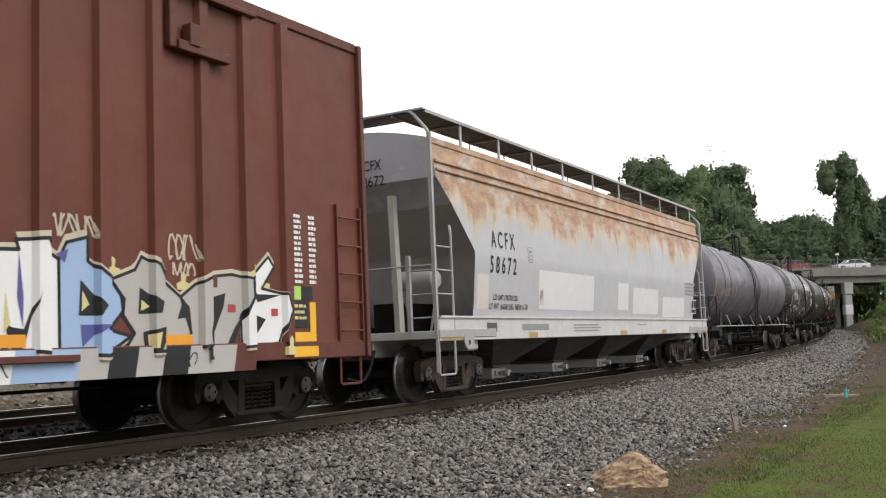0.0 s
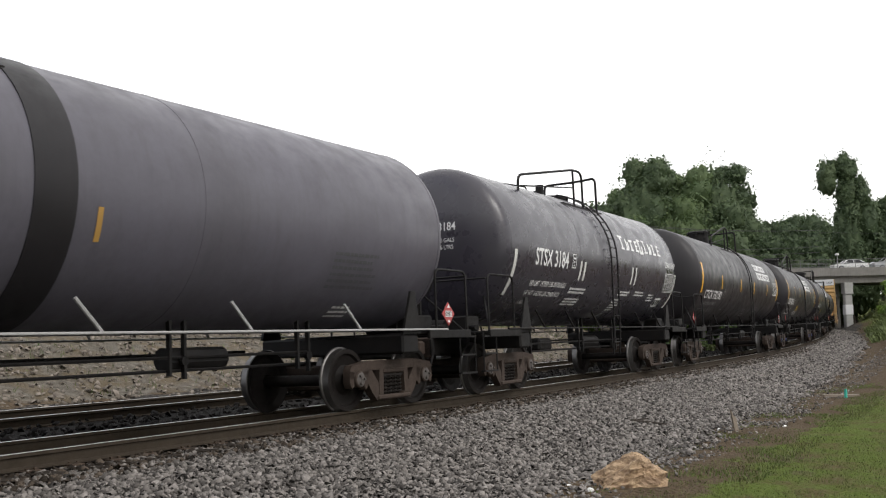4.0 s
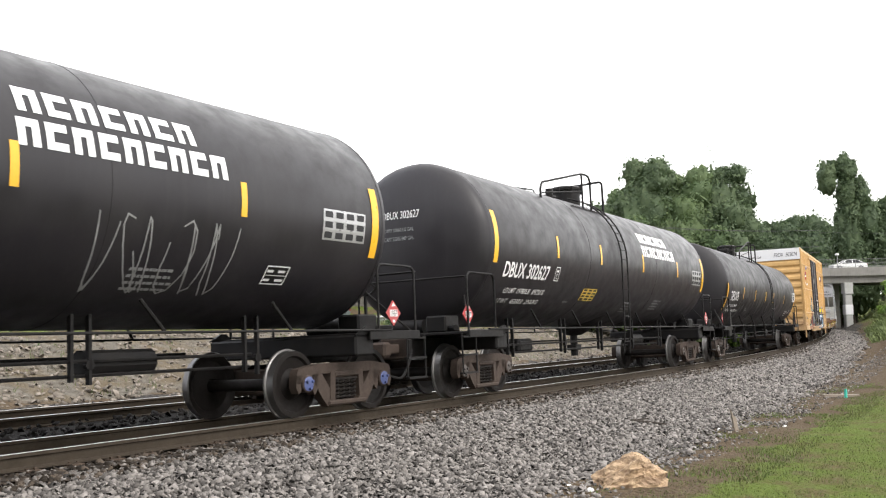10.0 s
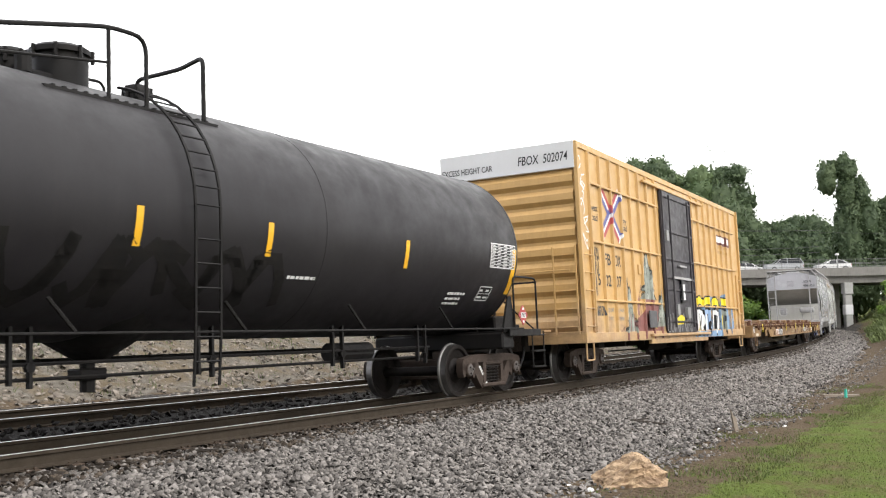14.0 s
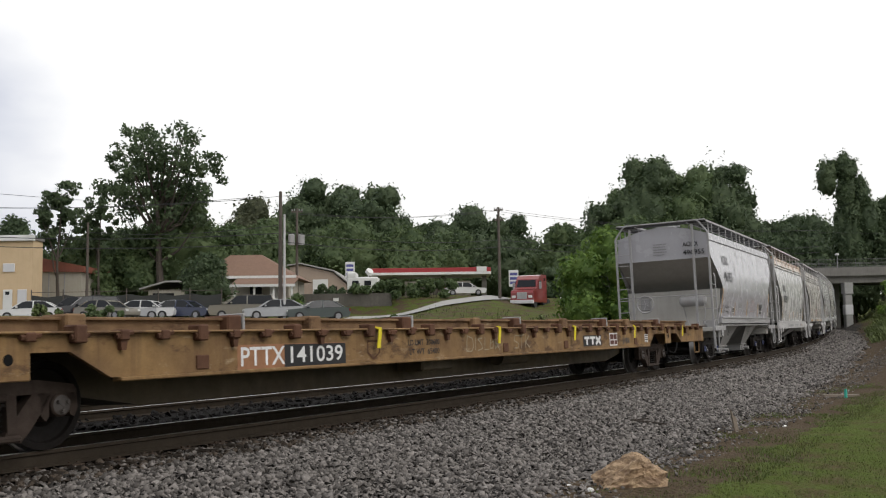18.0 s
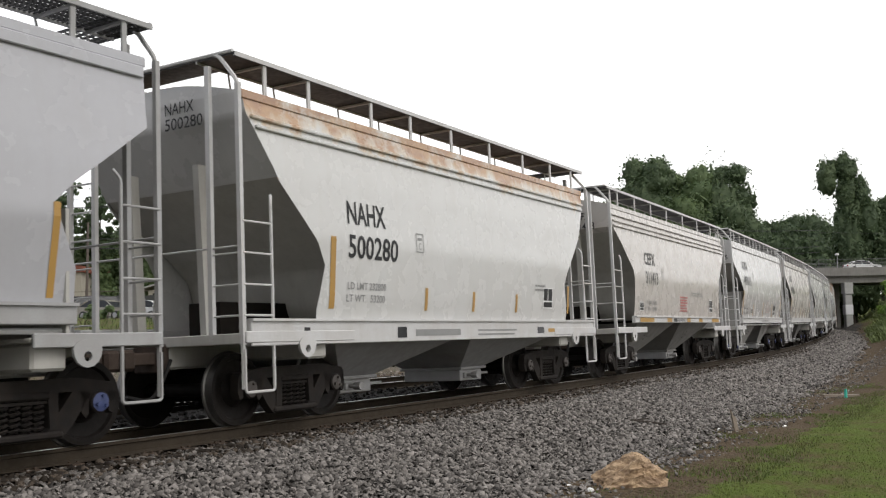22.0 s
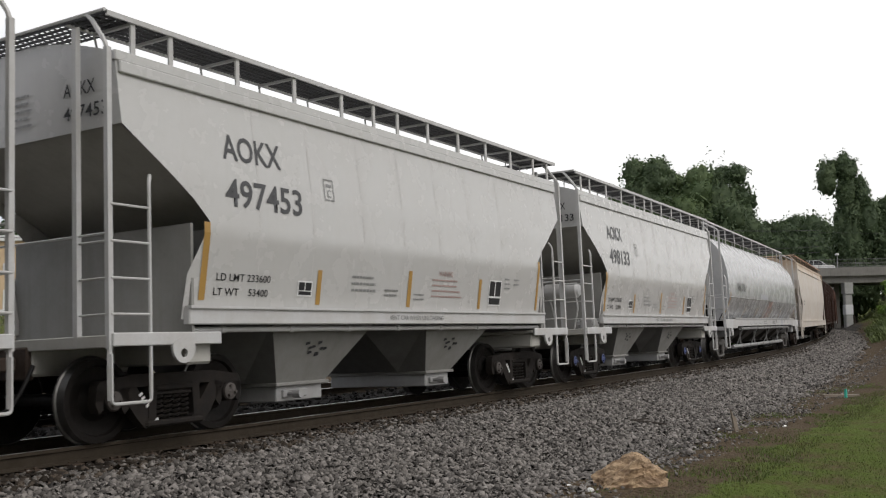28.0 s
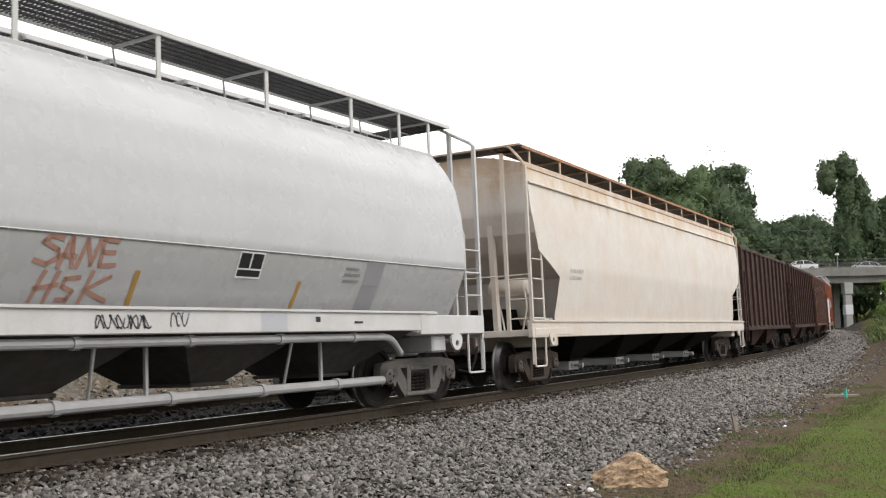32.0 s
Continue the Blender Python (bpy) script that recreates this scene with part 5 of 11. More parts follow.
    for u, z, w, n, h, g in end_plates:
        decal("small_print", flat_mesh(words_as_bars(u, z, w, n, h, g, rr)), M["ink_grey"], car, end_wrap(-half - 0.012), 0, 0, "rows of small print on the end", cut=0)
    for u, z0_, z1_, w in stripes:
        decal("reflector", flat_mesh([oblong(u - w / 2, u + w / 2, z0_, z1_)]), M[stripe_mat], car, wrap, 0, 0, "amber reflector stripe")
    for u, z, w, n, h, g, m in plates:
        decal("small_print", flat_mesh(words_as_bars(u, z, w, n, h, g, rr)), M[m], car, wrap, 0, 0, "rows of small print", cut=0)
    for u, z, w, h in cards:
        decal("data_panel", flat_mesh([oblong(u - 0.02, u + w + 0.02, z - 0.02, z + h + 0.02)]), M["ink_white"], car, wrap, 0, 0, "black and white data panel")
        decal("data_panel", flat_mesh([oblong(u, u + w * 0.45, z + h * 0.36, z + h), oblong(u + w * 0.52, u + w, z + h * 0.36, z + h), oblong(u, u + w, z, z + h * 0.28)]),
              M["ink_black"], car, lambda a, c: wrap(a, c) + Vector((0, -0.003, 0)), 0, 0, "black and white data panel")
    for u0, u1, z0_, z1_, m in patches:
        decal("paint_patch", flat_mesh([oblong(u0, u1, z0_, z1_)]), M[m], car, lambda a, c: wrap(a, c) + Vector((0, 0.004, 0)), 0, 0, "rolled-on paint patch")
    for u0, u1, z0_, z1_, m in sill_marks:
        decal("sill_mark", flat_mesh([oblong(u0, u1, z0_, z1_)]), M[m], car, side_wrap(-1.50 - t - 0.005 if z0_ < z1 - 0.03 else -1.59), 0, 0, "mark on the side sill", cut=0)
    for u, z, w, h, n, width, seed, m in scrawls:
        decal("graffiti", flat_mesh(scrawl(u, z, w, h, n, width, seed, m)(lambda q: q)[0][0]), M[m], car, wrap, 0, 0, "sprayed scrawl")
    for txt, u, z, h, w, m in sill_texts:
        decal("lettering", text_mesh(txt, h, w, 0.006), M[m], car, side_wrap(-1.50 - t - 0.005), u, z, "small print on the sill", cut=0)
    for polys, m, low in tags:
        decal("graffiti", flat_mesh(polys), M[m], car, side_wrap(-1.50 - t - 0.005) if low else wrap, 0, 0, "sprayed tag", cut=0 if low else 0.2)["kind"] = "stuff"
    return car


AOKX = dict(edge=[(1.2, 4.75), (1.8, 4.72), (2.41, 4.42), (2.65, 4.67), (3.27, 5.52), (3.35, 5.63), (4.2, 5.65)],
            side=[(1.2, 1.43), (1.45, 1.465), (2.3, 1.60), (2.9, 1.58), (3.6, 1.50), (4.2, 1.44)], z_sill=1.30, z_eave=4.13,
            sill=(4.72, 1.24, 1.44, 0.05), bays=[(-3.10, -0.85, -2.60, -1.55, 0.50), (0.62, 2.85, 1.15, 1.98, 0.50)], end_z=3.30,
            posts=[-5.4, -4.85, -3.75, -2.65, -1.6, -0.8, -0.15, 0.75, 1.75, 2.75, 3.75, 4.75, 5.4], board_z=4.53, ribs=[(3.90, 0.13, 0.028)], arch=0.30)
AOKX_EXTRA = dict(stripes=[(-4.47, 1.52, 2.40, 0.10), (-2.33, 1.50, 1.95, 0.09), (-0.10, 1.50, 2.04, 0.10), (2.15, 1.50, 2.0, 0.09), (4.45, 1.50, 2.42, 0.08)],
                  plates=[(-1.60, 1.88, 0.60, 3, 0.035, 0.09, "ink_grey"), (-0.78, 1.72, 0.42, 2, 0.03, 0.07, "ink_grey"), (0.03, 1.68, 0.34, 2, 0.025, 0.07, "ink_grey"), (0.55, 1.92, 1.0, 4, 0.028, 0.085, "ink_rose"),
                          (3.05, 2.02, 0.25, 3, 0.03, 0.08, "ink_grey"), (3.42, 2.02, 0.25, 2, 0.03, 0.08, "ink_grey"), (-4.4, 1.38, 0.55, 2, 0.04, 0.07, "ink_grey")],
                  cards=[(2.50, 1.58, 0.42, 0.40), (-2.75, 1.62, 0.26, 0.16)], sill_texts=[("VENT CAR WHEN UNLOADING", -0.72, 1.30, 0.07, 1.55, "ink_grey")])


def aokx(label, s0, number, mat, light, **kw):
    frame_, mark = kw.pop("frame_mat", M["steel_white"]), kw.pop("mark", "ink_faint")
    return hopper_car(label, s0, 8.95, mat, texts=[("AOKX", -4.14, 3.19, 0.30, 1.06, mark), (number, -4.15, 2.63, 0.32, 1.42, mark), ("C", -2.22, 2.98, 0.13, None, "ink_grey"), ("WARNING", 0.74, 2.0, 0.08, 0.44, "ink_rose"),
                      ("LD LMT 233600", -4.26, 1.75, 0.085, 0.95, "ink_black"), ("LT WT    " + light, -4.29, 1.58, 0.085, 0.95, "ink_black")],
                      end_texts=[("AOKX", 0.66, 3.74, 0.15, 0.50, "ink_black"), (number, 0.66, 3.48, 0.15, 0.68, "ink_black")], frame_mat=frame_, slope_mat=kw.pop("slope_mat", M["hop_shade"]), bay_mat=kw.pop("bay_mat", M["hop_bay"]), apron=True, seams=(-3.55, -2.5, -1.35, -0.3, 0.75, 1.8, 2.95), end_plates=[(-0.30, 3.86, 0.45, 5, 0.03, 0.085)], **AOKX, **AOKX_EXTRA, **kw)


# rust-streaked four-bay hopper
hopper_car("pale grey covered hopper with heavy rust under its roof", -121.95, 13.9, M["hop_rust"],
           edge=[(1.2, 6.95), (2.48, 6.96), (3.12, 7.60), (3.62, 8.09), (4.3, 8.12)], side=[(1.2, 1.44), (1.6, 1.50), (2.4, 1.57), (3.2, 1.55), (3.8, 1.48), (4.3, 1.40)],
           z_sill=1.30, z_eave=4.27, sill=(8.25, 0.97, 1.36, 0.045), bays=[(-6.0, -3.2, -4.6, -3.9, 0.48), (-3.0, -0.1, -1.6, -0.9, 0.48), (0.1, 3.0, 1.2, 1.9, 0.48), (3.2, 6.0, 4.2, 4.9, 0.48)],
           texts=[("A C F X", -6.32, 2.59, 0.29, 0.98, "ink_black"), ("5 8 6 7 2", -6.38, 2.14, 0.29, 1.08, "ink_black"), ("C", -4.77, 2.48, 0.13, None, "ink_grey"), ("LD LMT 196700 LBS", -6.22, 1.66, 0.10, 1.0, "ink_black"), ("LT WT  66300 LBS  NEW 6-78", -6.36, 1.50, 0.10, 1.6, "ink_black")],
           end_texts=[("ACFX", 0.0, 3.85, 0.17, 0.5, "ink_black"), ("58672", 0.0, 3.58, 0.17, 0.55, "ink_black")], frame_mat=M["steel_grey"], posts=[-7.0, -5.5, -4.0, -2.4, -0.6, 1.2, 2.9, 4.6, 6.2, 7.6], board_z=4.70, grate=False,
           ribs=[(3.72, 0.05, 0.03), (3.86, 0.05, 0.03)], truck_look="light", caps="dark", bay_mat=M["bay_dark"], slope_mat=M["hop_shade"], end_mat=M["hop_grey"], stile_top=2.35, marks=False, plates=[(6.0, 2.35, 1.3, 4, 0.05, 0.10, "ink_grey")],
           patches=[(-6.85, -6.42, 1.50, 2.10, "hop_peach"), (-4.25, -1.25, 1.52, 2.28, "patch_white"), (0.35, 1.1, 1.56, 2.2, "patch_white"), (1.45, 3.5, 1.48, 2.12, "patch_white"), (3.9, 6.0, 1.42, 1.95, "patch_white"), (-4.2, -4.0, 1.60, 1.9, "hop_peach")], cards=[(6.75, 1.55, 0.45, 0.36)],
           sill_marks=[(-8.2, -7.2, 0.99, 1.08, "reflex_dull"), (-4.85, -4.45, 0.99, 1.08, "reflex_dull"), (0.3, 0.8, 0.99, 1.08, "reflex_dull"), (3.6, 4.0, 0.99, 1.08, "reflex_dull"), (7.0, 8.2, 0.99, 1.10, "reflex_dull"),
                       (-5.15, -3.9, 1.12, 1.24, "ink_grey"), (-2.6, -1.1, 1.08, 1.11, "ink_grey"), (-2.6, -1.0, 1.14, 1.17, "ink_grey"), (-2.6, -1.1, 1.20, 1.23, "ink_grey"), (-6.6, -6.2, 1.10, 1.26, "ink_faint"), (1.6, 2.3, 1.2, 1.23, "ink_grey")])
aokx("light grey two-bay covered hopper, newly painted", 46.55, "496955", M["hop_grey"], "52400", frame_mat=M["steel_grey"])
hopper_car("white covered hopper with rust along the roof edge", 59.2, 8.2, M["hop_nahx"],
           edge=[(1.2, 4.15), (1.46, 4.16), (2.02, 4.02), (2.31, 4.18), (3.02, 4.90), (3.83, 5.42), (4.2, 5.46)], side=[(1.2, 1.46), (1.6, 1.52), (2.4, 1.58), (3.2, 1.54), (3.8, 1.47), (4.2, 1.40)],
           z_sill=1.26, z_eave=4.12, sill=(5.5, 0.98, 1.30, 0.05), bays=[(-3.6, -0.3, -2.5, -1.6, 0.50), (0.3, 3.6, 1.2, 2.1, 0.50)], end_z=3.1,
           texts=[("NAHX", -3.50, 2.63, 0.31, 0.95, "ink_black"), ("500280", -3.50, 2.16, 0.31, 1.25, "ink_black"), ("C", -1.72, 2.42, 0.13, None, "ink_grey"), ("LD LMT 232800", -3.5, 1.72, 0.10, 0.95, "ink_grey"), ("LT WT   53200", -3.52, 1.55, 0.10, 0.95, "ink_grey")],
           end_texts=[("NAHX", 0.15, 3.98, 0.15, 0.5, "ink_black"), ("500280", 0.15, 3.78, 0.15, 0.65, "ink_black")], frame_mat=M["steel_white"], posts=[-5.0, -4.1, -2.6, -1.5, -0.2, 1.2, 2.6, 3.9, 5.0], board_z=4.57, grate=False,
           ribs=[(3.66, 0.05, 0.03), (3.78, 0.05, 0.03)], stripes=[(-3.85, 1.45, 2.42, 0.12), (-1.4, 1.45, 1.8, 0.08), (0.15, 1.45, 1.78, 0.08), (1.8, 1.45, 1.78, 0.08), (4.2, 1.45, 2.0, 0.08)],
           plates=[(2.6, 1.95, 0.6, 2, 0.04, 0.08, "ink_grey")], cards=[(3.0, 1.56, 0.40, 0.36)], truck_look="dark", caps="dark", marks=False, bay_mat=M["steel_grey"],
           sill_marks=[(-1.8, -0.4, 1.06, 1.16, "ink_grey"), (-2.3, -2.05, 1.04, 1.20, "ink_black"), (0.2, 1.6, 1.05, 1.08, "ink_grey"), (0.2, 1.7, 1.12, 1.15, "ink_grey"), (2.6, 2.9, 1.06, 1.18, "ink_faint"), (3.1, 3.5, 1.08, 1.15, "reflex_dull"), (-4.5, -4.38, 1.06, 1.2, "ink_black")],
           end_mat=M["hop_clean"], slope_mat=M["hop_shade"], air_tank=False)
hopper_car("pale tan covered hopper with ribbed upper side", 72.04, 8.55, M["hop_tan"],
           edge=[(1.2, 4.42), (1.49, 4.43), (2.2, 4.37), (2.55, 4.46), (3.05, 5.06), (3.51, 5.63), (4.1, 5.66)], side=[(1.2, 1.48), (1.6, 1.53), (2.4, 1.58), (3.2, 1.54), (3.8, 1.47), (4.2, 1.40)],
           z_sill=1.34, z_eave=4.05, sill=(4.45, 1.26, 1.42, 0.05), bays=[(-3.7, -0.3, -2.6, -1.7, 0.50), (0.3, 3.7, 1.3, 2.2, 0.50)], end_z=3.35,
           texts=[("CEFX", -3.48, 2.73, 0.30, 0.90, "ink_black"), ("311413", -3.48, 2.25, 0.30, 1.05, "ink_black"), ("C", -2.05, 2.48, 0.13, None, "ink_grey"), ("LD LMT 232400", -3.5, 1.72, 0.10, 0.95, "ink_grey"), ("LT WT   53900", -3.52, 1.56, 0.10, 0.95, "ink_grey")],
           end_texts=[("CEFX", 0.45, 3.72, 0.17, 0.55, "ink_black"), ("311413", 0.45, 3.48, 0.17, 0.62, "ink_black")], frame_mat=M["steel_white"], posts=[-5.5, -4.95, -3.6, -2.2, -0.7, 1.0, 2.7, 4.4, 5.5], board_z=4.45, grate=False,
           ribs=[(3.52, 0.05, 0.03), (3.64, 0.05, 0.03), (3.78, 0.04, 0.03)], plates=[(-0.3, 1.95, 0.85, 6, 0.04, 0.075, "ink_red"), (0.95, 2.1, 1.4, 2, 0.035, 0.07, "ink_grey"), (3.7, 1.75, 0.4, 3, 0.03, 0.07, "ink_grey")], cards=[(3.1, 1.6, 0.36, 0.34), (-4.0, 1.58, 0.28, 0.18)],
           truck_look="dark", caps="dark", marks=False, bay_mat=M["hop_bay"], air_tank=False, slope_mat=M["hop_shade"],
           sill_marks=[(-4.1, -2.9, 1.28, 1.39, "reflex_dull"), (-1.7, -1.25, 1.28, 1.39, "reflex_dull"), (-1.05, -0.72, 1.29, 1.38, "ink_black"), (0.35, 0.7, 1.28, 1.39, "reflex_dull"), (1.7, 2.1, 1.28, 1.39, "reflex_dull"), (3.3, 4.2, 1.28, 1.39, "reflex_dull")], sill_texts=[("THROUGH SILL", -0.66, 1.295, 0.085, 0.85, "ink_black")])
aokx("off-white two-bay covered hopper with mesh walkways", 84.92, "497615", M["hop_clean"], "52400", air_tank=False)
aokx("dusty off-white two-bay covered hopper", 97.63, "495592", M["hop_tan"], "53600", bay_mat=M["hop_grime_shade"])
aokx("off-white two-bay covered hopper with amber stripes", 110.3, "497453", M["hop_clean"], "53400", caps="dark", air_tank=False)
aokx("white two-bay covered hopper with blue bearing caps", 122.92, "498133", M["hop_clean"], "52300")


def arc_line(u, z, w, h, a0, a1, n=9):
    return [(u + w * math.cos(radians(a0 + (a1 - a0) * i / n)), z + h * math.sin(radians(a0 + (a1 - a0) * i / n))) for i in range(n + 1)]


# the tags sprayed on the long hopper: swollen outline letters, two red lines, a small black line on the sill
ROUND_TAG = []
for u, z, w, h, a0, a1 in ((-3.85, 1.62, 0.58, 0.34, 60, 250), (-3.35, 1.84, 0.22, 0.14, 0, 190), (-2.75, 1.80, 0.34, 0.20, -10, 200), (-2.15, 1.70, 0.30, 0.21, -60, 170), (-2.75, 1.72, 0.20, 0.12, 150, 420),
                           (-3.6, 1.72, 0.22, 0.16, 90, 280), (-2.15, 1.66, 0.14, 0.10, 0, 300), (-3.05, 1.60, 0.30, 0.16, 200, 350), (-1.75, 1.62, 0.26, 0.18, 40, 150), (-2.45, 1.52, 0.30, 0.08, 190, 350)):
    ROUND_TAG += stroke(arc_line(u, z, w, h, a0, a1), 0.022)
for q in ([(-1.9, 1.86), (-1.45, 1.82), (-1.40, 1.88)], [(-1.75, 1.58), (-1.55, 1.66), (-1.48, 1.60)], [(-3.9, 1.50), (-3.7, 1.62), (-3.45, 1.68)], [(-3.95, 1.54), (-3.8, 1.58), (-3.5, 1.72)], [(-1.95, 1.46), (-1.85, 1.55), (-1.60, 1.50)]):
    ROUND_TAG += stroke(q, 0.026)
RED_TAG = []
for q in ([(0.55, 2.08), (0.42, 2.10), (0.34, 2.04), (0.52, 1.97), (0.54, 1.90), (0.42, 1.83), (0.28, 1.86)], [(0.56, 1.81), (0.66, 2.10), (0.72, 1.82)], [(0.55, 1.92), (0.74, 1.92)],
          [(0.78, 1.82), (0.84, 2.09), (0.94, 1.85), (1.0, 2.10)], [(1.22, 2.10), (1.04, 2.10), (1.05, 1.84), (1.24, 1.86)], [(1.05, 1.98), (1.2, 1.98)],
          [(0.36, 1.48), (0.44, 1.76)], [(0.52, 1.46), (0.60, 1.76)], [(0.38, 1.60), (0.62, 1.64)], [(0.86, 1.72), (0.70, 1.70), (0.68, 1.63), (0.82, 1.58), (0.78, 1.50), (0.66, 1.50)],
          [(0.94, 1.48), (1.0, 1.78)], [(1.24, 1.74), (0.96, 1.60), (1.26, 1.50)]):
    RED_TAG += stroke(q, 0.048)
LOW_TAG = scrawl(0.95, 1.20, 0.70, 0.14, 8, 0.016, 13, "")(lambda q: q)[0][0] + scrawl(1.95, 1.22, 0.25, 0.15, 3, 0.014, 19, "")(lambda q: q)[0][0]
LOW_LOOP = stroke(arc_line(-4.25, 1.36, 0.24, 0.17, 180, 350), 0.018) + stroke([(-3.7, 1.38), (-3.55, 1.22), (-2.95, 1.22), (-2.85, 1.38)], 0.018) + stroke([(-2.5, 1.28), (-2.4, 1.23), (-1.85, 1.22), (-1.8, 1.38)], 0.016)
hopper_car("long rounded white covered hopper with unloading pipes below", 139.05, 15.4, M["hop_white"],
           edge=[(1.2, 8.35), (4.2, 8.35)], side=[(1.2, 1.14), (1.42, 1.25), (1.8, 1.46), (2.13, 1.60), (2.5, 1.605), (3.0, 1.575), (3.5, 1.47), (3.85, 1.26), (4.15, 1.0)],
           z_sill=1.38, z_eave=4.12, sill=(7.45, 1.14, 1.42, 0.05), skirt=(1.08, 1.38), bays=[(c - 1.12, c + 1.12, c - 0.30, c + 0.30, 0.56) for c in (-6.9, -4.37, -1.77, 0.83, 3.43, 6.0)], end_z=1.60, round_end=True, end_gap=0.62, board_w=0.78,
           texts=[("NAHX  551206", -6.80, 2.38, 0.28, 1.55, "ink_black"), ("LD LMT 168200 LBS", -6.7, 1.95, 0.09, 0.9, "ink_grey"), ("LT WT   94800 LBS   NEW 11-82", -6.75, 1.80, 0.09, 1.5, "ink_grey"), ("C", -5.05, 1.84, 0.12, None, "ink_grey")],
           end_texts=[("NAHX", 0.1, 2.95, 0.14, 0.4, "ink_black"), ("551206", 0.1, 2.70, 0.14, 0.55, "ink_black")], frame_mat=M["steel_white"], posts=[-8.4, -7.2, -5.3, -3.5, -1.6, 0.4, 2.3, 4.2, 6.1, 7.4, 8.3], board_z=4.72, air_tank=False,
           stripes=[(-8.1, 1.45, 2.3, 0.11), (-4.65, 1.45, 1.85, 0.07), (-1.99, 1.45, 1.82, 0.07), (-0.15, 1.45, 1.82, 0.07), (1.57, 1.45, 1.82, 0.07), (4.26, 1.45, 1.80, 0.07)], stripe_mat="reflex_dull",
           patches=[(-8.15, -7.75, 1.45, 2.2, "patch_grey"), (5.62, 6.05, 1.45, 2.12, "patch_grey"), (-1.83, -0.27, 2.17, 2.37, "patch_lilac")], ribs=[(2.12, 0.020, 0.008)],
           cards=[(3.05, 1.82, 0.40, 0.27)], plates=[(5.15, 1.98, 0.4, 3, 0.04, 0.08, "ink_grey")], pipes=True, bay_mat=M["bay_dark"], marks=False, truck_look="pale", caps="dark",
           sill_marks=[(3.40, 3.88, 1.16, 1.40, "patch_lilac"), (-1.3, -0.6, 1.21, 1.24, "ink_grey"), (-1.3, -0.6, 1.29, 1.33, "ink_grey"), (4.45, 4.55, 1.27, 1.34, "ink_black"), (5.3, 5.5, 1.25, 1.28, "ink_black")],
           tags=[(ROUND_TAG, "ink_grey", False), (RED_TAG, "tag_pink", False), (LOW_TAG, "ink_black", True), (LOW_LOOP, "ink_grey", True)])
# round openings in its front end
for y in (-0.72, 0.72):
    part("end_opening", Build().lathe([(-8.375, 0.0), (-8.375, 0.30), (-8.36, 0.31), (-8.36, 0.0)], 24, "x", (0, y, 1.62)), M["dark_void"], CARS[-1][0], "round dark opening")
hopper_car("peach and rust covered hopper with a cage walkway", 159.3, 16.1, M["hop_peach"],
           edge=[(1.2, 8.0), (1.44, 8.05), (2.18, 7.85), (2.66, 8.9), (3.4, 9.1), (4.5, 9.1)], side=[(1.2, 1.44), (1.6, 1.50), (2.4, 1.57), (3.2, 1.55), (4.0, 1.48), (4.5, 1.40)],
           z_sill=1.26, z_eave=4.36, sill=(9.35, 0.98, 1.30, 0.05), bays=[(-6.6, -3.5, -5.2, -4.5, 0.48), (-3.3, -0.1, -1.9, -1.2, 0.48), (0.1, 3.3, 1.3, 2.0, 0.48), (3.5, 6.6, 4.6, 5.3, 0.48)], end_z=3.0,
           texts=[], end_texts=[], frame_mat=M["hop_peach"], board_mat=M["steel_rust"], posts=list(np.linspace(-8.8, 8.8, 12)), board_z=4.68, grate=False, plates=[(-7.3, 2.3, 0.9, 2, 0.08, 0.14, "hop_tan")],
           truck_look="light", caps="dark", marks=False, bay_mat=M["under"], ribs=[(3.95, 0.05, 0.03)])
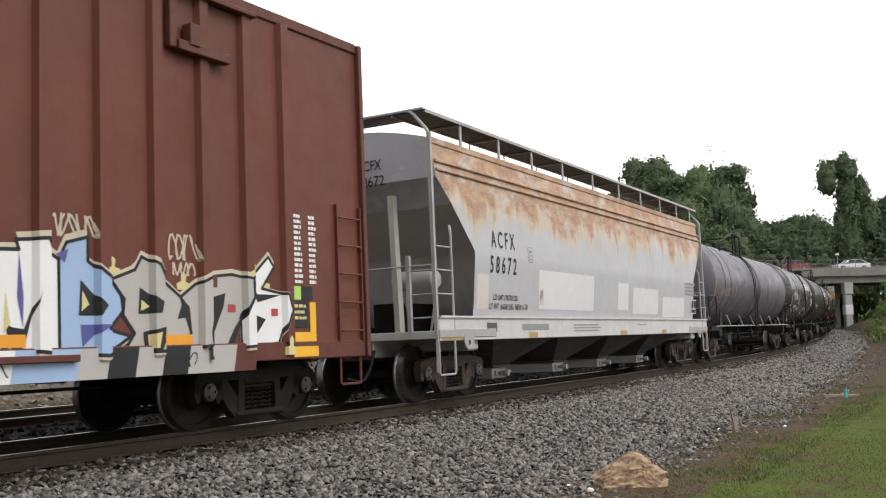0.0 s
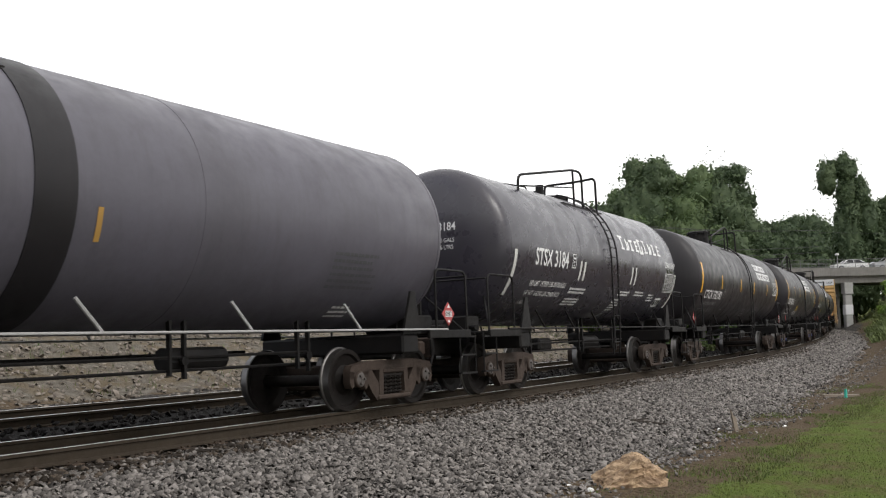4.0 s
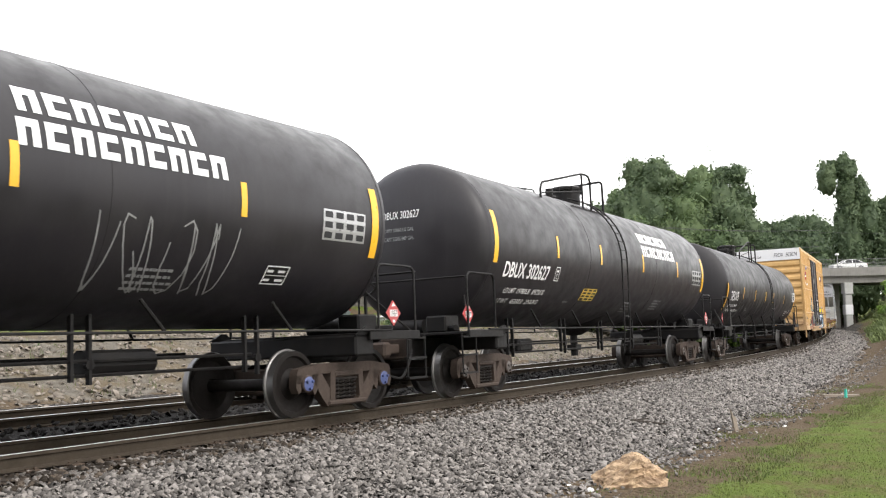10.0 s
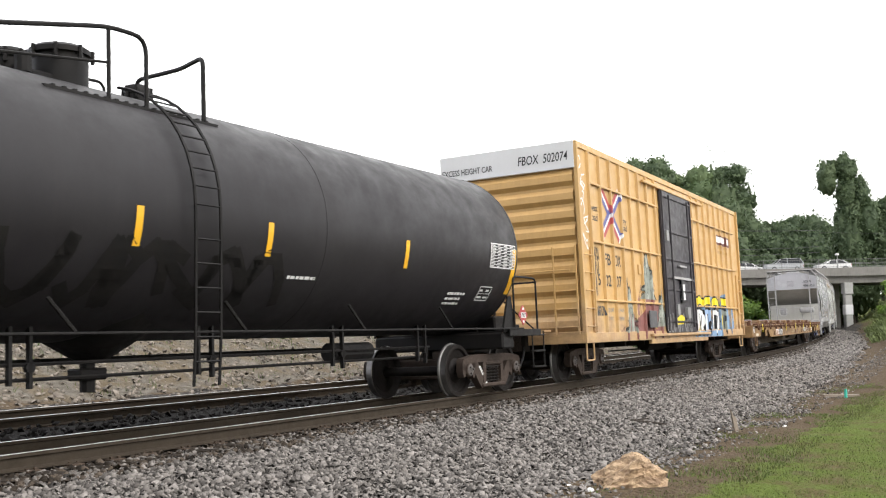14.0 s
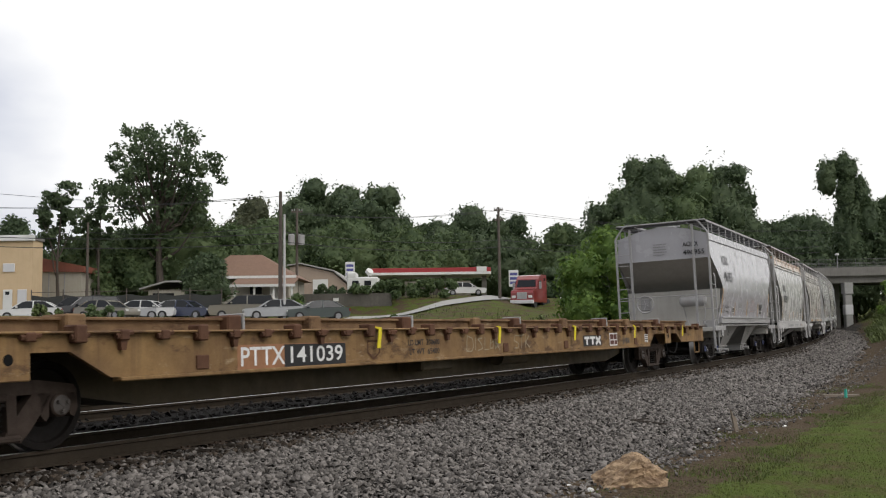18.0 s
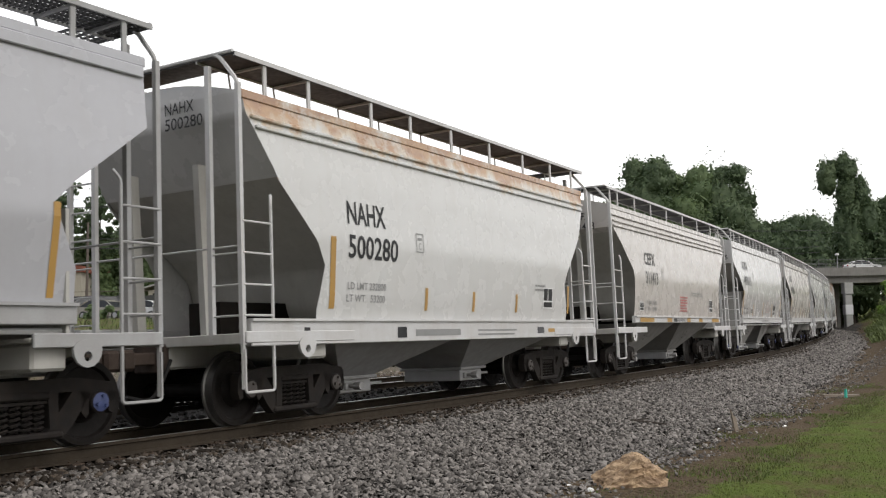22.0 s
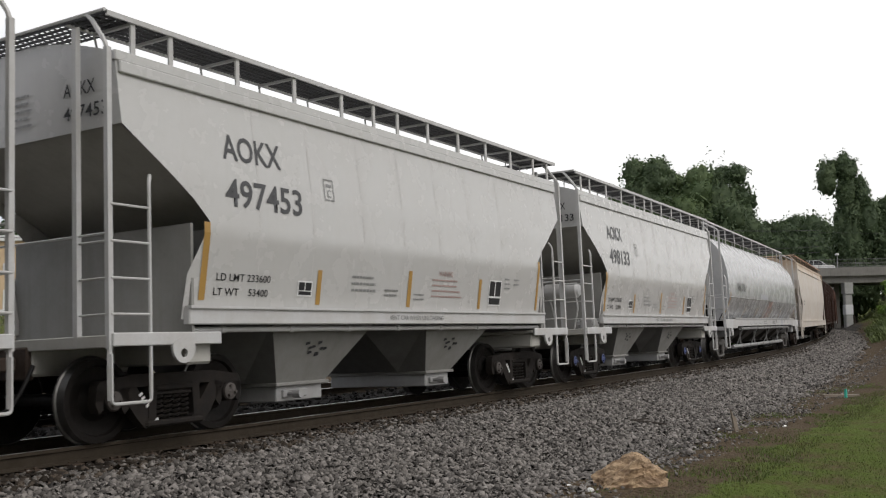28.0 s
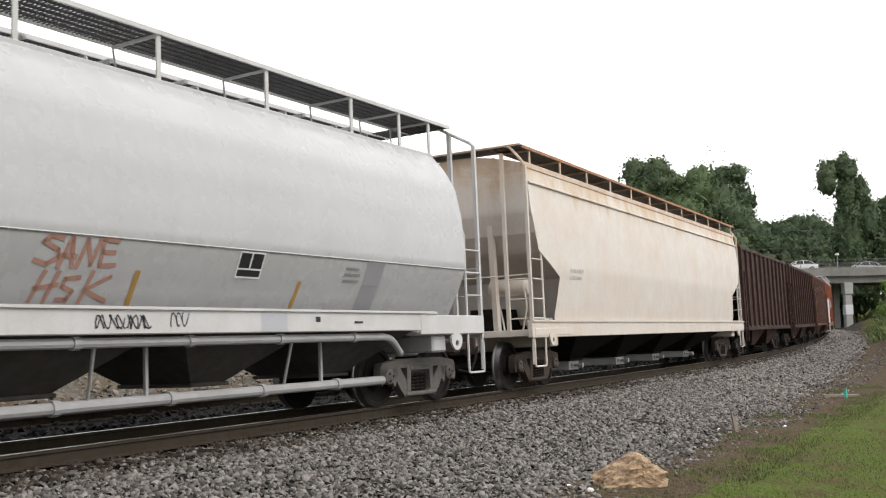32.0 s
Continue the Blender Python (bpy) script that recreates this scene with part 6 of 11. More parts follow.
# ---------------------------------------------------------------- box cars
def box_car(label, s0, mat, half, wide, z0, zr, ribs_x, door, door_mat, end_mat, truck_look, band=None, hrails=(), rib=(0.055, 0.028, 0.06), steel=None):
    car = thing("box_car", label, "box car", "freight train")
    centres = 12.4
    CARS.append((car, s0, centres))
    steel = steel or mat
    crown = 0.05
    rb, rt_, rd = rib
    b = Build()
    b.box(-half, half, -wide, wide, z0 + 0.1, zr - 0.05)
    part("body", b, mat, car)
    # roof with cross seams
    b = Build()
    rows = [[(u, w * (wide + 0.03), zr - 0.06 + crown * (1 - abs(w))) for w in np.linspace(-1, 1, 5)] for u in np.linspace(-half - 0.02, half + 0.02, 3)]
    b.grid(rows)
    for u in np.arange(-half + 0.6, half, 0.92):
        b.prism([(-wide - 0.02, zr - 0.04), (0, zr + crown - 0.035), (wide + 0.02, zr - 0.04), (wide + 0.02, zr - 0.06), (-wide - 0.02, zr - 0.06)], u - 0.03, u + 0.03, "x")
    part("roof", b, band or M["sheet_silver"], car)
    for y in (-1, 1):
        b = Build().box(-half, half, y * wide - 0.03, y * wide + 0.03, zr - 0.16, zr - 0.02, 0.01)
        part("eave", b, steel, car)
        b = Build().box(-half, half, y * wide - 0.035, y * wide + 0.035, z0, z0 + 0.22, 0.01)
        b.box(door[0] - 1.4, door[1] + 1.4, y * wide - 0.045, y * wide + 0.045, z0 - 0.10, z0 + 0.02, 0.01)
        part("side_sill", b, steel, car)
        for x in ribs_x:
            if door[0] - 0.05 < x < door[1] + 0.05 and y < 0:
                continue
            b = Build().prism([(x - rb, y * wide), (x - rt_, y * (wide + rd)), (x + rt_, y * (wide + rd)), (x + rb, y * wide)], z0 + 0.22, zr - 0.16, "z")
            part("side_post", b, mat, car)
        for x0, x1, z in hrails:
            b = Build().box(x0, x1, y * (wide + 0.03) - 0.03, y * (wide + 0.03) + 0.03, z, z + 0.05, 0.01)
            part("side_strap", b, mat, car)
    # ends with broad horizontal corrugations
    for s in (-1, 1):
        n = 9
        prof = []
        for i in range(n):
            a = z0 + 0.25 + i * (zr - 0.85 - z0) / n
            k = (zr - 0.85 - z0) / n
            prof += [(a, 0.0), (a + k * 0.25, 0.07), (a + k * 0.6, 0.07), (a + k * 0.85, 0.0)]
        prof.append((zr - 0.62, 0.0))
        rows = [[(s * (half + 0.002 + d), w, z) for w in (-wide + 0.06, wide - 0.06)] for z, d in prof]
        part("end_wall", Build().grid(rows), end_mat, car, "corrugated steel end")
        b = Build()
        for y in (-1, 1):
            b.box(min(s * half, s * (half + 0.08)), max(s * half, s * (half + 0.08)), y * wide - 0.08, y * wide + 0.012, z0, zr - 0.04, 0.01)
        b.box(min(s * half, s * (half + 0.08)), max(s * half, s * (half + 0.08)), -wide, wide, z0, z0 + 0.25, 0.01)
        part("end_frame", b, steel, car)
        if band:
            b = Build().box(min(s * half, s * (half + 0.085)), max(s * half, s * (half + 0.085)), -wide - 0.01, wide + 0.01, zr - 0.62, zr - 0.03, 0.01)
            part("end_band", b, band, car, "white painted top band")
        # ladders: side rungs and end rungs, low
        x = s * (half - 0.30)
        b = Build()
        for i in range(5):
            z = z0 + 0.35 + i * 0.38
            b.bend([(x - 0.24, -wide, z), (x - 0.24, -wide - 0.075, z), (x + 0.24, -wide - 0.075, z), (x + 0.24, -wide, z)], 0.013, 6, 0.03)
        for dx in (-0.26, 0.26):
            b.box(x + dx - 0.015, x + dx + 0.015, -wide - 0.05, -wide, z0 + 0.2, z0 + 2.05)
        b.bend([(x - 0.22, -wide, z0 + 0.05), (x - 0.22, -wide, z0 - 0.36), (x + 0.22, -wide, z0 - 0.36), (x + 0.22, -wide, z0 + 0.05)], 0.018, 6, 0.04)
        part("ladder", b, steel, car)
        b = Build()
        xx = s * (half + 0.14)
        for i in range(5):
            z = z0 + 0.35 + i * 0.38
            b.rod((xx, -wide + 0.08, z), (xx, -wide + 0.55, z), 0.013, 6)
            b.rod((xx, wide - 0.08, z), (xx, wide - 0.55, z), 0.013, 6)
        for y in (-wide + 0.06, -wide + 0.57, wide - 0.06, wide - 0.57):
            b.box(xx - 0.015, xx + 0.015, y - 0.015, y + 0.015, z0 + 0.2, z0 + 2.05)
        b.box(min(xx, xx + s * 0.35), max(xx, xx + s * 0.35), -0.9, 0.9, z0 + 0.27, z0 + 0.31)
        b.rod((xx + s * 0.02, -wide + 0.2, z0 + 1.55), (xx + s * 0.02, wide - 0.2, z0 + 1.55), 0.014, 6)
        part("end_ladder", b, steel, car)
        b = Build()
        b.box(min(s * half, s * (half + 0.25)), max(s * half, s * (half + 0.25)), -0.35, 0.35, 0.70, 1.05, 0.02)
        b.box(s * centres / 2 - 0.2, s * centres / 2 + 0.2, -1.4, 1.4, 0.72, z0 + 0.1, 0.02)
        part("bolster", b, M["under"], car)
        coupler(car, s * (half + 0.2), s)
        add_truck(car, s * centres / 2, truck_look, "dark")
    b = Build()
    b.box(-half + 0.3, half - 0.3, -0.35, 0.35, 0.68, z0 + 0.1)
    for x in np.arange(-4.5, 4.6, 1.5):
        b.box(x - 0.05, x + 0.05, -1.4, 1.4, z0 - 0.12, z0 + 0.1)
    b.rod((-1.5, -0.9, 0.72), (0.2, -0.9, 0.72), 0.18, 12)
    b.box(1.4, 2.1, -1.0, -0.5, 0.52, 0.85, 0.03)
    b.rod((-4, -0.8, 0.6), (4, -0.8, 0.6), 0.02, 6)
    part("underframe", b, M["under"], car, "", True)
    # sliding door with its rails, bars and lock rods
    d0, d1 = door
    zt = zr - 0.36
    dr = part("door", Build().box(d0, d1, -wide - 0.085, -wide - 0.02, z0 + 0.16, zt, 0.012), door_mat, car, "wide sliding door")
    for z in (z0 + 0.42, z0 + 1.28, z0 + 1.60, z0 + 2.10, z0 + 2.85, zt - 0.18):
        part("door_stiffener", Build().box(d0 + 0.03, d1 - 0.03, -wide - 0.115, -wide - 0.08, z, z + 0.06, 0.01), door_mat, dr)
    for x in (d0 + 0.03, d1 - 0.09):
        part("door_edge", Build().box(x, x + 0.06, -wide - 0.12, -wide - 0.08, z0 + 0.2, zt - 0.02, 0.01), door_mat, dr)
    for x in (d0 + 0.56, d1 - 0.56):
        part("lock_rod", Build().rod((x, -wide - 0.15, z0 + 0.3), (x, -wide - 0.15, zt - 0.1), 0.026, 7), door_mat, dr)
    part("lock_bar", Build().box(d0 + 1.25, d0 + 1.95, -wide - 0.17, -wide - 0.12, z0 + 1.95, z0 + 2.0, 0.005), M["steel_grey"], dr, "worn steel lock bar")
    part("lock_bar", Build().box(d0 + 0.6, d1 - 0.6, -wide - 0.16, -wide - 0.12, z0 + 1.60, z0 + 1.67, 0.005), M["steel_grey"], dr, "worn steel lock bar")
    part("lock_plate", Build().box(d0 + 1.35, d0 + 1.72, -wide - 0.16, -wide - 0.115, z0 + 0.98, z0 + 1.60, 0.02), M["ink_black"], dr, "black lock plate")
    for x, w_, z, h_ in ((d0 + 1.42, 0.2, z0 + 1.30, 0.18), (d0 + 1.45, 0.16, z0 + 1.05, 0.2), (d0 + 0.12, 0.2, z0 + 2.6, 0.28), (d0 + 0.75, 0.24, z0 + 0.62, 0.3), (d0 + 1.8, 0.3, z0 + 0.55, 0.3)):
        part("door_label", Build().box(x, x + w_, -wide - 0.166, -wide - 0.08, z, z + h_), M["ink_grey"] if h_ > 0.25 else M["ink_white"], dr, "worn paper label")
    b = Build()
    b.box(d0 - 1.5, d1 + 1.5, -wide - 0.10, -wide - 0.03, zt, zt + 0.07, 0.01)
    b.box(d0 - 1.5, d1 + 1.5, -wide - 0.12, -wide - 0.03, z0 + 0.08, z0 + 0.15, 0.01)
    part("door_track", b, steel, car)
    return car


# brown car with the big painted letters, its rear half in view
def folds(posts, rib):
    return sorted(x + d for x in posts for d in (-rib[0], -rib[1], rib[1], rib[0]))


def rib_wrap(y, posts, rib, lift):
    """Follows a side wall over its posts."""
    def wrap(u, v):
        d = min(abs(u - x) for x in posts)
        k = min(max((rib[0] - d) / (rib[0] - rib[1]), 0.0), 1.0)
        return Vector((u, -(y + rib[2] * k + lift), v))
    return wrap


def painted(name, polys, mat, car, y, posts, rib, lift, label):
    """Paint laid over a ribbed side."""
    me = flat_mesh(polys)
    bm = bmesh.new()
    bm.from_mesh(me)
    us = [p.co.x for p in bm.verts]
    for u in folds(posts, rib):
        if min(us) < u < max(us):
            bmesh.ops.bisect_plane(bm, geom=bm.verts[:] + bm.edges[:] + bm.faces[:], plane_co=(u, 0, 0), plane_no=(1, 0, 0))
    bm.to_mesh(me)
    bm.free()
    return decal(name, me, mat, car, rib_wrap(y, posts, rib, lift), 0, 0, label, cut=0)


def spray(name, col, lo=0.42, hi=0.62, scale=2.2, rough=0.6):
    """Spray paint that thins out in patches."""
    m, n, l, p = nodes(name)
    vec = n.new("ShaderNodeTexCoord").outputs["Object"]
    fine = noise_node(n, l, vec, scale * 3, 4.0)
    l.new(blend(n, l, spread(n, l, fine, 0.3, 0.7), col, tuple(c * 0.6 for c in col)), p.inputs["Base Color"])
    l.new(spread(n, l, noise_node(n, l, vec, scale, 5.0, 0.6, (1, 1, 0.7)), lo, hi, 0.0, 0.92), p.inputs["Alpha"])
    p.inputs["Roughness"].default_value = rough
    return m


M["spray_mist"] = spray("spray_mist", (0.27, 0.30, 0.26), 0.18, 0.36)
M["spray_pale"] = spray("spray_pale", (0.46, 0.49, 0.43), 0.40, 0.55, 3.5)
M["spray_red"] = spray("spray_red", (0.24, 0.09, 0.08), 0.10, 0.30, 1.6)
M["spray_rose"] = spray("spray_rose", (0.42, 0.22, 0.20), 0.46, 0.62, 2.4)
M["spray_dark"] = spray("spray_dark", (0.045, 0.05, 0.05), 0.40, 0.55, 4.0)
M["spray_blue"] = spray("spray_blue", (0.20, 0.34, 0.52), 0.36, 0.55, 2.4)
M["tag_dust"] = plain("tag_dust", (0.40, 0.38, 0.36), 0.5)
M["tag_straw"] = plain("tag_straw", (0.58, 0.50, 0.24), 0.5)

RIB_B = (0.10, 0.065, 0.075)
POST_B = [6.16 - 0.705 * k for k in range(20)]
BR = box_car("reddish brown ribbed box car with painted graffiti", -140.02, M["box_brown"], 7.75, 1.57, 0.80, 5.22,
             POST_B, (-1.5, 1.5), M["box_brown"], M["box_brown"], "dark", steel=M["brown_steel"], rib=RIB_B)
b = Build()
b.box(4.3, 5.1, -1.72, -1.60, 4.28, 4.40, 0.01)
b.box(4.45, 4.6, -1.74, -1.60, 4.36, 4.62, 0.01)
b.box(4.2, 4.3, -1.68, -1.58, 4.30, 4.85, 0.01)
b.box(3.6, 5.6, -1.70, -1.58, 4.98, 5.04, 0.01)
part("door_stop", b, M["brown_steel"], BR)
for u in (6.33, 6.62):
    decal("small_print", flat_mesh(words_as_bars(u, 2.60, 0.16, 13, 0.045, 0.07, rnd)), M["ink_white"], BR, side_wrap(-1.575), 0, 0, "faded white stencil rows", cut=0)["kind"] = "stuff"
for u0, u1, z0, z1, m, lab in ((6.27, 6.43, 1.55, 1.72, "tag_green", "green label"), (6.45, 6.66, 1.55, 1.72, "ink_black", "black label"), (6.25, 6.56, 1.20, 1.53, "ink_black", "black label"), (6.24, 6.62, 1.00, 1.14, "reflex", "amber reflector"), (6.60, 6.72, 1.0, 1.52, "reflex", "amber reflector"), (6.24, 6.72, 0.83, 0.96, "reflex", "amber reflector"), (7.15, 7.45, 1.35, 1.6, "brown_steel", "faded stencil")):
    decal("sticker", flat_mesh([oblong(u0, u1, z0, z1)]), M[m], BR, side_wrap(-1.582 if z0 > 0.98 else -1.612), 0, 0, lab, cut=0)
decal("small_print", flat_mesh(words_as_bars(6.28, 1.45, 0.25, 3, 0.04, 0.075, rnd)), M["tag_straw"], BR, side_wrap(-1.586), 0, 0, "", cut=0)
# five bulging letters in white, blue, dust grey and white
LET = [("ink_white", [(1.30, 1.0), (1.42, 1.90), (2.40, 1.94), (2.37, 2.03), (2.68, 2.06), (2.74, 1.92), (2.83, 1.87), (2.84, 0.96), (2.47, 1.0), (2.30, 1.05), (2.17, 0.98)]),
       ("tag_blue", [(2.83, 1.87), (2.92, 2.04), (3.17, 2.11), (3.17, 1.87), (3.45, 1.69), (3.58, 1.53), (3.60, 1.38), (3.48, 1.25), (3.38, 1.20), (3.70, 1.12), (3.38, 0.93), (2.84, 0.96)]),
       ("tag_dust", [(3.45, 1.70), (3.76, 1.81), (3.85, 1.95), (4.05, 1.88), (4.14, 1.71), (4.39, 1.54), (4.51, 1.40), (4.54, 1.13), (4.36, 0.96), (3.60, 0.95), (3.75, 1.15), (3.60, 1.34), (3.62, 1.50)]),
       ("tag_dust", [(4.39, 1.54), (4.60, 1.68), (4.84, 1.78), (5.19, 1.82), (5.49, 1.78), (5.50, 1.55), (5.30, 1.25), (5.12, 0.86), (4.78, 0.86), (4.78, 1.00), (4.42, 0.97), (4.54, 1.15)]),
       ("ink_white", [(5.49, 1.78), (5.83, 2.06), (5.93, 1.94), (5.70, 1.67), (6.12, 1.61), (6.19, 1.41), (5.99, 1.01), (5.34, 0.97), (5.33, 1.34), (5.46, 1.50), (5.55, 1.62)])]
ARGS = (BR, 1.573, POST_B, RIB_B)


def ring(q):
    return q + [q[0]]


for k, (m, q) in enumerate(LET):
    cx, cz = sum(a for a, _ in q) / len(q), sum(c for _, c in q) / len(q)
    halo = [(cx + (a - cx) * 1.05, cz + (c - cz) * 1.11 + 0.015) for a, c in q]
    painted("graffiti_halo", [halo], M["tag_cream"], *ARGS, 0.001, "pale halo round a letter")
    painted("graffiti_letter", [q], M[m], *ARGS, 0.003 + 0.0005 * k, "bulging painted letter")
    painted("graffiti_outline", stroke(ring(q), 0.035), M["ink_black"], *ARGS, 0.0065, "black letter outline")
for m, q in (("ink_blue", [(2.40, 1.92), (2.45, 1.50), (2.44, 1.22), (2.38, 1.5)]), ("ink_black", [(2.60, 1.55), (2.46, 1.05), (2.30, 1.06), (2.24, 1.30), (2.32, 1.22), (2.45, 1.20)]), ("tag_straw", [(2.26, 1.55), (2.31, 1.25), (2.24, 1.16)]),
             ("ink_blue", [(2.80, 1.92), (2.94, 1.98), (2.90, 1.84)]), ("ink_black", [(3.08, 1.68), (3.36, 1.43), (3.28, 1.33), (3.06, 1.33)]), ("tag_straw", [(3.10, 1.58), (3.18, 1.44), (3.09, 1.37)]), ("ink_blue", [(3.08, 1.24), (3.42, 1.24), (3.24, 1.14), (3.10, 1.02)]),
             ("ink_black", [(3.82, 1.63), (4.09, 1.48), (4.06, 1.36), (3.80, 1.35)]), ("tag_straw", [(3.84, 1.50), (3.95, 1.43), (3.83, 1.38)]), ("ink_black", [(3.86, 1.16), (4.14, 1.22), (4.14, 1.12), (4.06, 0.97), (3.88, 0.97)]), ("tag_straw", [(3.92, 1.13), (4.06, 1.16), (4.02, 0.99), (3.94, 0.99)]),
             ("ink_black", [(4.42, 1.50), (4.52, 1.44), (4.50, 1.32), (4.34, 1.30)]), ("ink_black", [(4.88, 1.55), (5.08, 1.60), (5.05, 1.45), (4.80, 0.98), (4.78, 1.15)]), ("ink_black", [(5.30, 1.32), (5.40, 1.36), (5.10, 0.86), (5.00, 0.86)]),
             ("ink_black", [(5.52, 1.72), (5.62, 1.60), (6.05, 1.60), (5.62, 1.50)]), ("ink_black", [(5.55, 1.36), (5.76, 1.30), (5.54, 1.06)]), ("tag_dust", [(5.12, 1.30), (5.32, 1.30), (5.20, 1.18), (5.10, 1.18)])):
    painted("graffiti_fill", [q], M[m], *ARGS, 0.008 if m != "tag_straw" else 0.0095, "painted inner shape")
for u0, u1, z0, z1, m in ((2.10, 2.47, 1.03, 1.15, "tag_orange"), (4.10, 4.56, 1.01, 1.13, "tag_orange"), (5.11, 5.24, 1.38, 1.47, "ink_red"), (5.86, 5.98, 1.34, 1.43, "ink_red"), (4.84, 4.95, 1.66, 1.80, "brown_steel"), (5.68, 5.86, 0.98, 1.04, "ink_white")):
    painted("graffiti_patch", [oblong(u0, u1, z0, z1)], M[m], *ARGS, 0.0105, "square patch in the painting")
for u, z, h in ((3.47, 1.74, 0.2), (4.44, 1.62, 0.2), (5.55, 1.80, 0.18), (5.76, 1.68, 0.14), (6.15, 0.86, 0.24)):
    painted("graffiti_blob", [[(u - 0.09, z), (u + 0.09, z), (u + 0.10, z + h * 0.35), (u + 0.03, z + h * 0.45), (u + 0.045, z + h * 0.8), (u, z + h), (u - 0.04, z + h * 0.8), (u - 0.03, z + h * 0.5), (u - 0.10, z + h * 0.35)]], M["tag_straw"], *ARGS, 0.0022, "small straw-coloured blob")
painted("graffiti_blade", [[(3.55, 1.74), (3.68, 1.82), (3.90, 2.02), (3.82, 1.84), (3.66, 1.74)]], M["tag_cream"], *ARGS, 0.0024, "pale painted blade")
for u, z, w, h, n_, sd in ((2.75, 2.10, 0.5, 0.22, 5, 22), (4.24, 1.95, 0.42, 0.28, 4, 21), (4.30, 1.78, 0.3, 0.14, 3, 24), (1.4, 2.0, 0.6, 0.3, 5, 25)):
    painted("graffiti_scrawl", scrawl(u, z, w, h, n_, 0.022, sd, "")(lambda q: q)[0][0], M["tag_cream"], *ARGS, 0.004, "thin sprayed scrawl")["kind"] = "stuff"
for i, m in enumerate(("ink_white", "ink_white", "ink_white", "tag_blue", "tag_blue", "tag_dust", "ink_black", "tag_dust", "ink_black", "tag_dust", "tag_dust", "brown_steel")):
    u = 1.2 + i * 0.36
    decal("graffiti_shade", flat_mesh([[(u, 0.70), (u + 0.36, 0.70), (u + 0.42, 1.005), (u + 0.06, 1.005)]]), M[m], BR, side_wrap(-1.6185), 0, 0, "paint carried down over the sill", cut=0)
decal("graffiti_scrawl", flat_mesh(scrawl(4.15, 0.78, 0.42, 0.15, 4, 0.016, 27, "")(lambda q: q)[0][0] + scrawl(1.9, 0.76, 0.36, 0.17, 3, 0.016, 28, "")(lambda q: q)[0][0]), M["ink_black"], BR, side_wrap(-1.6215), 0, 0, "small black tags", cut=0)["kind"] = "stuff"

# yellow excess-height car
RIB_Y = (0.05, 0.028, 0.06)
POST_Y = [-7.10 + 0.71 * k for k in range(8)] + [1.67 + 0.715 * k for k in range(8)]
YB = box_car("orange-yellow excess-height box car with a black door and graffiti", 2.27, M["box_yellow"], 7.78, 1.60, 0.83, 5.16, POST_Y, (-1.72, 1.28), M["door_black"], M["box_yellow"], "light",
             band=M["patch_white"], hrails=[(a, c, z) for a, c in ((-7.05, -1.85), (1.45, 7.2)) for z in (4.28, 3.0, 1.72)], rib=RIB_Y)
yw = side_wrap(-1.607)
for txt, u, z, h, w in (("FB", -6.29, 2.56, 0.25, 0.44), ("OX", -5.56, 2.56, 0.25, 0.42), ("5", -6.76, 2.08, 0.25, None), ("02", -6.29, 2.08, 0.25, 0.40), ("07", -5.56, 2.08, 0.25, 0.40), ("4", -4.87, 2.08, 0.25, None),
                        ("next", -7.00, 3.72, 0.14, 0.44), ("load", -7.00, 3.50, 0.16, 0.42), ("any", -4.90, 3.62, 0.13, 0.36), ("road", -4.92, 3.44, 0.14, 0.40),
                        ("LD LMT", -6.24, 1.50, 0.085, 0.42), ("LT WT", -6.24, 1.31, 0.085, 0.36), ("215400", -5.50, 1.50, 0.085, 0.38), ("70600", -5.46, 1.31, 0.085, 0.32)):
    decal("lettering", text_mesh(txt, h, w, 0.012 if h > 0.2 else 0.008), M["ink_black" if h > 0.1 else "ink_grey"], YB, yw, u, z, "black painted lettering", cut=0)
# emblem of two crossed banded arrows
for (a, c, d, e), up in (((-6.24, 4.20, -5.12, 3.26), 0), ((-6.24, 3.28, -5.08, 4.24), 1)):
    n_ = math.hypot(d - a, e - c)
    px, pz = -(e - c) / n_, (d - a) / n_
    for off, w, m in ((0.0, 0.28, "ink_white"), (-0.092, 0.115, "ink_blue" if not up else "ink_red"), (0.092, 0.115, "ink_red" if not up else "ink_blue")):
        q = stroke([(a + px * off, c + pz * off), ((a + d) / 2 + px * off, (c + e) / 2 + pz * off)], w) + stroke([((a + d) / 2 + px * off * -1, (c + e) / 2 - pz * off), (d - px * off, e - pz * off)], w)
        painted("emblem_band", q, M[m], YB, 1.603, POST_Y, RIB_Y, 0.003 + 0.002 * up + (0.001 if m != "ink_white" else 0), "band of the crossed arrows emblem")
decal("lettering", text_mesh("FBOX  502074", 0.19, 1.15, 0.008, 0.15), M["ink_black"], YB, end_wrap(-7.78 - 0.09), 0.32, 4.72, "black mark on the white band", cut=0)
decal("lettering", text_mesh("EXCESS HEIGHT CAR", 0.13, 1.25, 0.008), M["ink_black"], YB, end_wrap(-7.78 - 0.09), -1.55, 4.68, "black warning on the white band", cut=0)
AY = (YB, 1.602, POST_Y, RIB_Y)
painted("logo_panel", [oblong(4.70, 6.62, 3.78, 4.10)], M["brown_steel"], *AY, 0.003, "dark brown panel")
for k in range(3):
    u = 4.80 + k * 0.62
    q = [oblong(u, u + 0.48, 3.86, 4.05)]
    painted("logo_shape", q, M["ink_white"], *AY, 0.005, "white plain block shape")
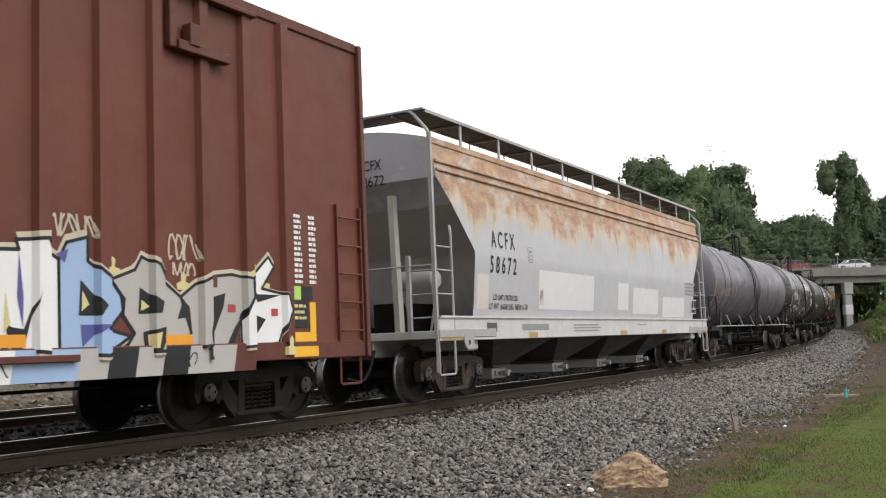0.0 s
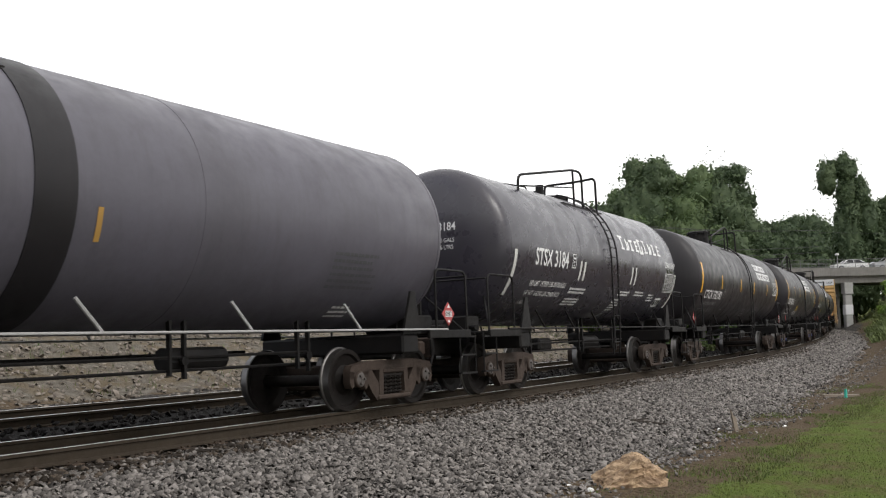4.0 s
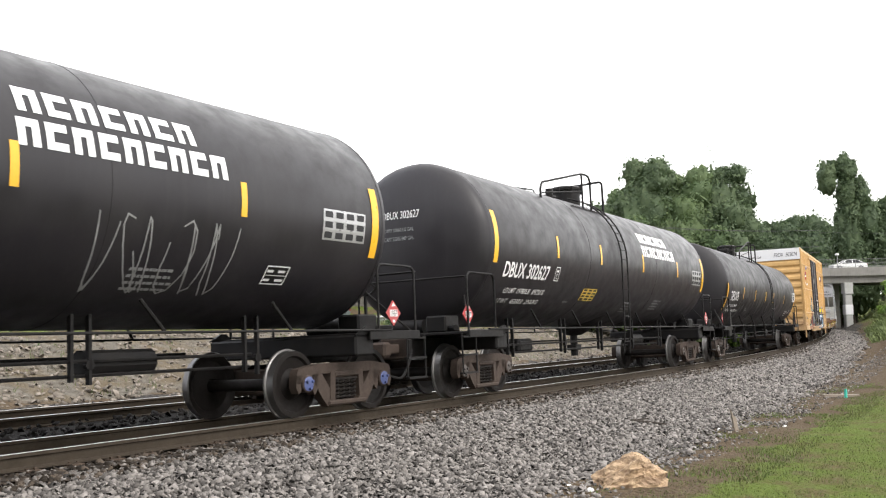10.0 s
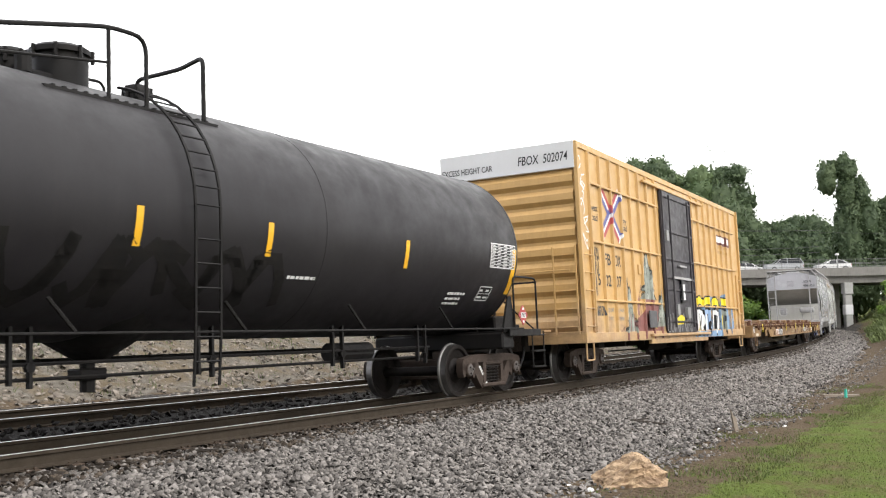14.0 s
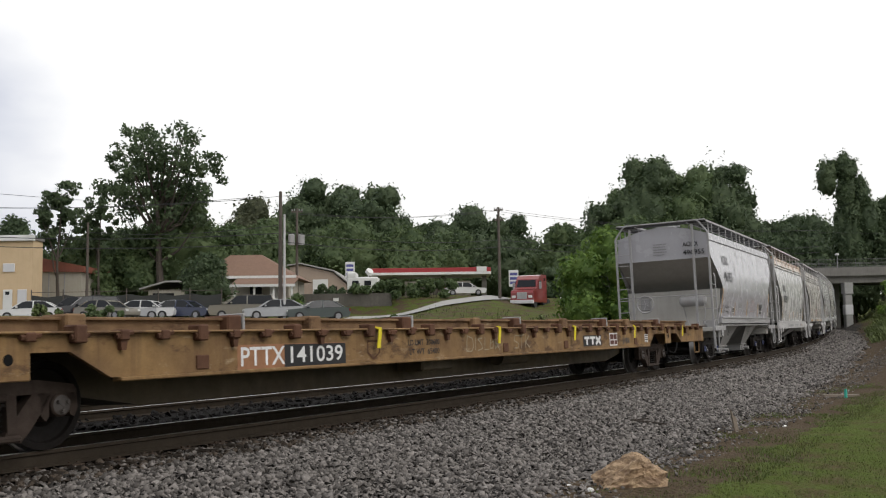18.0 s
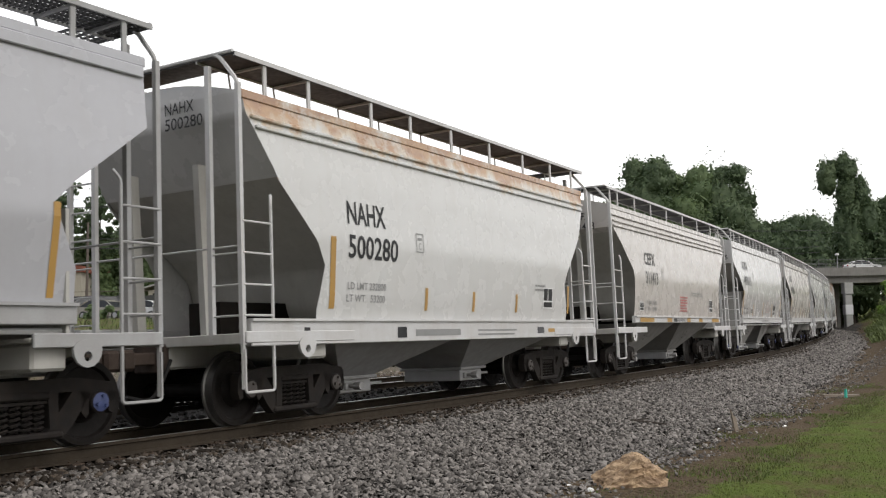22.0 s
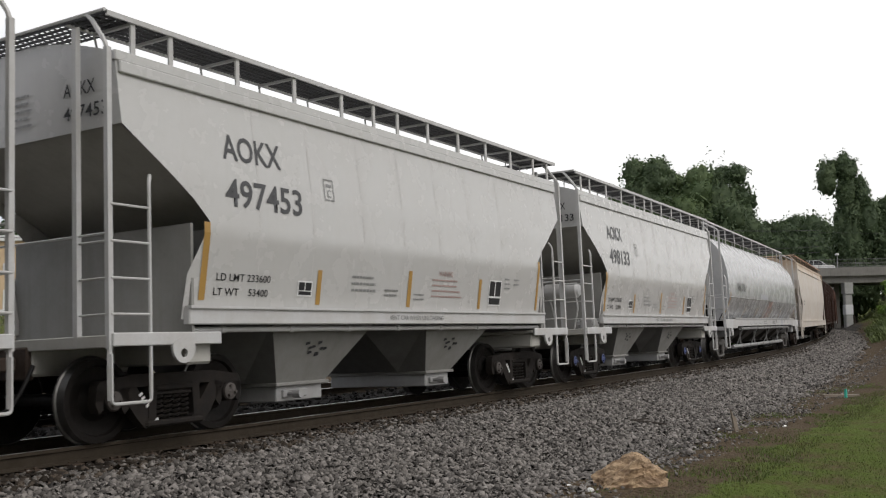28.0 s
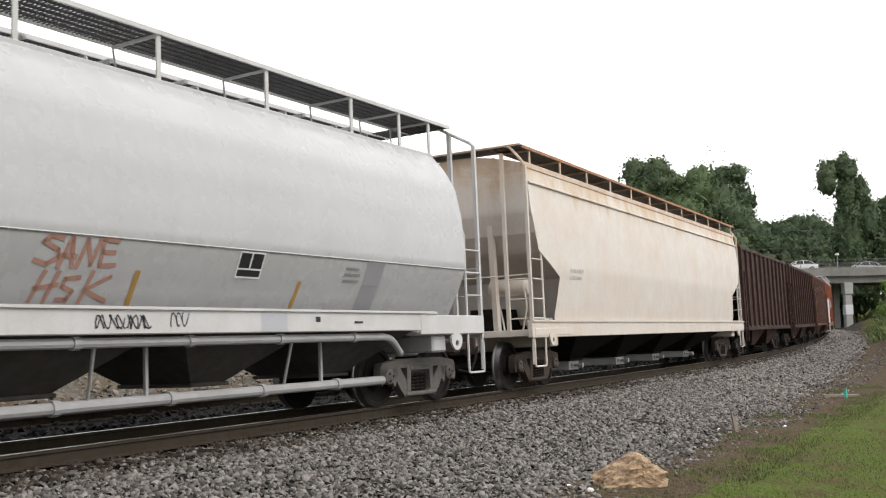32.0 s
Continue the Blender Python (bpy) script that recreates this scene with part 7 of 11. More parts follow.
painted("small_print", words_as_bars(4.85, 3.66, 1.5, 2, 0.09, 0.16, rnd), M["reflex_dull"], *AY, 0.003, "faded print")["kind"] = "stuff"
# graffiti: three sprayed conifers on a dull red ground, a low coloured tag behind the door
def conifer(u, w, z0, z1, steps):
    left, right = [], []
    for i in range(steps):
        t = i / steps
        k = w / 2 * (1 - t)
        z = z0 + (z1 - z0) * t
        left += [(u - k, z), (u - k * 0.62, z + (z1 - z0) / steps * 0.75)]
        right += [(u + k, z), (u + k * 0.62, z + (z1 - z0) / steps * 0.75)]
    return left + [(u, z1)] + right[::-1]


painted("graffiti_ground", [[(-5.6, 0.86), (-1.85, 0.86), (-1.80, 1.62), (-2.5, 1.75), (-2.7, 1.95), (-3.5, 1.9), (-3.6, 1.5), (-4.3, 1.3), (-4.4, 1.1), (-5.3, 1.0)]], M["spray_red"], *AY, 0.002, "dull red sprayed ground")
painted("graffiti_ground", [[(-6.0, 0.84), (-4.0, 0.84), (-4.2, 1.3), (-5.2, 1.15)], [(-4.2, 1.5), (-3.6, 2.3), (-2.4, 2.3), (-1.9, 1.7), (-3, 1.2)]], M["spray_rose"], *AY, 0.0014, "rose sprayed haze")
for u, w, z0, z1, st in ((-4.63, 0.9, 1.02, 2.12, 4), (-3.12, 1.36, 1.84, 3.02, 5), (-2.02, 0.84, 1.16, 2.32, 4)):
    painted("graffiti_tree", [conifer(u, w, z0, z1, st)], M["spray_mist"], *AY, 0.0034, "grey-green sprayed conifer")
    for k in (-0.26, 0.0, 0.24):
        painted("graffiti_streak", stroke([(u + k * w, z0 + 0.05), (u + k * w * 0.5, z0 + (z1 - z0) * 0.55), (u + k * 0.1, z1 - 0.08)], 0.11), M["spray_pale"], *AY, 0.0046, "pale streak")
    painted("graffiti_edge", stroke(conifer(u, w * 1.02, z0, z1, st), 0.05), M["spray_dark"], *AY, 0.0056, "dark sprayed edge")
for k in range(4):
    u = -4.62 + k * 0.13
    painted("graffiti_streak", stroke([(u, 0.92), (u + 0.01, 1.45)], 0.05), M["spray_dark" if k % 2 else "spray_red"], *AY, 0.0062, "sprayed trunk line")
painted("graffiti_streak", stroke([(-4.90, 1.25), (-4.89, 1.52)], 0.05), M["tag_yellow"], *AY, 0.006, "yellow streak")
painted("graffiti_streak", stroke([(-2.58, 1.15), (-2.57, 1.50)], 0.09), M["tag_yellow"], *AY, 0.006, "yellow streak")
part("placard_board", Build().box(-3.32, -2.70, -1.69, -1.655, 1.13, 1.56, 0.015), M["ink_faint"], YB, "grey placard board")
part("defect_card", Build().box(-3.84, -3.63, -1.635, -1.60, 2.44, 2.68, 0.01), M["box_yellow"], YB)
for i in range(4):
    u = 1.5 + i * 1.02
    bub = [(u, 1.74), (u + 0.02, 1.96), (u + 0.25, 2.06), (u + 0.62, 2.06), (u + 0.88, 1.96), (u + 0.95, 1.72), (u + 0.6, 1.80), (u + 0.35, 1.80)]
    painted("graffiti_bubble", [bub], M["tag_yellow"], *AY, 0.004, "yellow painted bubble")
    painted("graffiti_outline", stroke(ring(bub), 0.045), M["ink_black"], *AY, 0.006, "black outline")
    let = [(u, 0.92), (u + 0.05, 1.66), (u + 0.40, 1.70), (u + 0.85, 1.62), (u + 0.92, 1.30), (u + 0.78, 0.90), (u + 0.5, 1.10), (u + 0.3, 0.90)]
    painted("graffiti_letter", [let], M[("ink_white", "tag_blue", "ink_white", "spray_mist")[i]], *AY, 0.0032, "painted letter shape")
    painted("graffiti_outline", stroke(ring(let), 0.06) + stroke([(u + 0.42, 1.5), (u + 0.5, 1.12), (u + 0.66, 1.45)], 0.09), M["ink_black"], *AY, 0.0062, "black outline")
    painted("graffiti_fill", [[(u + 0.12, 1.0), (u + 0.2, 1.5), (u + 0.36, 1.5), (u + 0.3, 1.1)]], M[("tag_straw", "ink_white", "ink_black", "tag_yellow")[i]], *AY, 0.0054, "painted inner shape")
painted("graffiti_haze", [[(1.4, 0.88), (6.6, 0.88), (6.5, 1.75), (5.6, 1.7), (5.4, 2.2), (4.6, 2.1), (1.5, 2.0)]], M["spray_blue"], *AY, 0.0022, "blue sprayed haze")
decal("graffiti_haze", flat_mesh([[(1.2, 0.84), (4.75, 0.84), (4.7, 1.02), (1.2, 1.02)]]), M["spray_blue"], YB, side_wrap(-1.648), 0, 0, "", cut=0)
for u, z, w, h, n_, th, sd, m in ((-7.0, 2.62, 0.36, 0.30, 4, 0.016, 36, "ink_black"), (-6.98, 2.32, 0.3, 0.28, 3, 0.014, 43, "ink_black"), (-6.95, 1.85, 0.14, 0.45, 2, 0.014, 39, "ink_faint"), (-7.05, 1.42, 0.6, 0.2, 6, 0.03, 40, "ink_faint"), (-1.75, 1.0, 2.6, 0.5, 9, 0.04, 38, "ink_grey")):
    ob_ = painted("graffiti_tag", scrawl(u, z, w, h, n_, th, sd, "")(lambda q: q)[0][0], M[m], *AY, 0.003, "thin sprayed tag") if u < -2 else decal("graffiti_tag", flat_mesh(scrawl(u, z, w, h, n_, th, sd, "")(lambda q: q)[0][0]), M[m], YB, side_wrap(-1.69), 0, 0, "grey scrawl over the door", cut=0)
    ob_["kind"] = "stuff"
for k in range(5):
    z = 4.75 - k * 0.4
    q = [(-7.62 + 0.16 * k % 0.3 + 0.14 * math.cos(a * 0.9 * (1 + k % 2)) + 0.04 * k, z - a * 0.03 + 0.13 * math.sin(a * 1.1 + k)) for a in range(9)]
    painted("graffiti_tag", stroke(q, 0.03), M["ink_white"], *AY, 0.003, "thin white tag down the corner")["kind"] = "stuff"
painted("graffiti_fill", [[(-0.85, 1.20), (-0.2, 1.22), (-0.05, 1.40), (-0.4, 1.48), (-0.8, 1.38)]], M["tag_yellow"], YB, 1.69, POST_Y, RIB_Y, 0.004, "yellow painted blot")

# ---------------------------------------------------------------- flat car
FC = thing("flat_car", "long weathered yellow empty flat car with tie-down gear", "flat car", "freight train")
CARS.append((FC, 25.6, 20.0))
H = 13.38
b = Build()
b.box(-H, H, -1.42, 1.42, 1.02, 1.10)
part("deck", b, M["rust"], FC, "rust-brown plank deck")
for y in (-1, 1):
    b = Build()
    b.prism([(-H, 0.74), (-11.45, 0.74), (-11.1, 0.98), (-9.3, 0.98), (-8.8, 0.71), (8.4, 0.71), (8.8, 0.98), (10.7, 0.98), (11.15, 0.74), (H, 0.74), (H, 1.15), (-H, 1.15)], y * 1.48 - 0.03, y * 1.48 + 0.03)
    part("beam_cap", Build().box(-H, H, y * 1.50 - 0.08, y * 1.50 + 0.08, 1.152, 1.18, 0.01), M["flat_yellow"], FC)
    part("beam_flange", Build().box(-8.7, 8.3, y * 1.48 - 0.07, y * 1.48 + 0.07, 0.665, 0.708, 0.01), M["flat_yellow"], FC)
    part("side_beam", b, M["flat_yellow"], FC, "side beam of dull dirty yellow paint, rusty")
r4 = random.Random(12)
for i, x in enumerate(np.arange(-12.6, 12.7, 0.56)):
    b = Build()
    k = r4.random()
    b.box(x - 0.06, x + 0.06, -1.60, -1.42, 1.08, 1.15 + 0.05 * k, 0.012)
    b.rod((x - 0.1, -1.56, 1.12), (x + 0.12, -1.56, 1.13 + 0.04 * k), 0.03, 6)
    if i % 3 == 0:
        b.box(x - 0.075, x + 0.075, -1.61, -1.42, 1.06, 1.24, 0.015)
    if i % 3 == 1:
        b.prism([(x - 0.06, 1.15), (x + 0.06, 1.15), (x + 0.03, 0.98), (x - 0.03, 0.98)], -1.57, -1.51)
    part("tie_down", b, M["rust"], FC, "rusty tie-down bracket")
    if i % 2 == 0:
        b = Build().box(x - 0.06, x + 0.06, 1.42, 1.58, 1.08, 1.18, 0.012)
        part("tie_down", b, M["rust"], FC)
b = Build()
for x in np.arange(-11.5, 12, 2.3):
    b.box(x - 0.3, x + 0.3, -1.3, 1.3, 1.10, 1.13 + r4.uniform(0, 0.05), 0.01)
    b.box(x + 0.6, x + 1.4, -0.4 + r4.uniform(-0.5, 0.5), 0.2, 1.10, 1.2, 0.02)
part("deck_fitting", b, M["flat_yellow"], FC)
# long raised guide rails along the deck, with blocks and pedestals on them
for y in (-0.95, 0.95):
    part("guide_rail", Build().box(-H + 0.1, H - 0.1, y - 0.07, y + 0.07, 1.10, 1.33, 0.012).box(-H + 0.1, H - 0.1, y - 0.12, y + 0.12, 1.31, 1.345, 0.006), M["rust_pale"], FC, "rust-brown raised guide rail")
    for k in range(11):
        x = -11.3 + k * 2.13 + 0.25 * (k % 3)
        part("rail_block", Build().box(x - 0.13, x + 0.13, y - 0.20, y + 0.20, 1.12, 1.375, 0.02), M["rust_pale" if k % 2 else "rust"], FC, "worn steel block")
        if k % 2 == 0:
            part("block_face", Build().box(x + 0.14, x + 0.19, y - 0.2, y + 0.2, 1.16, 1.40, 0.01), M["steel_grey"], FC, "pale grey end plate")
for x in (-10.0, 9.9):
    part("bolster_plate", Build().box(x - 0.24, x + 0.24, -1.53, -1.50, 0.72, 1.13, 0.01), M["flat_yellow"], FC, "square yellow plate over the truck")
    part("plate_hole", Build().rod((x, -1.5305, 0.92), (x, -1.527, 0.92), 0.055, 14), M["dark_void"], FC)
for x in (-11.33, -4.0, -0.17, 3.31, 7.06, 11.04):
    b = Build()
    b.prism([(x - 0.08, 0.90), (x + 0.0, 0.895), (x + 0.05, 1.12), (x + 0.05, 1.19), (x - 0.12, 1.205), (x - 0.12, 1.185), (x - 0.03, 1.165), (x - 0.03, 1.12)], -1.60, -1.588)
    part("yellow_flag", b, M["tag_yellow"], FC, "bright yellow strap end")
for s in (-1, 1):
    b = Build()
    b.box(min(s * H, s * (H + 0.06)), max(s * H, s * (H + 0.06)), -1.5, 1.5, 0.72, 1.14, 0.01)
    b.box(min(s * H, s * (H - 2.0)), max(s * H, s * (H - 2.0)), -0.35, 0.35, 0.66, 1.05, 0.02)
    b.bend([(s * (H - 0.5), -1.5, 0.75), (s * (H - 0.5), -1.5, 0.42), (s * (H - 0.95), -1.5, 0.42), (s * (H - 0.95), -1.5, 0.75)], 0.018, 6, 0.04)
    part("end_sill", b, M["flat_yellow"], FC)
    coupler(FC, s * H, s)
    add_truck(FC, s * 9.95, "light", "dark")
b = Build()
b.prism([(-9.2, 0.62), (-7.6, 0.36), (7.6, 0.36), (9.2, 0.62), (9.2, 1.02), (-9.2, 1.02)], -0.62, 0.62)
for x in np.arange(-8, 8.1, 2.0):
    b.box(x - 0.05, x + 0.05, -1.45, 1.45, 0.85, 1.02)
b.box(-2.2, -1.2, -1.2, -0.7, 0.5, 0.85, 0.03)
b.rod((0.8, -1.0, 0.66), (2.0, -1.0, 0.66), 0.17, 12)
part("centre_beam", b, M["beam_shade"], FC, "fish-belly centre beam, shade put into its brown", True)
fw = side_wrap(-1.516)
decal("mark_panel", flat_mesh([oblong(-6.92, -4.74, 0.70, 1.0)]), M["steel_rust"], FC, side_wrap(-1.5135), 0, 0, "dark patched paint under the mark", cut=0)
decal("mark_panel", flat_mesh([oblong(-6.05, -4.74, 0.71, 0.99)]), M["ink_black"], FC, side_wrap(-1.5145), 0, 0, "black patch under the number", cut=0)
decal("lettering", text_mesh("PTTX", 0.22, 0.82, 0.012), M["ink_white"], FC, fw, -6.86, 0.75, "white stencilled reporting mark", cut=0)
decal("lettering", text_mesh("141039", 0.20, 1.12, 0.012), M["ink_white"], FC, fw, -5.93, 0.76, "white stencilled number", cut=0)
decal("lettering", text_mesh("LD LMT  200600", 0.085, 0.95, 0.006), M["ink_black"], FC, fw, -3.12, 0.92, "small black weight stencil", cut=0)
decal("lettering", text_mesh("LT WT  65400", 0.085, 0.90, 0.006), M["ink_black"], FC, fw, -3.08, 0.78, "small black weight stencil", cut=0)
decal("emblem", flat_mesh(stroke([(-4.20, 1.0), (-4.20, 0.84), (-4.05, 0.75), (-3.90, 0.84), (-3.90, 1.0), (-4.20, 1.0)], 0.025)), M["rust"], FC, fw, 0, 0, "faded shield outline", cut=0)
decal("logo_shape", flat_mesh([oblong(3.94, 5.0, 0.76, 0.99)]), M["ink_black"], FC, side_wrap(-1.514), 0, 0, "black company panel", cut=0)
k = []
for u in (3.99, 4.32):
    k += [oblong(u, u + 0.29, 0.91, 0.965), oblong(u + 0.10, u + 0.19, 0.79, 0.91)]
k += stroke([(4.68, 0.81), (4.92, 0.945)], 0.07) + stroke([(4.68, 0.945), (4.92, 0.81)], 0.07)
decal("logo_shape", flat_mesh(k), M["ink_white"], FC, side_wrap(-1.519), 0, 0, "white plain shapes", cut=0)
decal("notice", flat_mesh([oblong(-13.24, -12.98, 0.90, 1.10), oblong(8.0, 8.24, 0.78, 0.98)]), M["ink_white"], FC, side_wrap(-1.5155), 0, 0, "small white notice", cut=0)
decal("small_print", flat_mesh([oblong(8.02, 8.22, 0.93, 0.96), oblong(8.02, 8.2, 0.88, 0.905), oblong(8.02, 8.22, 0.835, 0.86), oblong(8.02, 8.18, 0.795, 0.815), oblong(-13.22, -13.0, 1.04, 1.07), oblong(-13.22, -13.02, 0.98, 1.0), oblong(-13.22, -13.0, 0.92, 0.94)]), M["ink_black"], FC, side_wrap(-1.519), 0, 0, "", cut=0)
decal("lettering", text_mesh("JSH90R", 0.13, 0.52, 0.008), M["ink_faint"], FC, fw, 6.36, 0.78, "small dark stencil", cut=0)
decal("paint_patch", flat_mesh([oblong(-12.6, -12.05, 0.76, 0.86)]), M["tag_cream"], FC, fw, 0, 0, "pale paint patch", cut=0)
decal("data_panel", flat_mesh([oblong(5.52, 6.02, 0.74, 1.03)]), M["ink_white"], FC, fw, 0, 0, "white data panel", cut=0)
decal("data_panel", flat_mesh([oblong(5.55, 5.76, 0.885, 1.0), oblong(5.79, 5.99, 0.885, 1.0), oblong(5.55, 5.79, 0.77, 0.86), oblong(5.82, 5.99, 0.77, 0.86)]), M["brown_steel"], FC, side_wrap(-1.519), 0, 0, "data panel print", cut=0)
CHALK = []
for q in ([(0.78, 1.02), (0.60, 1.03), (0.56, 0.94), (0.74, 0.88), (0.72, 0.80), (0.56, 0.80)], [(0.74, 1.02), (1.0, 1.04)], [(0.88, 1.03), (0.86, 0.79)], [(1.05, 1.02), (1.04, 0.80)], [(1.20, 1.02), (1.05, 0.90), (1.22, 0.80)]):
    CHALK += stroke(q, 0.017)
for q in ([(-1.28, 0.78), (-1.24, 1.04), (-1.06, 1.0), (-1.02, 0.86), (-1.10, 0.78), (-1.26, 0.79)], [(-0.94, 1.02), (-0.96, 0.80)], [(-0.72, 1.0), (-0.86, 0.98), (-0.74, 0.90), (-0.70, 0.82), (-0.86, 0.79)], [(-0.60, 1.0), (-0.62, 0.80), (-0.46, 0.80)],
          [(-0.40, 0.90), (-0.28, 0.94), (-0.30, 0.82), (-0.42, 0.82), (-0.38, 0.98)], [(-0.20, 1.0), (-0.22, 0.80), (-0.10, 0.88), (-0.20, 0.92), (-0.04, 0.78)]):
    CHALK += stroke(q, 0.019)
decal("graffiti", flat_mesh(CHALK), M["tag_chalk"], FC, fw, 0, 0, "chalky scrawl", cut=0)["kind"] = "stuff"
for x in (-7.6, 0.10, 2.88, 7.2):
    part("pocket", Build().box(x, x + 0.2, -1.53, -1.50, 0.74, 0.90, 0.01), M["rust"], FC, "dark stake pocket")

# ---------------------------------------------------------------- open hoppers at the rear


def open_hopper(label, s0, half, zt, mat, group="freight train"):
    car = thing("open_hopper", label, "hopper car", group)
    centres = 2 * half - 3.2
    CARS.append((car, s0, centres))
    for y in (-1, 1):
        part("side_sheet", Build().box(-half, half, y * 1.5 - 0.02, y * 1.5 + 0.02, 1.05, zt), mat, car)
        part("top_chord", Build().box(-half, half, y * 1.5 - 0.07, y * 1.5 + 0.07, zt - 0.06, zt + 0.08, 0.02), mat, car)
        part("side_sill", Build().box(-half, half, y * 1.53 - 0.05, y * 1.53 + 0.05, 0.98, 1.15, 0.02), mat, car)
        for x in np.linspace(-half + 0.1, half - 0.1, 12):
            part("side_post", Build().box(x - 0.06, x + 0.06, y * 1.55 - 0.05, y * 1.55 + 0.05, 1.1, zt, 0.015), mat, car)
    for s in (-1, 1):
        b = Build().box(s * half - 0.03, s * half + 0.03, -1.5, 1.5, 2.4, zt)
        b.add([(s * half, -1.48, 2.4), (s * half, 1.48, 2.4), (s * (half - 2.6), 1.48, 1.0), (s * (half - 2.6), -1.48, 1.0)], [(0, 1, 2, 3)])
        for y in (-1.45, 1.45):
            b.box(s * half - 0.05, s * half + 0.05, y - 0.06, y + 0.06, 0.95, 2.5)
        b.box(min(s * half, s * (half - 2.5)), max(s * half, s * (half - 2.5)), -0.35, 0.35, 0.72, 1.05)
        part("end_sheet", b, mat, car)
        b = Build()
        for z in (1.3, 1.7, 2.1, 2.5, 2.9):
            b.rod((s * half - 0.25, -1.62, z), (s * half + 0.2, -1.62, z), 0.014, 6)
        for dx in (-0.25, 0.2):
            b.box(s * half + dx - 0.02, s * half + dx + 0.02, -1.64, -1.60, 0.6, 3.1)
        part("ladder", b, mat, car)
        coupler(car, s * half, s)
        add_truck(car, s * centres / 2, "dark", "dark")
    b = Build()
    for x in (-1.8, 1.8):
        b.add([(x - 1.6, -1.4, 1.05), (x + 1.6, -1.4, 1.05), (x + 1.6, 1.4, 1.05), (x - 1.6, 1.4, 1.05), (x - 0.4, -1.1, 0.4), (x + 0.4, -1.1, 0.4), (x + 0.4, 1.1, 0.4), (x - 0.4, 1.1, 0.4)],
              [(0, 1, 5, 4), (1, 2, 6, 5), (2, 3, 7, 6), (3, 0, 4, 7), (4, 5, 6, 7)])
    part("discharge_bay", b, mat, car)
    b = Build().box(-half + 0.05, half - 0.05, -1.46, 1.46, zt - 0.5, zt - 0.42)
    part("load", b, M["under"], car, "dark load inside")
    return car


open_hopper("dark brown open hopper car with side posts", 174.75, 5.9, 3.95, M["gon_brown"])
open_hopper("dark brown open hopper car with side posts", 187.5, 5.9, 3.95, M["gon_brown"])
open_hopper("reddish brown open hopper car with side posts", 200.25, 5.9, 3.95, M["gon_rust"])
RED = open_hopper("rust red open hopper car with a white patched side", 213.0, 5.9, 3.95, M["gon_red"])
part("paint_patch", Build().box(-5.6, -2.2, -1.625, -1.615, 1.1, 2.8), M["patch_white"], RED, "large white painted patch")
aokx("white covered hopper far down the train", 216.7, "497001", M["hop_clean"], "53000")
# ---------------------------------------------------------------- ground and track


def step(v, a, b):
    t = np.clip((v - a) / (b - a), 0, 1)
    return t * t * (3 - 2 * t)


def land(x, y):
    """Height of the ground, and how much of it is gravel, grass and rubble."""
    s, o = line_coords(x, y)
    z = np.full(len(s), -0.47)
    ed = -4.9 + 1.1 * step(s, 5, 42)
    z = z + 0.26 * step(o, ed, ed + 2.6)
    z = z - 0.04 * step(o, 2.0, 6.0)
    far = np.interp(o, [7.2, 8.2, 11.5, 14.0, 20.0, 36.0, 46.0], [0.0, 0.25, 1.35, 1.55, 1.75, 2.5, 2.6])
    out = step(s, 95, 130)
    z = z + np.where(o > 7.2, far * (1 - 0.65 * out), 0)
    # the slope up to the station, and the terrace behind the retaining wall
    open_ = step(x, -5.5, 0.5)
    slope = np.clip((y - 70) * 0.073, 0, 2.2)
    terrace = np.clip((y - 72) * 0.012, 0, 0.25) + 1.75 * step(y, 91.2, 92.6) * (0.35 + 0.65 * step(x, -16, -12))
    z = z + step(o, 12, 23) * (open_ * slope + (1 - open_) * terrace)
    z = z - 0.9 * np.exp(-((x - 9.6) / 3.4) ** 2 - ((y - 95) / 8) ** 2)
    z = z - 0.22 * step(y, 52, 57) * (1 - step(y, 73.4, 74.4)) * (1 - step(x, -9, -4)) * step(o, 12, 16)
    bank = step(-o, -ed + 0.3, -ed + 3.2) * np.clip((s - 4) * 0.034, 0, 1.1) + step(-o, 8, 20) * np.clip((s - 30) * 0.06, 0, 4.5)
    bank = bank + 3.1 * step(-o, 4.4, 9.0) * step(s, 46, 72)
    z = z + np.where(o < 0, bank, 0)
    z = z + climb(s)
    grav = step(o, ed - 0.6, ed + 1.0) * (1 - step(o, 7.0, 8.0))
    grass = np.maximum(step(-o, 5.8, 7.1) * (1 - step(s, 5.5, 9.5)), 0.56 * step(o, 11.5, 14.5))
    grass = np.maximum(grass, step(-o, 3.9, 4.8) * step(s, 52, 68))
    rub = step(o, 7.0, 8.2) * (1 - step(o, 11.5, 14.0))
    return z, grav, grass, rub


def land_z(x, y):
    return float(land(np.array([x]), np.array([y]))[0][0])


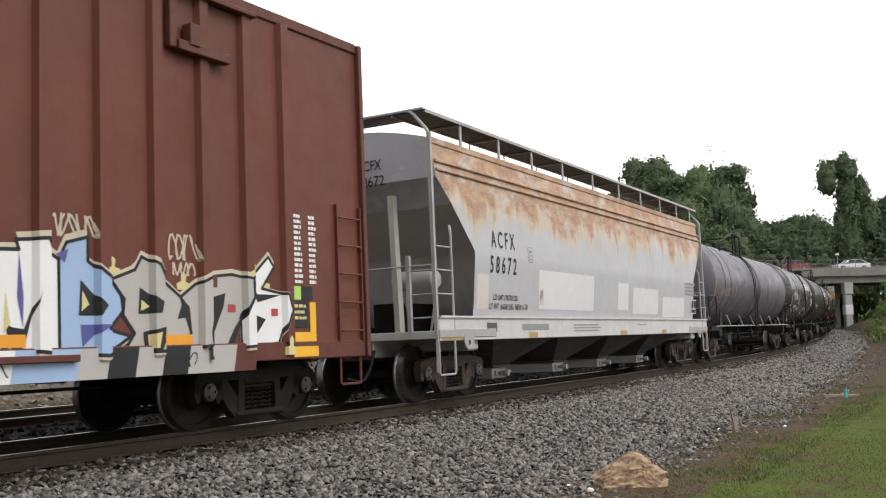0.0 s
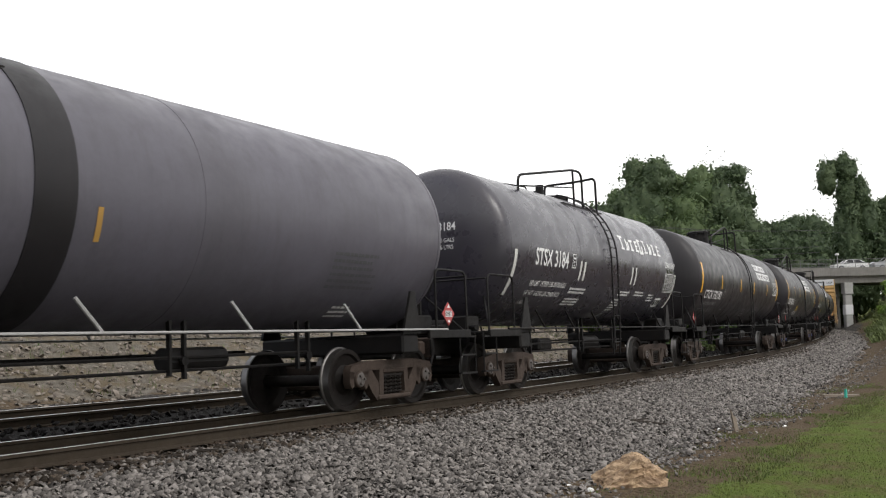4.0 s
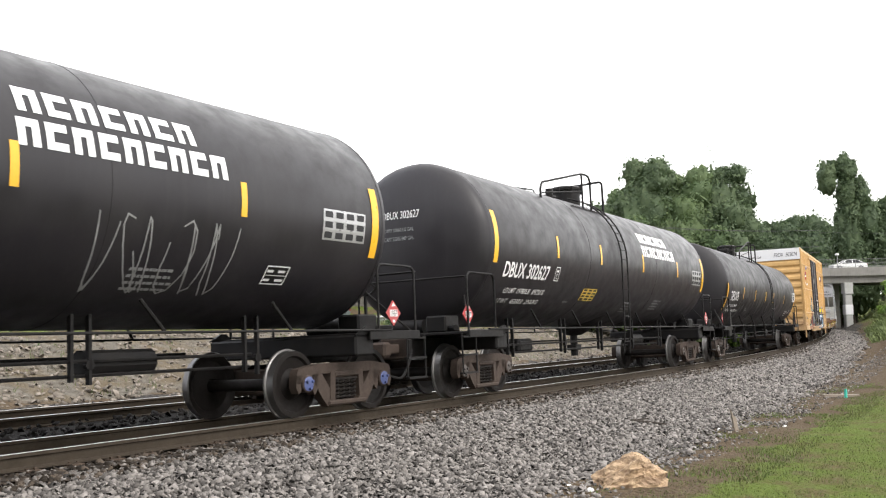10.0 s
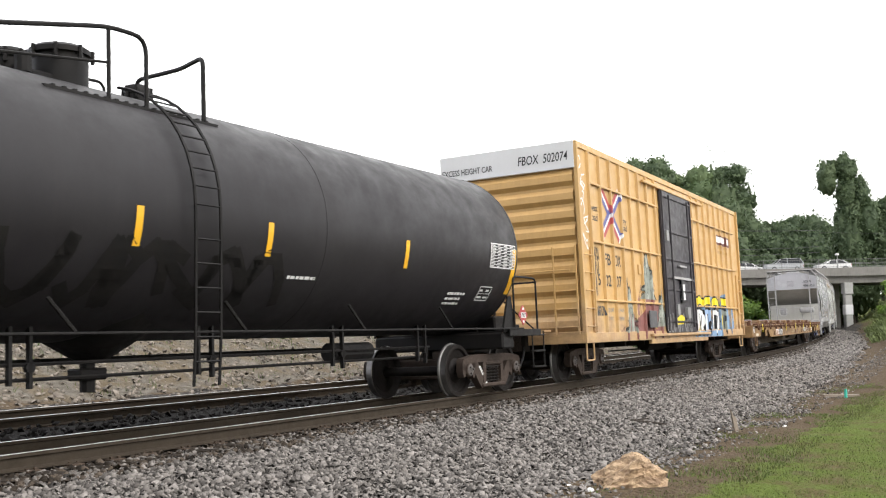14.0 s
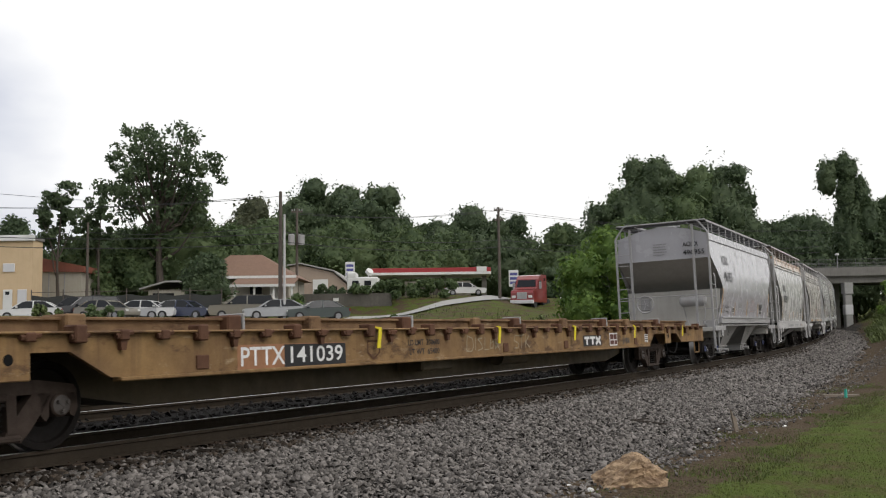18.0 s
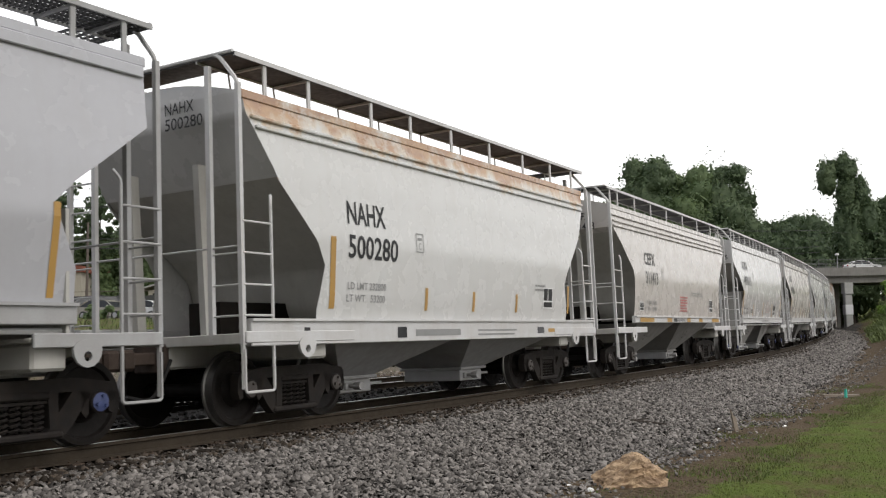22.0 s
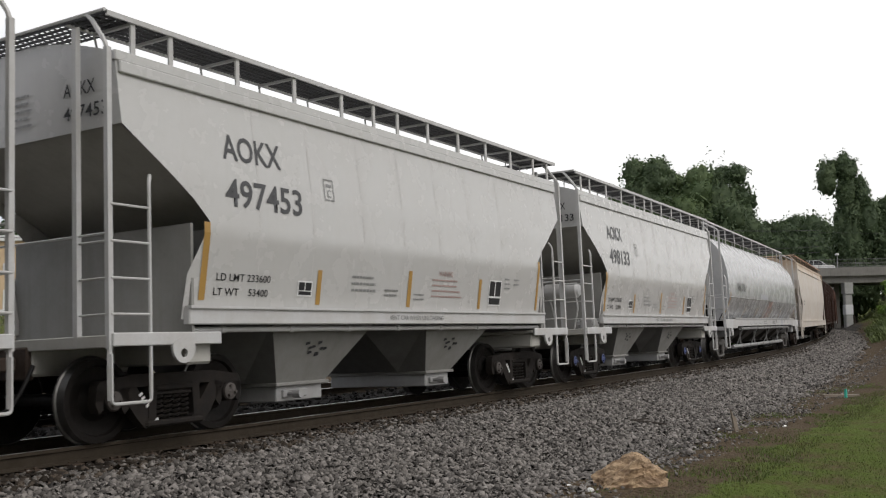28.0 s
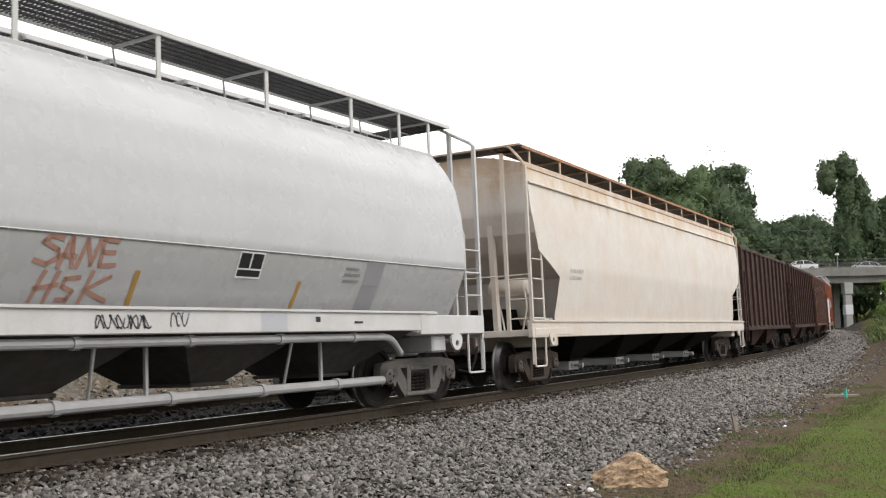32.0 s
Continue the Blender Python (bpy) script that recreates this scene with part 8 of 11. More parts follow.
def mixed_ground():
    m, n, l, p = nodes("ground_mix")
    vec = n.new("ShaderNodeTexCoord").outputs["Object"]

    def attr(name):
        a = n.new("ShaderNodeAttribute")
        a.attribute_name = name
        return a.outputs["Fac"]
    big, fine = noise_node(n, l, vec, 0.9, 6.0), noise_node(n, l, vec, 14.0, 5.0, 0.7)

    def ragged(name, k=0.5):
        a = n.new("ShaderNodeMath")
        a.operation = "ADD"
        l.new(attr(name), a.inputs[0])
        l.new(spread(n, l, big, 0.3, 0.7, -k, k), a.inputs[1])
        return spread(n, l, a.outputs[0], 0.42, 0.58)
    soil = blend(n, l, spread(n, l, fine, 0.35, 0.7), (0.100, 0.073, 0.047), (0.052, 0.038, 0.026))
    soil = blend(n, l, spread(n, l, noise_node(n, l, vec, 2.3, 5.0), 0.5, 0.7, 0, 0.6), soil, (0.098, 0.075, 0.049))
    green = blend(n, l, spread(n, l, fine, 0.3, 0.7), (0.060, 0.090, 0.016), (0.092, 0.116, 0.025))
    green = blend(n, l, spread(n, l, noise_node(n, l, vec, 1.3, 6.0, 0.7), 0.46, 0.62, 0, 0.85), green, (0.085, 0.060, 0.034))
    vor = n.new("ShaderNodeTexVoronoi")
    vor.inputs["Scale"].default_value = 17.0
    l.new(vec, vor.inputs["Vector"])
    stone = blend(n, l, spread(n, l, vor.outputs["Color"], 0.1, 0.9), (0.028, 0.026, 0.024), (0.105, 0.097, 0.090))
    # near-black between stones: the shade of the gaps, put into the colour
    stone = blend(n, l, spread(n, l, vor.outputs["Distance"], 0.45, 0.7, 0, 0.9), stone, (0.014, 0.013, 0.012))
    vr = n.new("ShaderNodeTexVoronoi")
    vr.inputs["Scale"].default_value = 7.0
    l.new(vec, vr.inputs["Vector"])
    rubble = blend(n, l, spread(n, l, vr.outputs["Color"], 0.15, 0.85), (0.085, 0.076, 0.062), (0.150, 0.135, 0.114))
    rubble = blend(n, l, spread(n, l, noise_node(n, l, vec, 1.1, 5.0), 0.45, 0.6, 0, 0.8), rubble, (0.112, 0.088, 0.057))
    col = blend(n, l, ragged("grass"), soil, green)
    col = blend(n, l, ragged("rubble", 0.3), col, rubble)
    col = blend(n, l, ragged("gravel", 0.35), col, stone)
    # the train's shade, blended into the ground colour as near-black
    col = blend(n, l, spread(n, l, attr("bed_shade"), 0.2, 0.8, 0, 0.9), col, (0.009, 0.008, 0.0073))
    l.new(col, p.inputs["Base Color"])
    p.inputs["Roughness"].default_value = 0.95
    p.inputs["Specular IOR Level"].default_value = 0.08
    b = n.new("ShaderNodeBump")
    b.inputs["Strength"].default_value, b.inputs["Distance"].default_value = 0.8, 0.05
    mm = n.new("ShaderNodeMath")
    mm.operation = "SUBTRACT"
    l.new(fine, mm.inputs[0])
    l.new(vor.outputs["Distance"], mm.inputs[1])
    l.new(mm.outputs[0], b.inputs["Height"])
    l.new(b.outputs[0], p.inputs["Normal"])
    return m


def axis(lo, hi, fine_lo, fine_hi, d, grow=1.16):
    out = list(np.arange(fine_lo, fine_hi, d))
    k, v = d, fine_hi
    while v < hi:
        out.append(v)
        k *= grow
        v += k
    out.append(hi)
    k, v, left = d, fine_lo, []
    while v > lo:
        k *= grow
        v -= k
        left.append(max(v, lo))
    return np.array(sorted(set(left)) + out)


gx, gy = axis(-900, 900, -16, 34, 0.45), axis(-700, 1600, 3, 62, 0.45)
X, Y = np.meshgrid(gx, gy)
zz, grav, grs, rub = land(X.ravel(), Y.ravel())
nz = np.array([noise.fractal(Vector((a * 0.35, c * 0.35, 0)), 0.6, 2.0, 4) for a, c in zip(X.ravel(), Y.ravel())])
zz = zz + nz * 0.05 * (1 - 0.6 * grav) + nz * 0.10 * rub
along_, off_ = line_coords(X.ravel(), Y.ravel())
# strip of ground beneath the train that gets its shade as colour
bed_shade = step(off_, -1.9, -0.9) * (1 - step(off_, 5.6, 7.0))
me = bpy.data.meshes.new("ground")
nx, ny = len(gx), len(gy)
quads = [(j * nx + i, j * nx + i + 1, (j + 1) * nx + i + 1, (j + 1) * nx + i) for j in range(ny - 1) for i in range(nx - 1)]
me.from_pydata(np.stack([X.ravel(), Y.ravel(), zz], 1).tolist(), [], quads)
for nm, val in (("gravel", grav), ("grass", grs), ("rubble", rub), ("bed_shade", bed_shade)):
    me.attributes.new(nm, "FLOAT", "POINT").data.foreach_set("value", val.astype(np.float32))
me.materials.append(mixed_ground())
me.polygons.foreach_set("use_smooth", [True] * len(me.polygons))
tagged(new("ground", me), "gravelled rail bed, bare soil, grass and a rubble bank", "ground", "", "structure")

# rails: foot, web and head, with worn shiny tops
M["rail_rust"] = surface("rail_rust", (0.048, 0.038, 0.028), (0.024, 0.019, 0.014), 0.6, 0.25, 6.0, 0, 0.85, bump=0.2)
M["rail_top"] = surface("rail_top", (0.62, 0.60, 0.58), (0.40, 0.37, 0.35), 0.4, 0.1, 5.0, 0, 0.38, 0.9, bump=0.02)
SEC = [(-0.036, 0.0), (0.036, 0.0), (0.037, -0.035), (0.012, -0.045), (0.010, -0.135), (0.075, -0.158), (0.075, -0.17), (-0.075, -0.17), (-0.075, -0.158), (-0.010, -0.135), (-0.012, -0.045), (-0.037, -0.035)]
FAR = 4.70
for off, base in ((-0.755, 0.0), (0.755, 0.0), (FAR - 0.755, -0.06), (FAR + 0.755, -0.06)):
    rows = [[on_line(s, off + a, base + c) for a, c in SEC] if base == 0 else [level_line(s, off + a, base + c + climb(s)) for a, c in SEC]
            for s in np.concatenate([np.arange(-300, -40, 6.0), np.arange(-40, 90, 1.0), np.arange(90, 400, 6.0)])]
    me = Build().grid(rows, True).mesh("rail", M["rail_rust"], True)
    me.materials.append(M["rail_top"])
    for f in me.polygons:
        if f.normal.z > 0.8 and len(f.vertices) == 4 and f.index % len(SEC) == 0:
            f.material_index = 1
    tagged(new("rail", me), "rusty steel rail with a worn bright top", "rail", "rails", "structure")
# ties with plates
M["tie"] = surface("tie", (0.034, 0.027, 0.021), (0.018, 0.014, 0.011), 0.6, 0.3, 2.0, 0, 0.9, bump=0.4, vary=0.25)
M["plate"] = surface("plate", (0.075, 0.055, 0.042), (0.04, 0.03, 0.025), 0.5, 0.2, 6.0, 0, 0.85, bump=0.2)
tie_me = Build().box(-0.115, 0.115, -1.30, 1.30, -0.36, -0.185, 0.015).mesh("tie", M["tie"])
bp = Build()
for y in (-0.755, 0.755):
    bp.box(-0.09, 0.09, y - 0.17, y + 0.17, -0.188, -0.168, 0.004)
    for dy in (-0.10, 0.10):
        for dx in (-0.05, 0.05):
            bp.box(dx - 0.015, dx + 0.015, y + dy - 0.015, y + dy + 0.015, -0.17, -0.145)
plate_me = bp.mesh("tie_plate", M["plate"])
bed = thing("track", "timber ties with steel plates under the rails", "railway track")
bed["kind"] = "structure"
bed2 = thing("track", "timber ties of the second line", "railway track")
bed2["kind"] = "structure"
rt = random.Random(4)
for parent, off, dz, lo, hi in ((bed, 0.0, 0.0, -20.0, 70.0), (bed2, FAR, -0.06, -14.0, 60.0)):
    for s in np.arange(lo, hi, 0.52):
        m = car_pose(s, 2.0) if off == 0 else Matrix.Translation((0, 0, 0))
        if off:
            h = np.interp(s, ARC, turn)
            m = Matrix.Translation(level_line(s, off, dz + climb(s))) @ Matrix.Rotation(h, 4, "Z")
        m = m @ pose(rt.uniform(-0.03, 0.03), rt.uniform(-0.04, 0.04), rt.uniform(-0.012, 0.0), 0, 0, rt.uniform(-1.2, 1.2))
        t = part("tie", tie_me, None, parent, at=m)
        part("tie_plate", plate_me, None, t)

# ---------------------------------------------------------------- loose stones of the rail bed


def stones(name, cnt, place, size, mat, seed, label, category):
    """Many small angular stones in one mesh."""
    g = np.random.default_rng(seed)
    base = np.array([(-1, -1, -0.45), (1, -1, -0.5), (1, 1, -0.4), (-1, 1, -0.5), (-0.9, -0.8, 0.5), (0.8, -0.9, 0.55), (0.9, 0.75, 0.4), (-0.75, 0.9, 0.5)])
    quad = np.array([(0, 3, 2, 1), (4, 5, 6, 7), (0, 1, 5, 4), (1, 2, 6, 5), (2, 3, 7, 6), (3, 0, 4, 7)])[1:]
    c = place(g, cnt)
    cnt = len(c)
    sz = size[0] * (size[1] / size[0]) ** g.random(cnt)
    v = base[None] * (1 + g.uniform(-0.55, 0.45, (cnt, 8, 3)))
    v *= (sz[:, None] * g.uniform(0.6, 1.45, (cnt, 3)))[:, None, :] * 0.5
    a, e, r = g.uniform(0, 2 * np.pi, cnt), g.uniform(-0.9, 0.9, cnt), g.uniform(-0.9, 0.9, cnt)
    ca, sa, ce, se, cr, sr = np.cos(a), np.sin(a), np.cos(e), np.sin(e), np.cos(r), np.sin(r)
    one, nil = np.ones(cnt), np.zeros(cnt)
    Rz = np.array([[ca, -sa, nil], [sa, ca, nil], [nil, nil, one]]).transpose(2, 0, 1)
    Ry = np.array([[ce, nil, se], [nil, one, nil], [-se, nil, ce]]).transpose(2, 0, 1)
    Rx = np.array([[one, nil, nil], [nil, cr, -sr], [nil, sr, cr]]).transpose(2, 0, 1)
    v = np.einsum("nij,nkj->nki", Rz @ Ry @ Rx, v) + c[:, None, :]
    f = (quad[None] + (np.arange(cnt) * 8)[:, None, None]).reshape(-1, 4)
    return soup(name, v.reshape(-1, 3), f, mat, label, category)


def soup(name, v, f, mat, label="", category="", parent=None):
    """A mesh straight from arrays of corners and four-cornered faces."""
    k = f.shape[1]
    me = bpy.data.meshes.new(name)
    me.vertices.add(len(v))
    me.vertices.foreach_set("co", v.astype(np.float32).ravel())
    me.loops.add(f.size)
    me.loops.foreach_set("vertex_index", f.astype(np.int32).ravel())
    me.polygons.add(len(f))
    me.polygons.foreach_set("loop_start", np.arange(0, f.size, k, dtype=np.int32))
    me.update(calc_edges=True)
    me.materials.append(mat)
    ob = new(name, me)
    if parent is not None:
        ob.parent = parent
    elif label:
        tagged(ob, label, category, "", "stuff")
    return ob


# stones between the lines: the shade below the train is in their colour
M["ballast_shade"] = surface("ballast_shade", (0.0125, 0.0112, 0.0105), (0.007, 0.0063, 0.0058), 0.5, 0.3, 9.0, 0, 0.85, bump=0.5, island=0.6)
M["ballast"] = surface("ballast", (0.180, 0.166, 0.155), (0.072, 0.063, 0.056), 0.55, 0.3, 9.0, 0, 0.85, bump=0.5, island=0.7)
M["ballast_grime"] = surface("ballast_grime", (0.066, 0.053, 0.042), (0.030, 0.024, 0.019), 0.55, 0.3, 9.0, 0, 0.85, bump=0.5, island=0.8)
M["rubble"] = surface("rubble", (0.19, 0.165, 0.14), (0.12, 0.10, 0.08), 0.5, 0.3, 5.0, 0, 0.9, bump=0.4, island=0.45)


for k_ in ("ballast", "ballast_grime", "ballast_shade", "rubble", "rail_rust", "tie", "plate"):
    M[k_].node_tree.nodes["Principled BSDF"].inputs["Specular IOR Level"].default_value = 0.12


def along(lo, hi, o0, o1, lift=0.0, power=1.0, thin=False):
    def place(g, cnt):
        s = lo + (hi - lo) * g.random(cnt) ** power
        o = g.uniform(o0, o1, cnt)
        h = np.interp(s, ARC, turn)
        x, y = np.interp(s, ARC, linex) - np.sin(h) * o, np.interp(s, ARC, liney) + np.cos(h) * o
        z = land(x, y)[0]
        keep = (np.abs(np.abs(o) - 0.755) > 0.11)
        if thin:
            rag = np.array([noise.noise(Vector((a * 0.8, b * 0.8, 7))) for a, b in zip(x, y)])
            end = np.interp(s, [-8, 9, 27, 44, 100], [5.6, 5.0, 4.4, 3.9, 3.9])
            keep &= g.random(cnt) > step(-o, end - 0.9, end + 0.4) + rag * 0.35 * step(-o, end - 1.2, end - 0.6)
        return np.stack([x, y, z + lift + g.uniform(-0.005, 0.045, cnt)], 1)[keep]
    return place


stones("ballast_stone", 80000, along(-12.5, 8, -5.9, -0.80, 0, 1.0, True), (0.024, 0.062), M["ballast"], 1, "grey crushed-stone ballast beside the rails", "ballast")
stones("ballast_stone", 9000, along(-14, 40, -1.75, -0.82, 0.012, 1.3), (0.03, 0.075), M["ballast_grime"], 7, "rust-stained ballast along the rail", "ballast")
stones("ballast_stone", 24000, along(8, 40, -5.4, -0.80, 0, 1.3, True), (0.042, 0.088), M["ballast"], 2, "grey crushed-stone ballast beside the rails", "ballast")
stones("ballast_stone", 9000, along(-14, 45, -0.6, 7.2), (0.05, 0.10), M["ballast_shade"], 3, "ballast between the two lines, darkened for the train's shade", "ballast")
stones("rubble_stone", 11000, along(-10, 60, 7.2, 12.5), (0.03, 0.12), M["rubble"], 5, "pale rubble on the bank behind the tracks", "rubble")
stones("ballast_stone", 9000, along(40, 105, -4.3, -0.80, 0, 1.2, True), (0.07, 0.15), M["ballast"], 9, "grey ballast along the curve towards the bridge", "ballast")
stones("pebble", 3500, along(-12, 30, -6.0, -4.9), (0.010, 0.04), M["ballast"], 6, "scattered pebbles on bare soil", "pebbles")

# ---------------------------------------------------------------- grass


def blades(name, cnt, place, tall, wide, mat, seed, label):
    g = np.random.default_rng(seed)
    c = place(g, cnt)
    cnt = len(c)
    a = g.uniform(0, 2 * np.pi, cnt)
    h, w = g.uniform(tall[0], tall[1], cnt), g.uniform(wide[0], wide[1], cnt)
    lean = g.normal(0, 0.45, (cnt, 2)) * h[:, None]
    d = np.stack([np.cos(a), np.sin(a), np.zeros(cnt)], 1) * w[:, None]
    mid_ = c + np.stack([lean[:, 0] * 0.4, lean[:, 1] * 0.4, h * 0.6], 1)
    top = c + np.stack([lean[:, 0], lean[:, 1], h], 1)
    v = np.stack([c - d, c + d, mid_ + d * 0.7, top, mid_ - d * 0.7], 1).reshape(-1, 3)
    q = (np.array([[0, 1, 2, 4]])[None] + (np.arange(cnt) * 5)[:, None, None]).reshape(-1, 4)
    t = (np.array([[4, 2, 3]])[None] + (np.arange(cnt) * 5)[:, None, None]).reshape(-1, 3)
    me = bpy.data.meshes.new(name)
    me.from_pydata(v.tolist(), [], q.tolist() + t.tolist())
    me.materials.append(mat)
    return tagged(new(name, me), label, "grass", "", "stuff")


M["grass"] = surface("grass", (0.088, 0.130, 0.024), (0.118, 0.090, 0.038), 0.8, 0.2, 1.2, 0, 0.7, bump=0, island=0.45)
M["weed_bright"] = surface("weed_bright", (0.128, 0.168, 0.050), (0.095, 0.115, 0.042), 0.6, 0.2, 0.8, 0, 0.7, bump=0, island=0.45)
M["weed"] = surface("weed", (0.065, 0.105, 0.024), (0.12, 0.11, 0.04), 0.6, 0.2, 0.8, 0, 0.7, bump=0, island=0.45)


def on_grass(lo, hi, o0, o1, need=0.55, power=1.0):
    def place(g, cnt):
        s, o = lo + (hi - lo) * g.random(cnt) ** power, g.uniform(o0, o1, cnt)
        h = np.interp(s, ARC, turn)
        x, y = np.interp(s, ARC, linex) - np.sin(h) * o, np.interp(s, ARC, liney) + np.cos(h) * o
        z, _, gr, _ = land(x, y)
        n2 = np.array([noise.fractal(Vector((a * 0.9, b * 0.9, 3)), 0.6, 2.0, 3) for a, b in zip(x, y)])
        keep = gr + n2 * 0.8 > need
        return np.stack([x, y, z], 1)[keep]
    return place


blades("grass", 70000, on_grass(-13, 9.5, -11.5, -5.4, 0.72), (0.014, 0.042), (0.002, 0.0045), M["grass"], 1, "short green lawn grass with brown patches")
blades("grass", 34000, on_grass(-12, 12, -6.9, -4.9, 0.12), (0.015, 0.05), (0.003, 0.007), M["grass"], 2, "sparse grass tufts on bare soil")
blades("weeds", 9000, on_grass(-25, 60, 11.0, 30.0), (0.10, 0.32), (0.012, 0.03), M["weed"], 3, "tall weeds on the far bank")
blades("weeds", 2600, on_grass(-5, 45, 7.6, 11.5, -0.05), (0.06, 0.22), (0.005, 0.012), M["weed"], 4, "thin weeds among the rubble")
blades("weeds", 19000, on_grass(54, 114, -11.5, -4.1), (0.2, 0.65), (0.03, 0.08), M["weed_bright"], 5, "weeds on the bank by the bridge")

# ---------------------------------------------------------------- small things on the near ground
def seams(n, l, vec, base):
    """Dark crack-like seams along the bedding of the stone."""
    a = noise_node(n, l, vec, 1.0, 6.0, 0.7, (6, 6, 15))
    return blend(n, l, spread(n, l, a, 0.43, 0.56, 0, 0.85), base, (0.15, 0.092, 0.054))


M["sandstone"] = surface("sandstone", (0.44, 0.32, 0.20), (0.27, 0.17, 0.095), 0.8, 0.3, 7.0, 0, 0.9, bump=0.8, bump_scale=22, extra=seams)
M["paper"] = plain("paper", (0.7, 0.7, 0.68), 0.6)
M["teal"] = plain("teal", (0.04, 0.42, 0.33), 0.45)
M["dry_wood"] = surface("dry_wood", (0.24, 0.20, 0.16), (0.14, 0.11, 0.085), 0.5, 0.2, 8.0, 0, 0.9, bump=0.3)
M["dark_wood"] = surface("dark_wood", (0.05, 0.04, 0.032), (0.03, 0.024, 0.02), 0.5, 0.2, 8.0, 0, 0.9, bump=0.3)


def boulder(name, at, size, mat, label, category, seed):
    bm = bmesh.new()
    bmesh.ops.create_icosphere(bm, subdivisions=4, radius=1.0)
    r = random.Random(seed)
    cuts = [(Vector((r.uniform(-1, 1), r.uniform(-1, 1), r.uniform(-0.4, 1))).normalized(), r.uniform(0.52, 0.85)) for _ in range(17)]
    for v in bm.verts:
        for n_, d in cuts:
            k = v.co.dot(n_) - d
            if k > 0:
                v.co -= n_ * k
        v.co *= 1 + 0.05 * noise.fractal(v.co * 4 + Vector((seed, 0, 0)), 0.7, 2.0, 4)
        v.co = Vector((v.co.x * size[0], v.co.y * size[1], v.co.z * size[2]))
    me = bpy.data.meshes.new(name)
    bm.to_mesh(me)
    bm.free()
    me.materials.append(mat)
    ob = new(name, me)
    ob.matrix_basis = at
    return tagged(ob, label, category)


def layered_rock(at, label):
    """A broken sandstone rock: a blunt peak with sloping flanks, split along its bedding."""
    bm = bmesh.new()
    bmesh.ops.create_icosphere(bm, subdivisions=5, radius=1.0)
    flanks = [((-0.62, -0.22, 0.75), 0.50), ((0.55, -0.10, 0.83), 0.62), ((-0.15, -0.88, 0.45), 0.62), ((0.35, -0.80, 0.50), 0.60), ((0.94, -0.30, 0.15), 0.80), ((-0.93, -0.30, -0.1), 0.86), ((0.1, 0.9, 0.5), 0.6),
              ((-0.05, -0.35, 0.94), 0.78), ((0.70, 0.10, 0.70), 0.70), ((-0.30, -0.62, 0.72), 0.60), ((0.1, -0.95, -0.3), 0.72)]
    for v in bm.verts:
        for n_, d in flanks:
            n_ = Vector(n_).normalized()
            k = v.co.dot(n_) - d
            if k > 0:
                v.co -= n_ * k
        q = v.co.copy()
        bed = q.z * 1.0 - q.x * 0.28 + 0.10 * noise.noise(q * 2.0)
        ledge = (bed * 5.5) % 1.0
        v.co.x *= 1 + 0.09 * (ledge - 0.5)
        v.co.y *= 1 + 0.22 * (ledge - 0.5)
        v.co *= 1 + 0.17 * noise.fractal(q * 2.3 + Vector((4, 1, 7)), 0.7, 2.0, 5)
        v.co = Vector((v.co.x * 0.44, v.co.y * 0.30, v.co.z * 0.44 - 0.02))
    me = bpy.data.meshes.new("rock")
    bm.to_mesh(me)
    bm.free()
    me.materials.append(M["sandstone"])
    ob = new("rock", me)
    ob.matrix_basis = at
    return tagged(ob, label, "rock")


layered_rock(pose(1.95, 10.45, land_z(1.95, 10.45) + 0.06, 0, 0, 8), "broken layered tan sandstone rock on the soil")
boulder("litter", pose(1.29, 10.45, land_z(1.29, 10.45) + 0.02, 0, 0, 30), (0.075, 0.035, 0.022), M["paper"], "crumpled white wrapper on the gravel edge", "litter", 3)
boulder("litter", pose(1.46, 10.12, land_z(1.46, 10.12) + 0.03, 0, 0, 10), (0.045, 0.035, 0.035), M["paper"], "small white paper scrap by the rock", "litter", 4)
boulder("litter", pose(4.38, 15.9, land_z(4.38, 15.9) + 0.02), (0.05, 0.03, 0.03), M["paper"], "white scrap by the broken stake", "litter", 5)
boulder("litter", pose(5.55, 16.3, land_z(5.55, 16.3) + 0.03, 0, 0, 40), (0.06, 0.035, 0.02), M["paper"], "torn pale plastic on the dirt", "litter", 6)
boulder("stone", pose(5.9, 18.2, land_z(5.9, 18.2) + 0.02), (0.08, 0.06, 0.05), M["rubble"], "pale loose stone on the dirt", "stone", 7)
boulder("stone", pose(10.6, 16.9, land_z(10.6, 16.9) + 0.03), (0.09, 0.06, 0.06), M["paper"], "white stone in the grass", "stone", 9)


def stake(name, at, poly, thick, mat, label, category):
    ob = part(name, Build().prism(poly, -thick / 2, thick / 2), mat)
    ob.matrix_basis = at
    return tagged(ob, label, category)


stake("broken_stake", pose(4.60, 15.7, land_z(4.60, 15.7) - 0.02, 0, -14, 20), [(-0.04, 0), (0.035, 0), (0.03, 0.17), (0.04, 0.24), (0.0, 0.30), (-0.02, 0.40), (-0.035, 0.20)], 0.035, M["dry_wood"], "splintered grey wooden stake in the soil", "wood")
stake("wood_chip", pose(5.05, 15.7, land_z(5.05, 15.7) + 0.01, 90, 0, -12), [(-0.14, -0.03), (0.13, -0.02), (0.15, 0.02), (-0.10, 0.04)], 0.03, M["dry_wood"], "split piece of wood lying on dirt", "wood")
